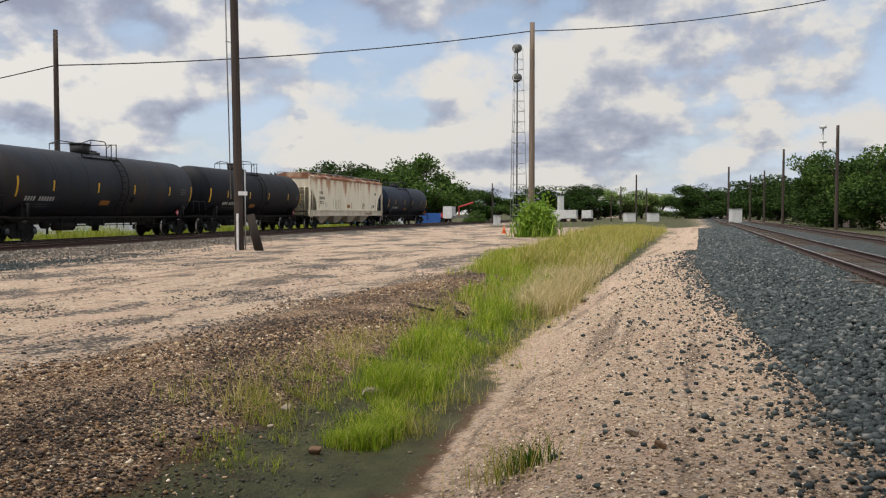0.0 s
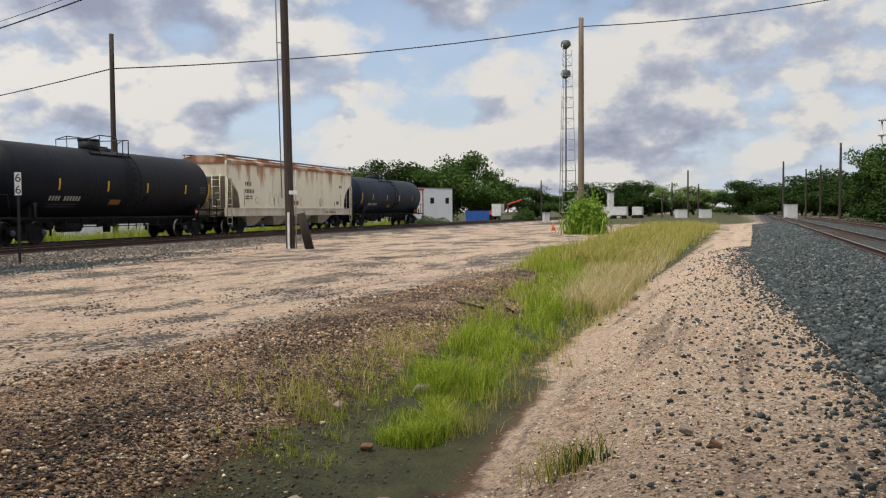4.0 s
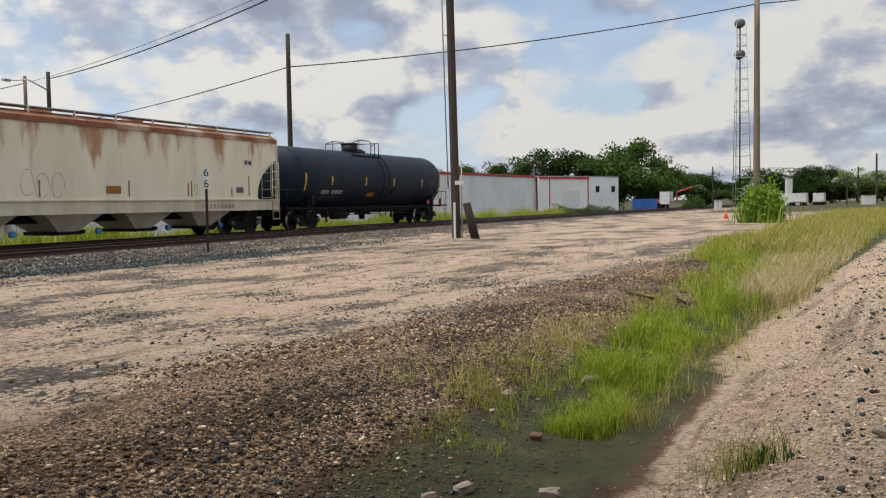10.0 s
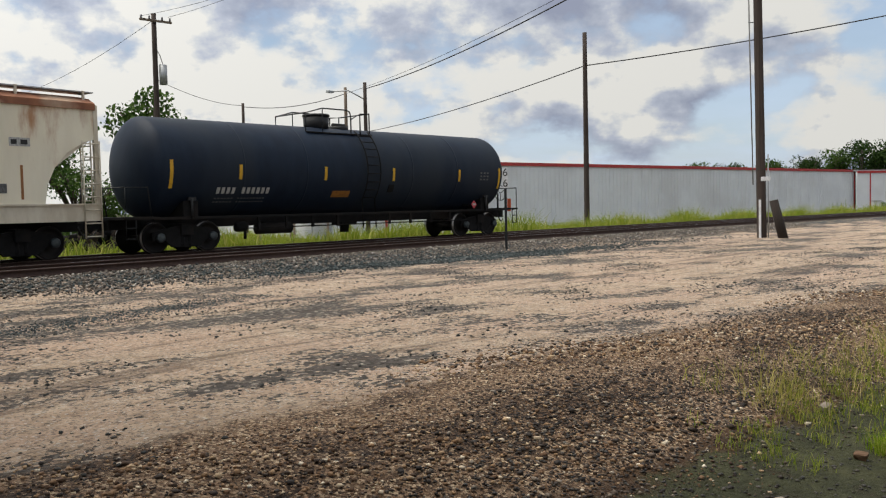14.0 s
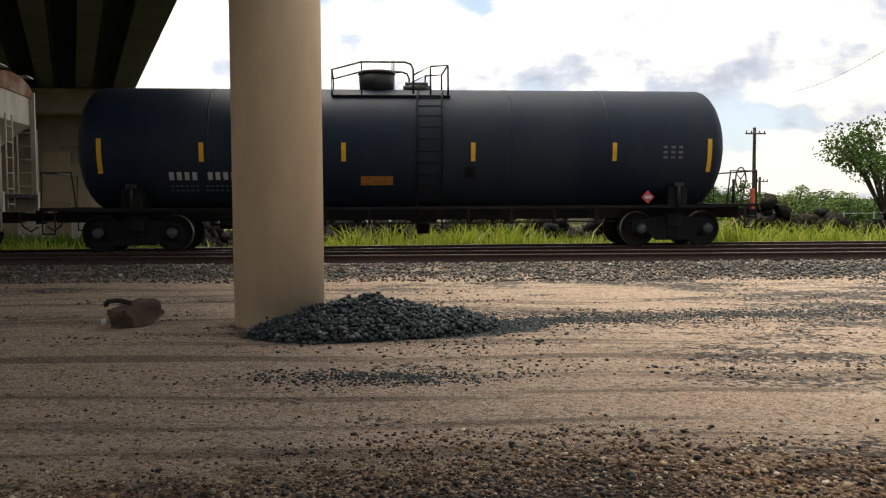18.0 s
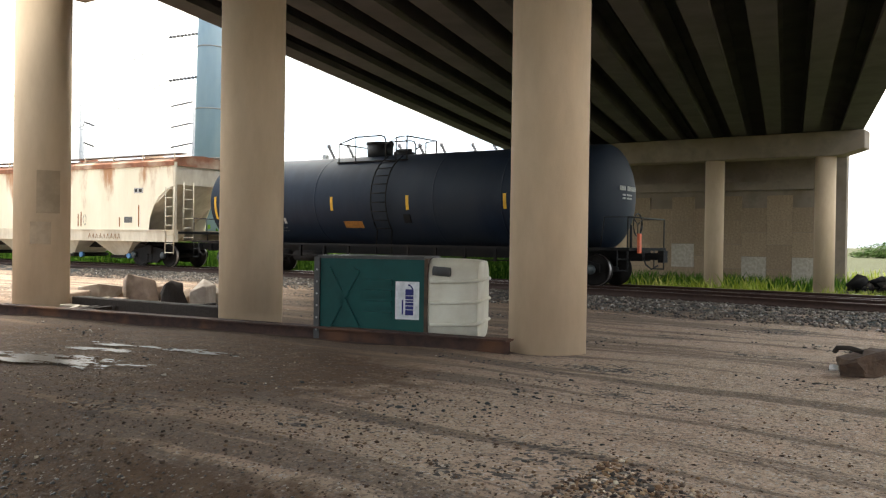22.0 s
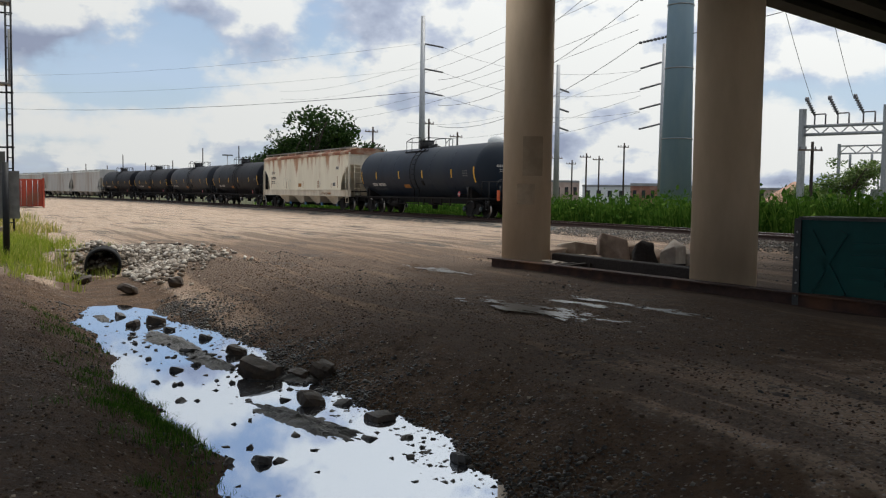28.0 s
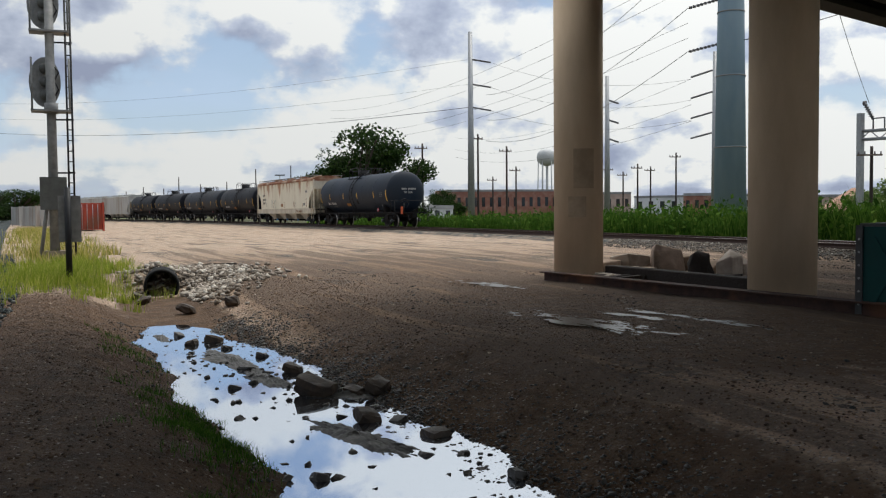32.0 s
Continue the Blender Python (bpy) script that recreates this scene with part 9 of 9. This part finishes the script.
# the ballast heap at the pillar
n = 9000
a, r = RG.uniform(0, 2 * np.pi, n), np.sqrt(RG.uniform(0, 1, n))
px, py = 0.85 + 1.6 * r * np.cos(a), 11.45 + 0.95 * r * np.sin(a) + 0.07 * (r * np.cos(a)) * 2.2
top = 0.40 * np.clip(1 - r, 0, 1) ** 0.8 * (1 - 0.25 * np.clip(np.cos(a), 0, 1)) + 0.03 * RG.normal(size=n)
pos = put(px, py, np.clip(top, -0.02, 1))
keep = np.hypot(px + 0.43, py - 12.15) > 0.56
stuff("ballast_heap", stones_mesh("ballast_heap", RG, pos[keep], RG.uniform(0.03, 0.06, keep.sum()), M_ballast), "heap of dark ballast at the foot of a pillar", "gravel heap")
bm = bmesh.new()
rows = [[bm.verts.new((0.85 + 1.5 * q * math.cos(t), 11.45 + 0.9 * q * math.sin(t) + 0.15 * q * math.cos(t), 0.35 * (1 - q) ** 0.85 * (1 - 0.25 * max(0, math.cos(t))) - 0.03)) for t in np.linspace(0, 2 * math.pi, 33)[:-1]] for q in (1.0, 0.75, 0.5, 0.25, 0.02)]
for b0, b1 in zip(rows, rows[1:]):
    for k in range(32):
        bm.faces.new((b0[k], b0[(k + 1) % 32], b1[(k + 1) % 32], b1[k]))
tagged(part("heap_core", bm, M_ballast), "packed core of the ballast heap", "gravel heap", kind="structure")
px = np.concatenate([1.9 + 11 * RG.uniform(0, 1, 7000) ** 1.7, 0.55 + RG.normal(0, 0.55, 1200)])
py = np.concatenate([11.55 + 0.10 * (px[:7000] - 1) + RG.normal(0, 0.36, 7000), 8.55 - 0.12 * (px[7000:] - 0.5) + RG.normal(0, 0.2, 1200)])
stuff("spilt_ballast", stones_mesh("spilt_ballast", RG, put(px, py), 0.010 + 0.03 * RG.beta(1.2, 2.5, len(px)), M_ballast, 0.6, 0.4), "thin trail of dark ballast over the road", "ballast")
# rip-rap round the culvert
px = RG.normal(-24.6, 1.5, 1500)
py = 2.1 + np.abs(RG.normal(0, 0.9, 1500)) + RG.normal(0, 0.2, 1500)
keep = (np.hypot(px + 24.2, py - 1.5) > 0.75) & (px > -28)
px, py = np.concatenate([px[keep], RG.uniform(-26.6, -24.35, 260)]), np.concatenate([py[keep], 1.46 + RG.normal(0, 0.55, 260)])
lift = np.concatenate([np.zeros(keep.sum()), np.clip(0.20 - 0.35 * np.abs(py[keep.sum():] - 1.46), 0, 1)])
stuff("rip_rap", stones_mesh("rip_rap", RG, put(px, py, lift), RG.uniform(0.05, 0.14, len(px)), M_riprap), "pale rip-rap stones round the culvert mouth", "rip-rap")
# dark stones in the shallow water and mud
px = RG.uniform(-18, -3.4, 3000)
py = on(DITCH, px) + np.where(RG.uniform(0, 1, 3000) < 0.6, RG.normal(1.1, 0.14, 3000), RG.normal(-0.75, 0.24, 3000))
pos = put(px, py)
pos[:, 2] = np.maximum(pos[:, 2], -0.60)
stuff("mud_stones", stones_mesh("mud_stones", RG, pos, 0.012 + 0.05 * RG.beta(1, 4, 3000), M_mudstone), "small wet stones in the ditch", "stones")
px = np.concatenate([RG.uniform(-17, -6.2, 110), RG.normal(-10.4, 0.9, 110), RG.normal(-13.2, 1.1, 140)])
py = on(DITCH, px) + np.concatenate([RG.uniform(-0.75, 1.1, 110), RG.normal(0.5, 0.4, 110), RG.normal(0.1, 0.30, 140)])
pos = np.stack([px, py, np.full(len(px), -0.565)], -1)
stuff("water_stones", stones_mesh("water_stones", RG, pos, 0.025 + 0.08 * RG.beta(1, 3.5, len(px)), M_mudstone, 0.7, 0.3), "small dark stones and clods in the shallow water", "stones")
# wet clods and crushed stone trodden into the water's far edge
px = RG.uniform(-17.5, -3.0, 9000)
py = on(DITCH, px) + 0.75 + np.abs(RG.normal(0, 0.55, len(px))) + 0.15 * np.sin(px * 3.1)
pos = put(px, py)
pos[:, 2] = np.maximum(pos[:, 2], -0.56)
stuff("mud_clods", stones_mesh("mud_clods", RG, pos, 0.010 + 0.06 * RG.beta(1.1, 4.5, len(px)), M_wetclod, 0.55, 0.45), "wet grey clods at the water's edge", "mud")
px = RG.uniform(-22, 1, 7000)
py = on(DITCH, px) + 1.2 + 6.0 * RG.uniform(0, 1, len(px)) ** 1.2
stuff("damp_pebbles", stones_mesh("damp_pebbles", RG, put(px, py), 0.008 + 0.035 * RG.beta(1.1, 4.5, len(px)), M_damppebble, 0.55, 0.45), "small brown pebbles and crumbs on the damp slope", "pebbles")
px = RG.uniform(-24, -1.5, 9000)
py = on(DITCH, px) - 0.9 - 3.4 * RG.uniform(0, 1, len(px)) ** 0.9
stuff("damp_pebbles", stones_mesh("damp_pebbles", RG, put(px, py), 0.008 + 0.03 * RG.beta(1.1, 4.0, len(px)), M_damppebble, 0.55, 0.45), "small brown pebbles and crumbs on the path", "pebbles")
px = RG.uniform(-3, 9, 3500)
py = on(DITCH, px) + RG.uniform(0.2, 2.4, 3500)
stuff("mud_stones", stones_mesh("mud_stones", RG, put(px, py), RG.uniform(0.010, 0.03, 3500), M_mudstone, 0.6, 0.5), "muddy grit on the ditch side", "grit")


# fresh grass in the ditch
def tufts(n_tuft, per, x_of, y_of, spread_r):
    cx = x_of(n_tuft)
    cy = y_of(cx)
    k = np.repeat(np.arange(n_tuft), per)
    return cx[k] + RG.normal(0, spread_r, len(k)), cy[k] + RG.normal(0, spread_r, len(k))


def strip_y(x, centre, half):
    """Across the ditch: mostly within half of the middle of the green strip."""
    return on(DITCH, x) + centre + half * np.clip(RG.normal(0, 0.55, len(x)), -1.15, 1.15)


GX = [8, 9.2, 11, 14, 20, 30, 50]
px, py = tufts(1900, 24, lambda n: 8.2 + 36 * RG.uniform(0, 1, n) ** 1.8, lambda x: strip_y(x, np.interp(x, GX, [0.35, 0.50, 0.74, 0.90, 1.20, 2.0, 2.9]), np.interp(x, GX, [0.18, 0.32, 0.46, 0.58, 0.72, 1.3, 2.0])), 0.07)
bare = np.array([noise.fractal(Vector((a * 0.9, b * 1.5, 7.0)), 0.7, 2.1, 3) for a, b in zip(px, py)])
keep = bare > RG.uniform(-0.55, 0.25, len(px))
px, py = px[keep], py[keep]
h = np.clip(0.25 + 0.30 * bare[keep], 0.06, 0.5) * RG.uniform(0.35, 1.15, len(px)) * np.interp(px, [8, 9.5, 12, 25, 50], [0.55, 0.9, 1.0, 1.3, 1.6])
stuff("ditch_grass", blades_mesh("ditch_grass", RG, put(px, py), h, RG.uniform(0.004, 0.009, len(px)) * np.interp(px, [8, 20, 50], [1, 1.7, 3.2]), M_grass, 0.42), "fresh bright green grass in the ditch", "grass")
px, py = tufts(110, 16, lambda n: RG.uniform(7.2, 12, n), lambda x: strip_y(x, np.interp(x, [6.8, 9, 13], [1.0, 1.2, 1.5]), 0.55), 0.06)
stuff("ditch_grass", blades_mesh("ditch_grass", RG, put(px, py), RG.uniform(0.04, 0.14, len(px)), 0.006, M_field, 0.6), "thin young grass on the mud", "grass")
# dead stalks along both edges of the green strip
px, py = tufts(420, 12, lambda n: 8.5 + 16 * RG.uniform(0, 1, n) ** 1.3, lambda x: on(DITCH, x) + np.where(RG.uniform(0, 1, len(x)) < 0.4, RG.normal(0.0, 0.15, len(x)), RG.normal(1.75, 0.3, len(x))), 0.09)
stuff("dry_grass", blades_mesh("dry_grass", RG, put(px, py), RG.uniform(0.06, 0.30, len(px)), RG.uniform(0.004, 0.009, len(px)), M_straw, 0.75), "thin dead stalks at the edge of the grass", "grass")
# tall dry grass further along the ditch, bleached on the path's side
px, py = tufts(700, 24, lambda n: 17.5 + 26 * RG.uniform(0, 1, n) ** 1.2, lambda x: strip_y(x, np.interp(x, [17, 22, 32, 44], [0.30, 0.65, 1.3, 2.0]), np.interp(x, [17, 24, 44], [0.35, 0.6, 1.1])), 0.14)
stuff("dry_grass", blades_mesh("dry_grass", RG, put(px, py), RG.uniform(0.15, 0.62, len(px)), RG.uniform(0.008, 0.02, len(px)), M_bleached, 0.55), "bleached dry grass along the ditch", "grass")
px, py = tufts(1100, 24, lambda n: 26 + 62 * RG.uniform(0, 1, n) ** 1.2, lambda x: strip_y(x, np.interp(x, [26, 36, 60, 90], [1.6, 2.3, 3.3, 4.2]), np.interp(x, [26, 36, 60, 90], [0.8, 1.5, 2.3, 3.0])), 0.22)
stuff("dry_grass", blades_mesh("dry_grass", RG, put(px, py), RG.uniform(0.25, 0.85, len(px)), RG.uniform(0.014, 0.035, len(px)), M_straw, 0.4), "tall yellow-green grass along the ditch", "grass")
px, py = tufts(260, 22, lambda n: 24 + 14 * RG.uniform(0, 1, n), lambda x: on(DITCH, x) + np.interp(x, [24, 38], [2.6, 5.0]) + RG.normal(0, 0.55, len(x)), 0.15)
stuff("dry_grass", blades_mesh("dry_grass", RG, put(px, py), RG.uniform(0.1, 0.38, len(px)), RG.uniform(0.01, 0.02, len(px)), M_field, 0.5), "low yellow-green grass beside the road", "grass")
# one spiky weed on the path, and scattered dry stalks
px, py = RG.normal(6.7, 0.08, 200), RG.normal(-0.62, 0.09, 200)
stuff("path_weed", blades_mesh("path_weed", RG, put(px, py), RG.uniform(0.08, 0.26, 200), 0.007, M_weed, 0.5), "small spiky weed at the path's edge", "weed")
px, py = RG.normal(6.6, 0.2, 130), RG.normal(-0.45, 0.16, 130)
stuff("path_weed", blades_mesh("path_weed", RG, put(px, py), RG.uniform(0.15, 0.42, 130), 0.006, M_straw, 0.5), "dry stalks at the path's edge", "weed")
# grass round the signal and along the water's near edge
px, py = tufts(330, 28, lambda n: -26 + RG.normal(0, 2.6, n), lambda x: -0.9 + RG.normal(0, 0.85, len(x)), 0.13)
stuff("signal_grass", blades_mesh("signal_grass", RG, put(px, py), RG.uniform(0.12, 0.42, len(px)), 0.014, M_field, 0.35), "yellow-green grass round the signal", "grass")
px, py = tufts(260, 24, lambda n: RG.uniform(-95, -30, n), lambda x: on(TOE, x) + 2.0 + RG.normal(0, 0.9, len(x)), 0.3)
stuff("verge_grass", blades_mesh("verge_grass", RG, put(px, py), RG.uniform(0.2, 0.6, len(px)), 0.03, M_straw, 0.35), "dry grass on the verge", "grass")
px, py = tufts(330, 20, lambda n: np.where(RG.uniform(0, 1, n) < 0.5, RG.normal(-8.6, 0.7, n), RG.uniform(-15, -4.2, n)), lambda x: on(DITCH, x) - 1.15 + RG.normal(0, 0.22, len(x)), 0.07)
stuff("bank_grass", blades_mesh("bank_grass", RG, put(px, py), RG.uniform(0.02, 0.10, len(px)), 0.006, M_weed, 0.7), "short grass along the water's edge", "grass")
# the field behind the tracks
px, py = tufts(3600, 18, lambda n: -12 + 105 * RG.uniform(0, 1, n) ** 1.25, lambda x: on(TRACK, x) + 2.9 + 5.0 * RG.uniform(0, 1, len(x)) ** 1.3, 0.26)
stuff("field_grass", blades_mesh("field_grass", RG, put(px, py), RG.uniform(0.35, 0.95, len(px)) * np.interp(px, [-12, -1, 3, 30], [0.5, 0.5, 0.95, 1.0]) * (1.2 + 0.6 * np.sin(px * 0.9) * np.sin(px * 0.37 + py)), RG.uniform(0.02, 0.05, len(px)), M_field, 0.45), "tall yellow-green grass behind the tracks", "grass")
px, py = tufts(900, 14, lambda n: RG.uniform(-20, 110, n), lambda x: on(TRACK, x) + 9 + 40 * RG.uniform(0, 1, len(x)) ** 1.5, 0.5)
stuff("field_grass", blades_mesh("field_grass", RG, put(px, py), RG.uniform(0.4, 1.0, len(px)), RG.uniform(0.05, 0.10, len(px)), M_field, 0.35), "tall grass in the field", "grass")
# the belt of tall weeds to the north-west
px, py = tufts(2400, 12, lambda n: -100 + 82 * RG.uniform(0, 1, n), lambda x: on(TRACK, x) + 4.6 + 5.5 * RG.uniform(0, 1, len(x)), 0.25)
keep = ~((px > -31) & (py > 40))
px, py = px[keep], py[keep]
hw = RG.uniform(1.3, 2.7, len(px)) * np.interp(px, [-100, -55, -25, -12], [0.55, 0.9, 1.15, 0.7])
pos = put(px, py)
stuff("tall_weeds", blades_mesh("tall_weeds", RG, pos, hw, RG.uniform(0.03, 0.07, len(px)), M_weed, 0.22), "belt of tall green weeds behind the track", "weeds")
n = 42000
k = RG.integers(0, len(px), n)
lp = pos[k] + np.stack([RG.normal(0, 0.35, n), RG.normal(0, 0.35, n), hw[k] * RG.uniform(0.1, 0.92, n) ** 0.8], -1)
stuff("weed_leaves", leaves_mesh("weed_leaves", RG, lp, RG.uniform(0.12, 0.36, n), M_weed), "broad leaves of the tall weeds", "weeds")
px, py = tufts(220, 14, lambda n: RG.uniform(-30, -9, n), lambda x: 54.6 - RG.uniform(0, 6, len(x)), 0.25)
stuff("wall_weeds", blades_mesh("wall_weeds", RG, put(px, py), RG.uniform(0.3, 1.0, len(px)), 0.05, M_weed, 0.3), "green weeds along the abutment wall", "weeds")

motions()
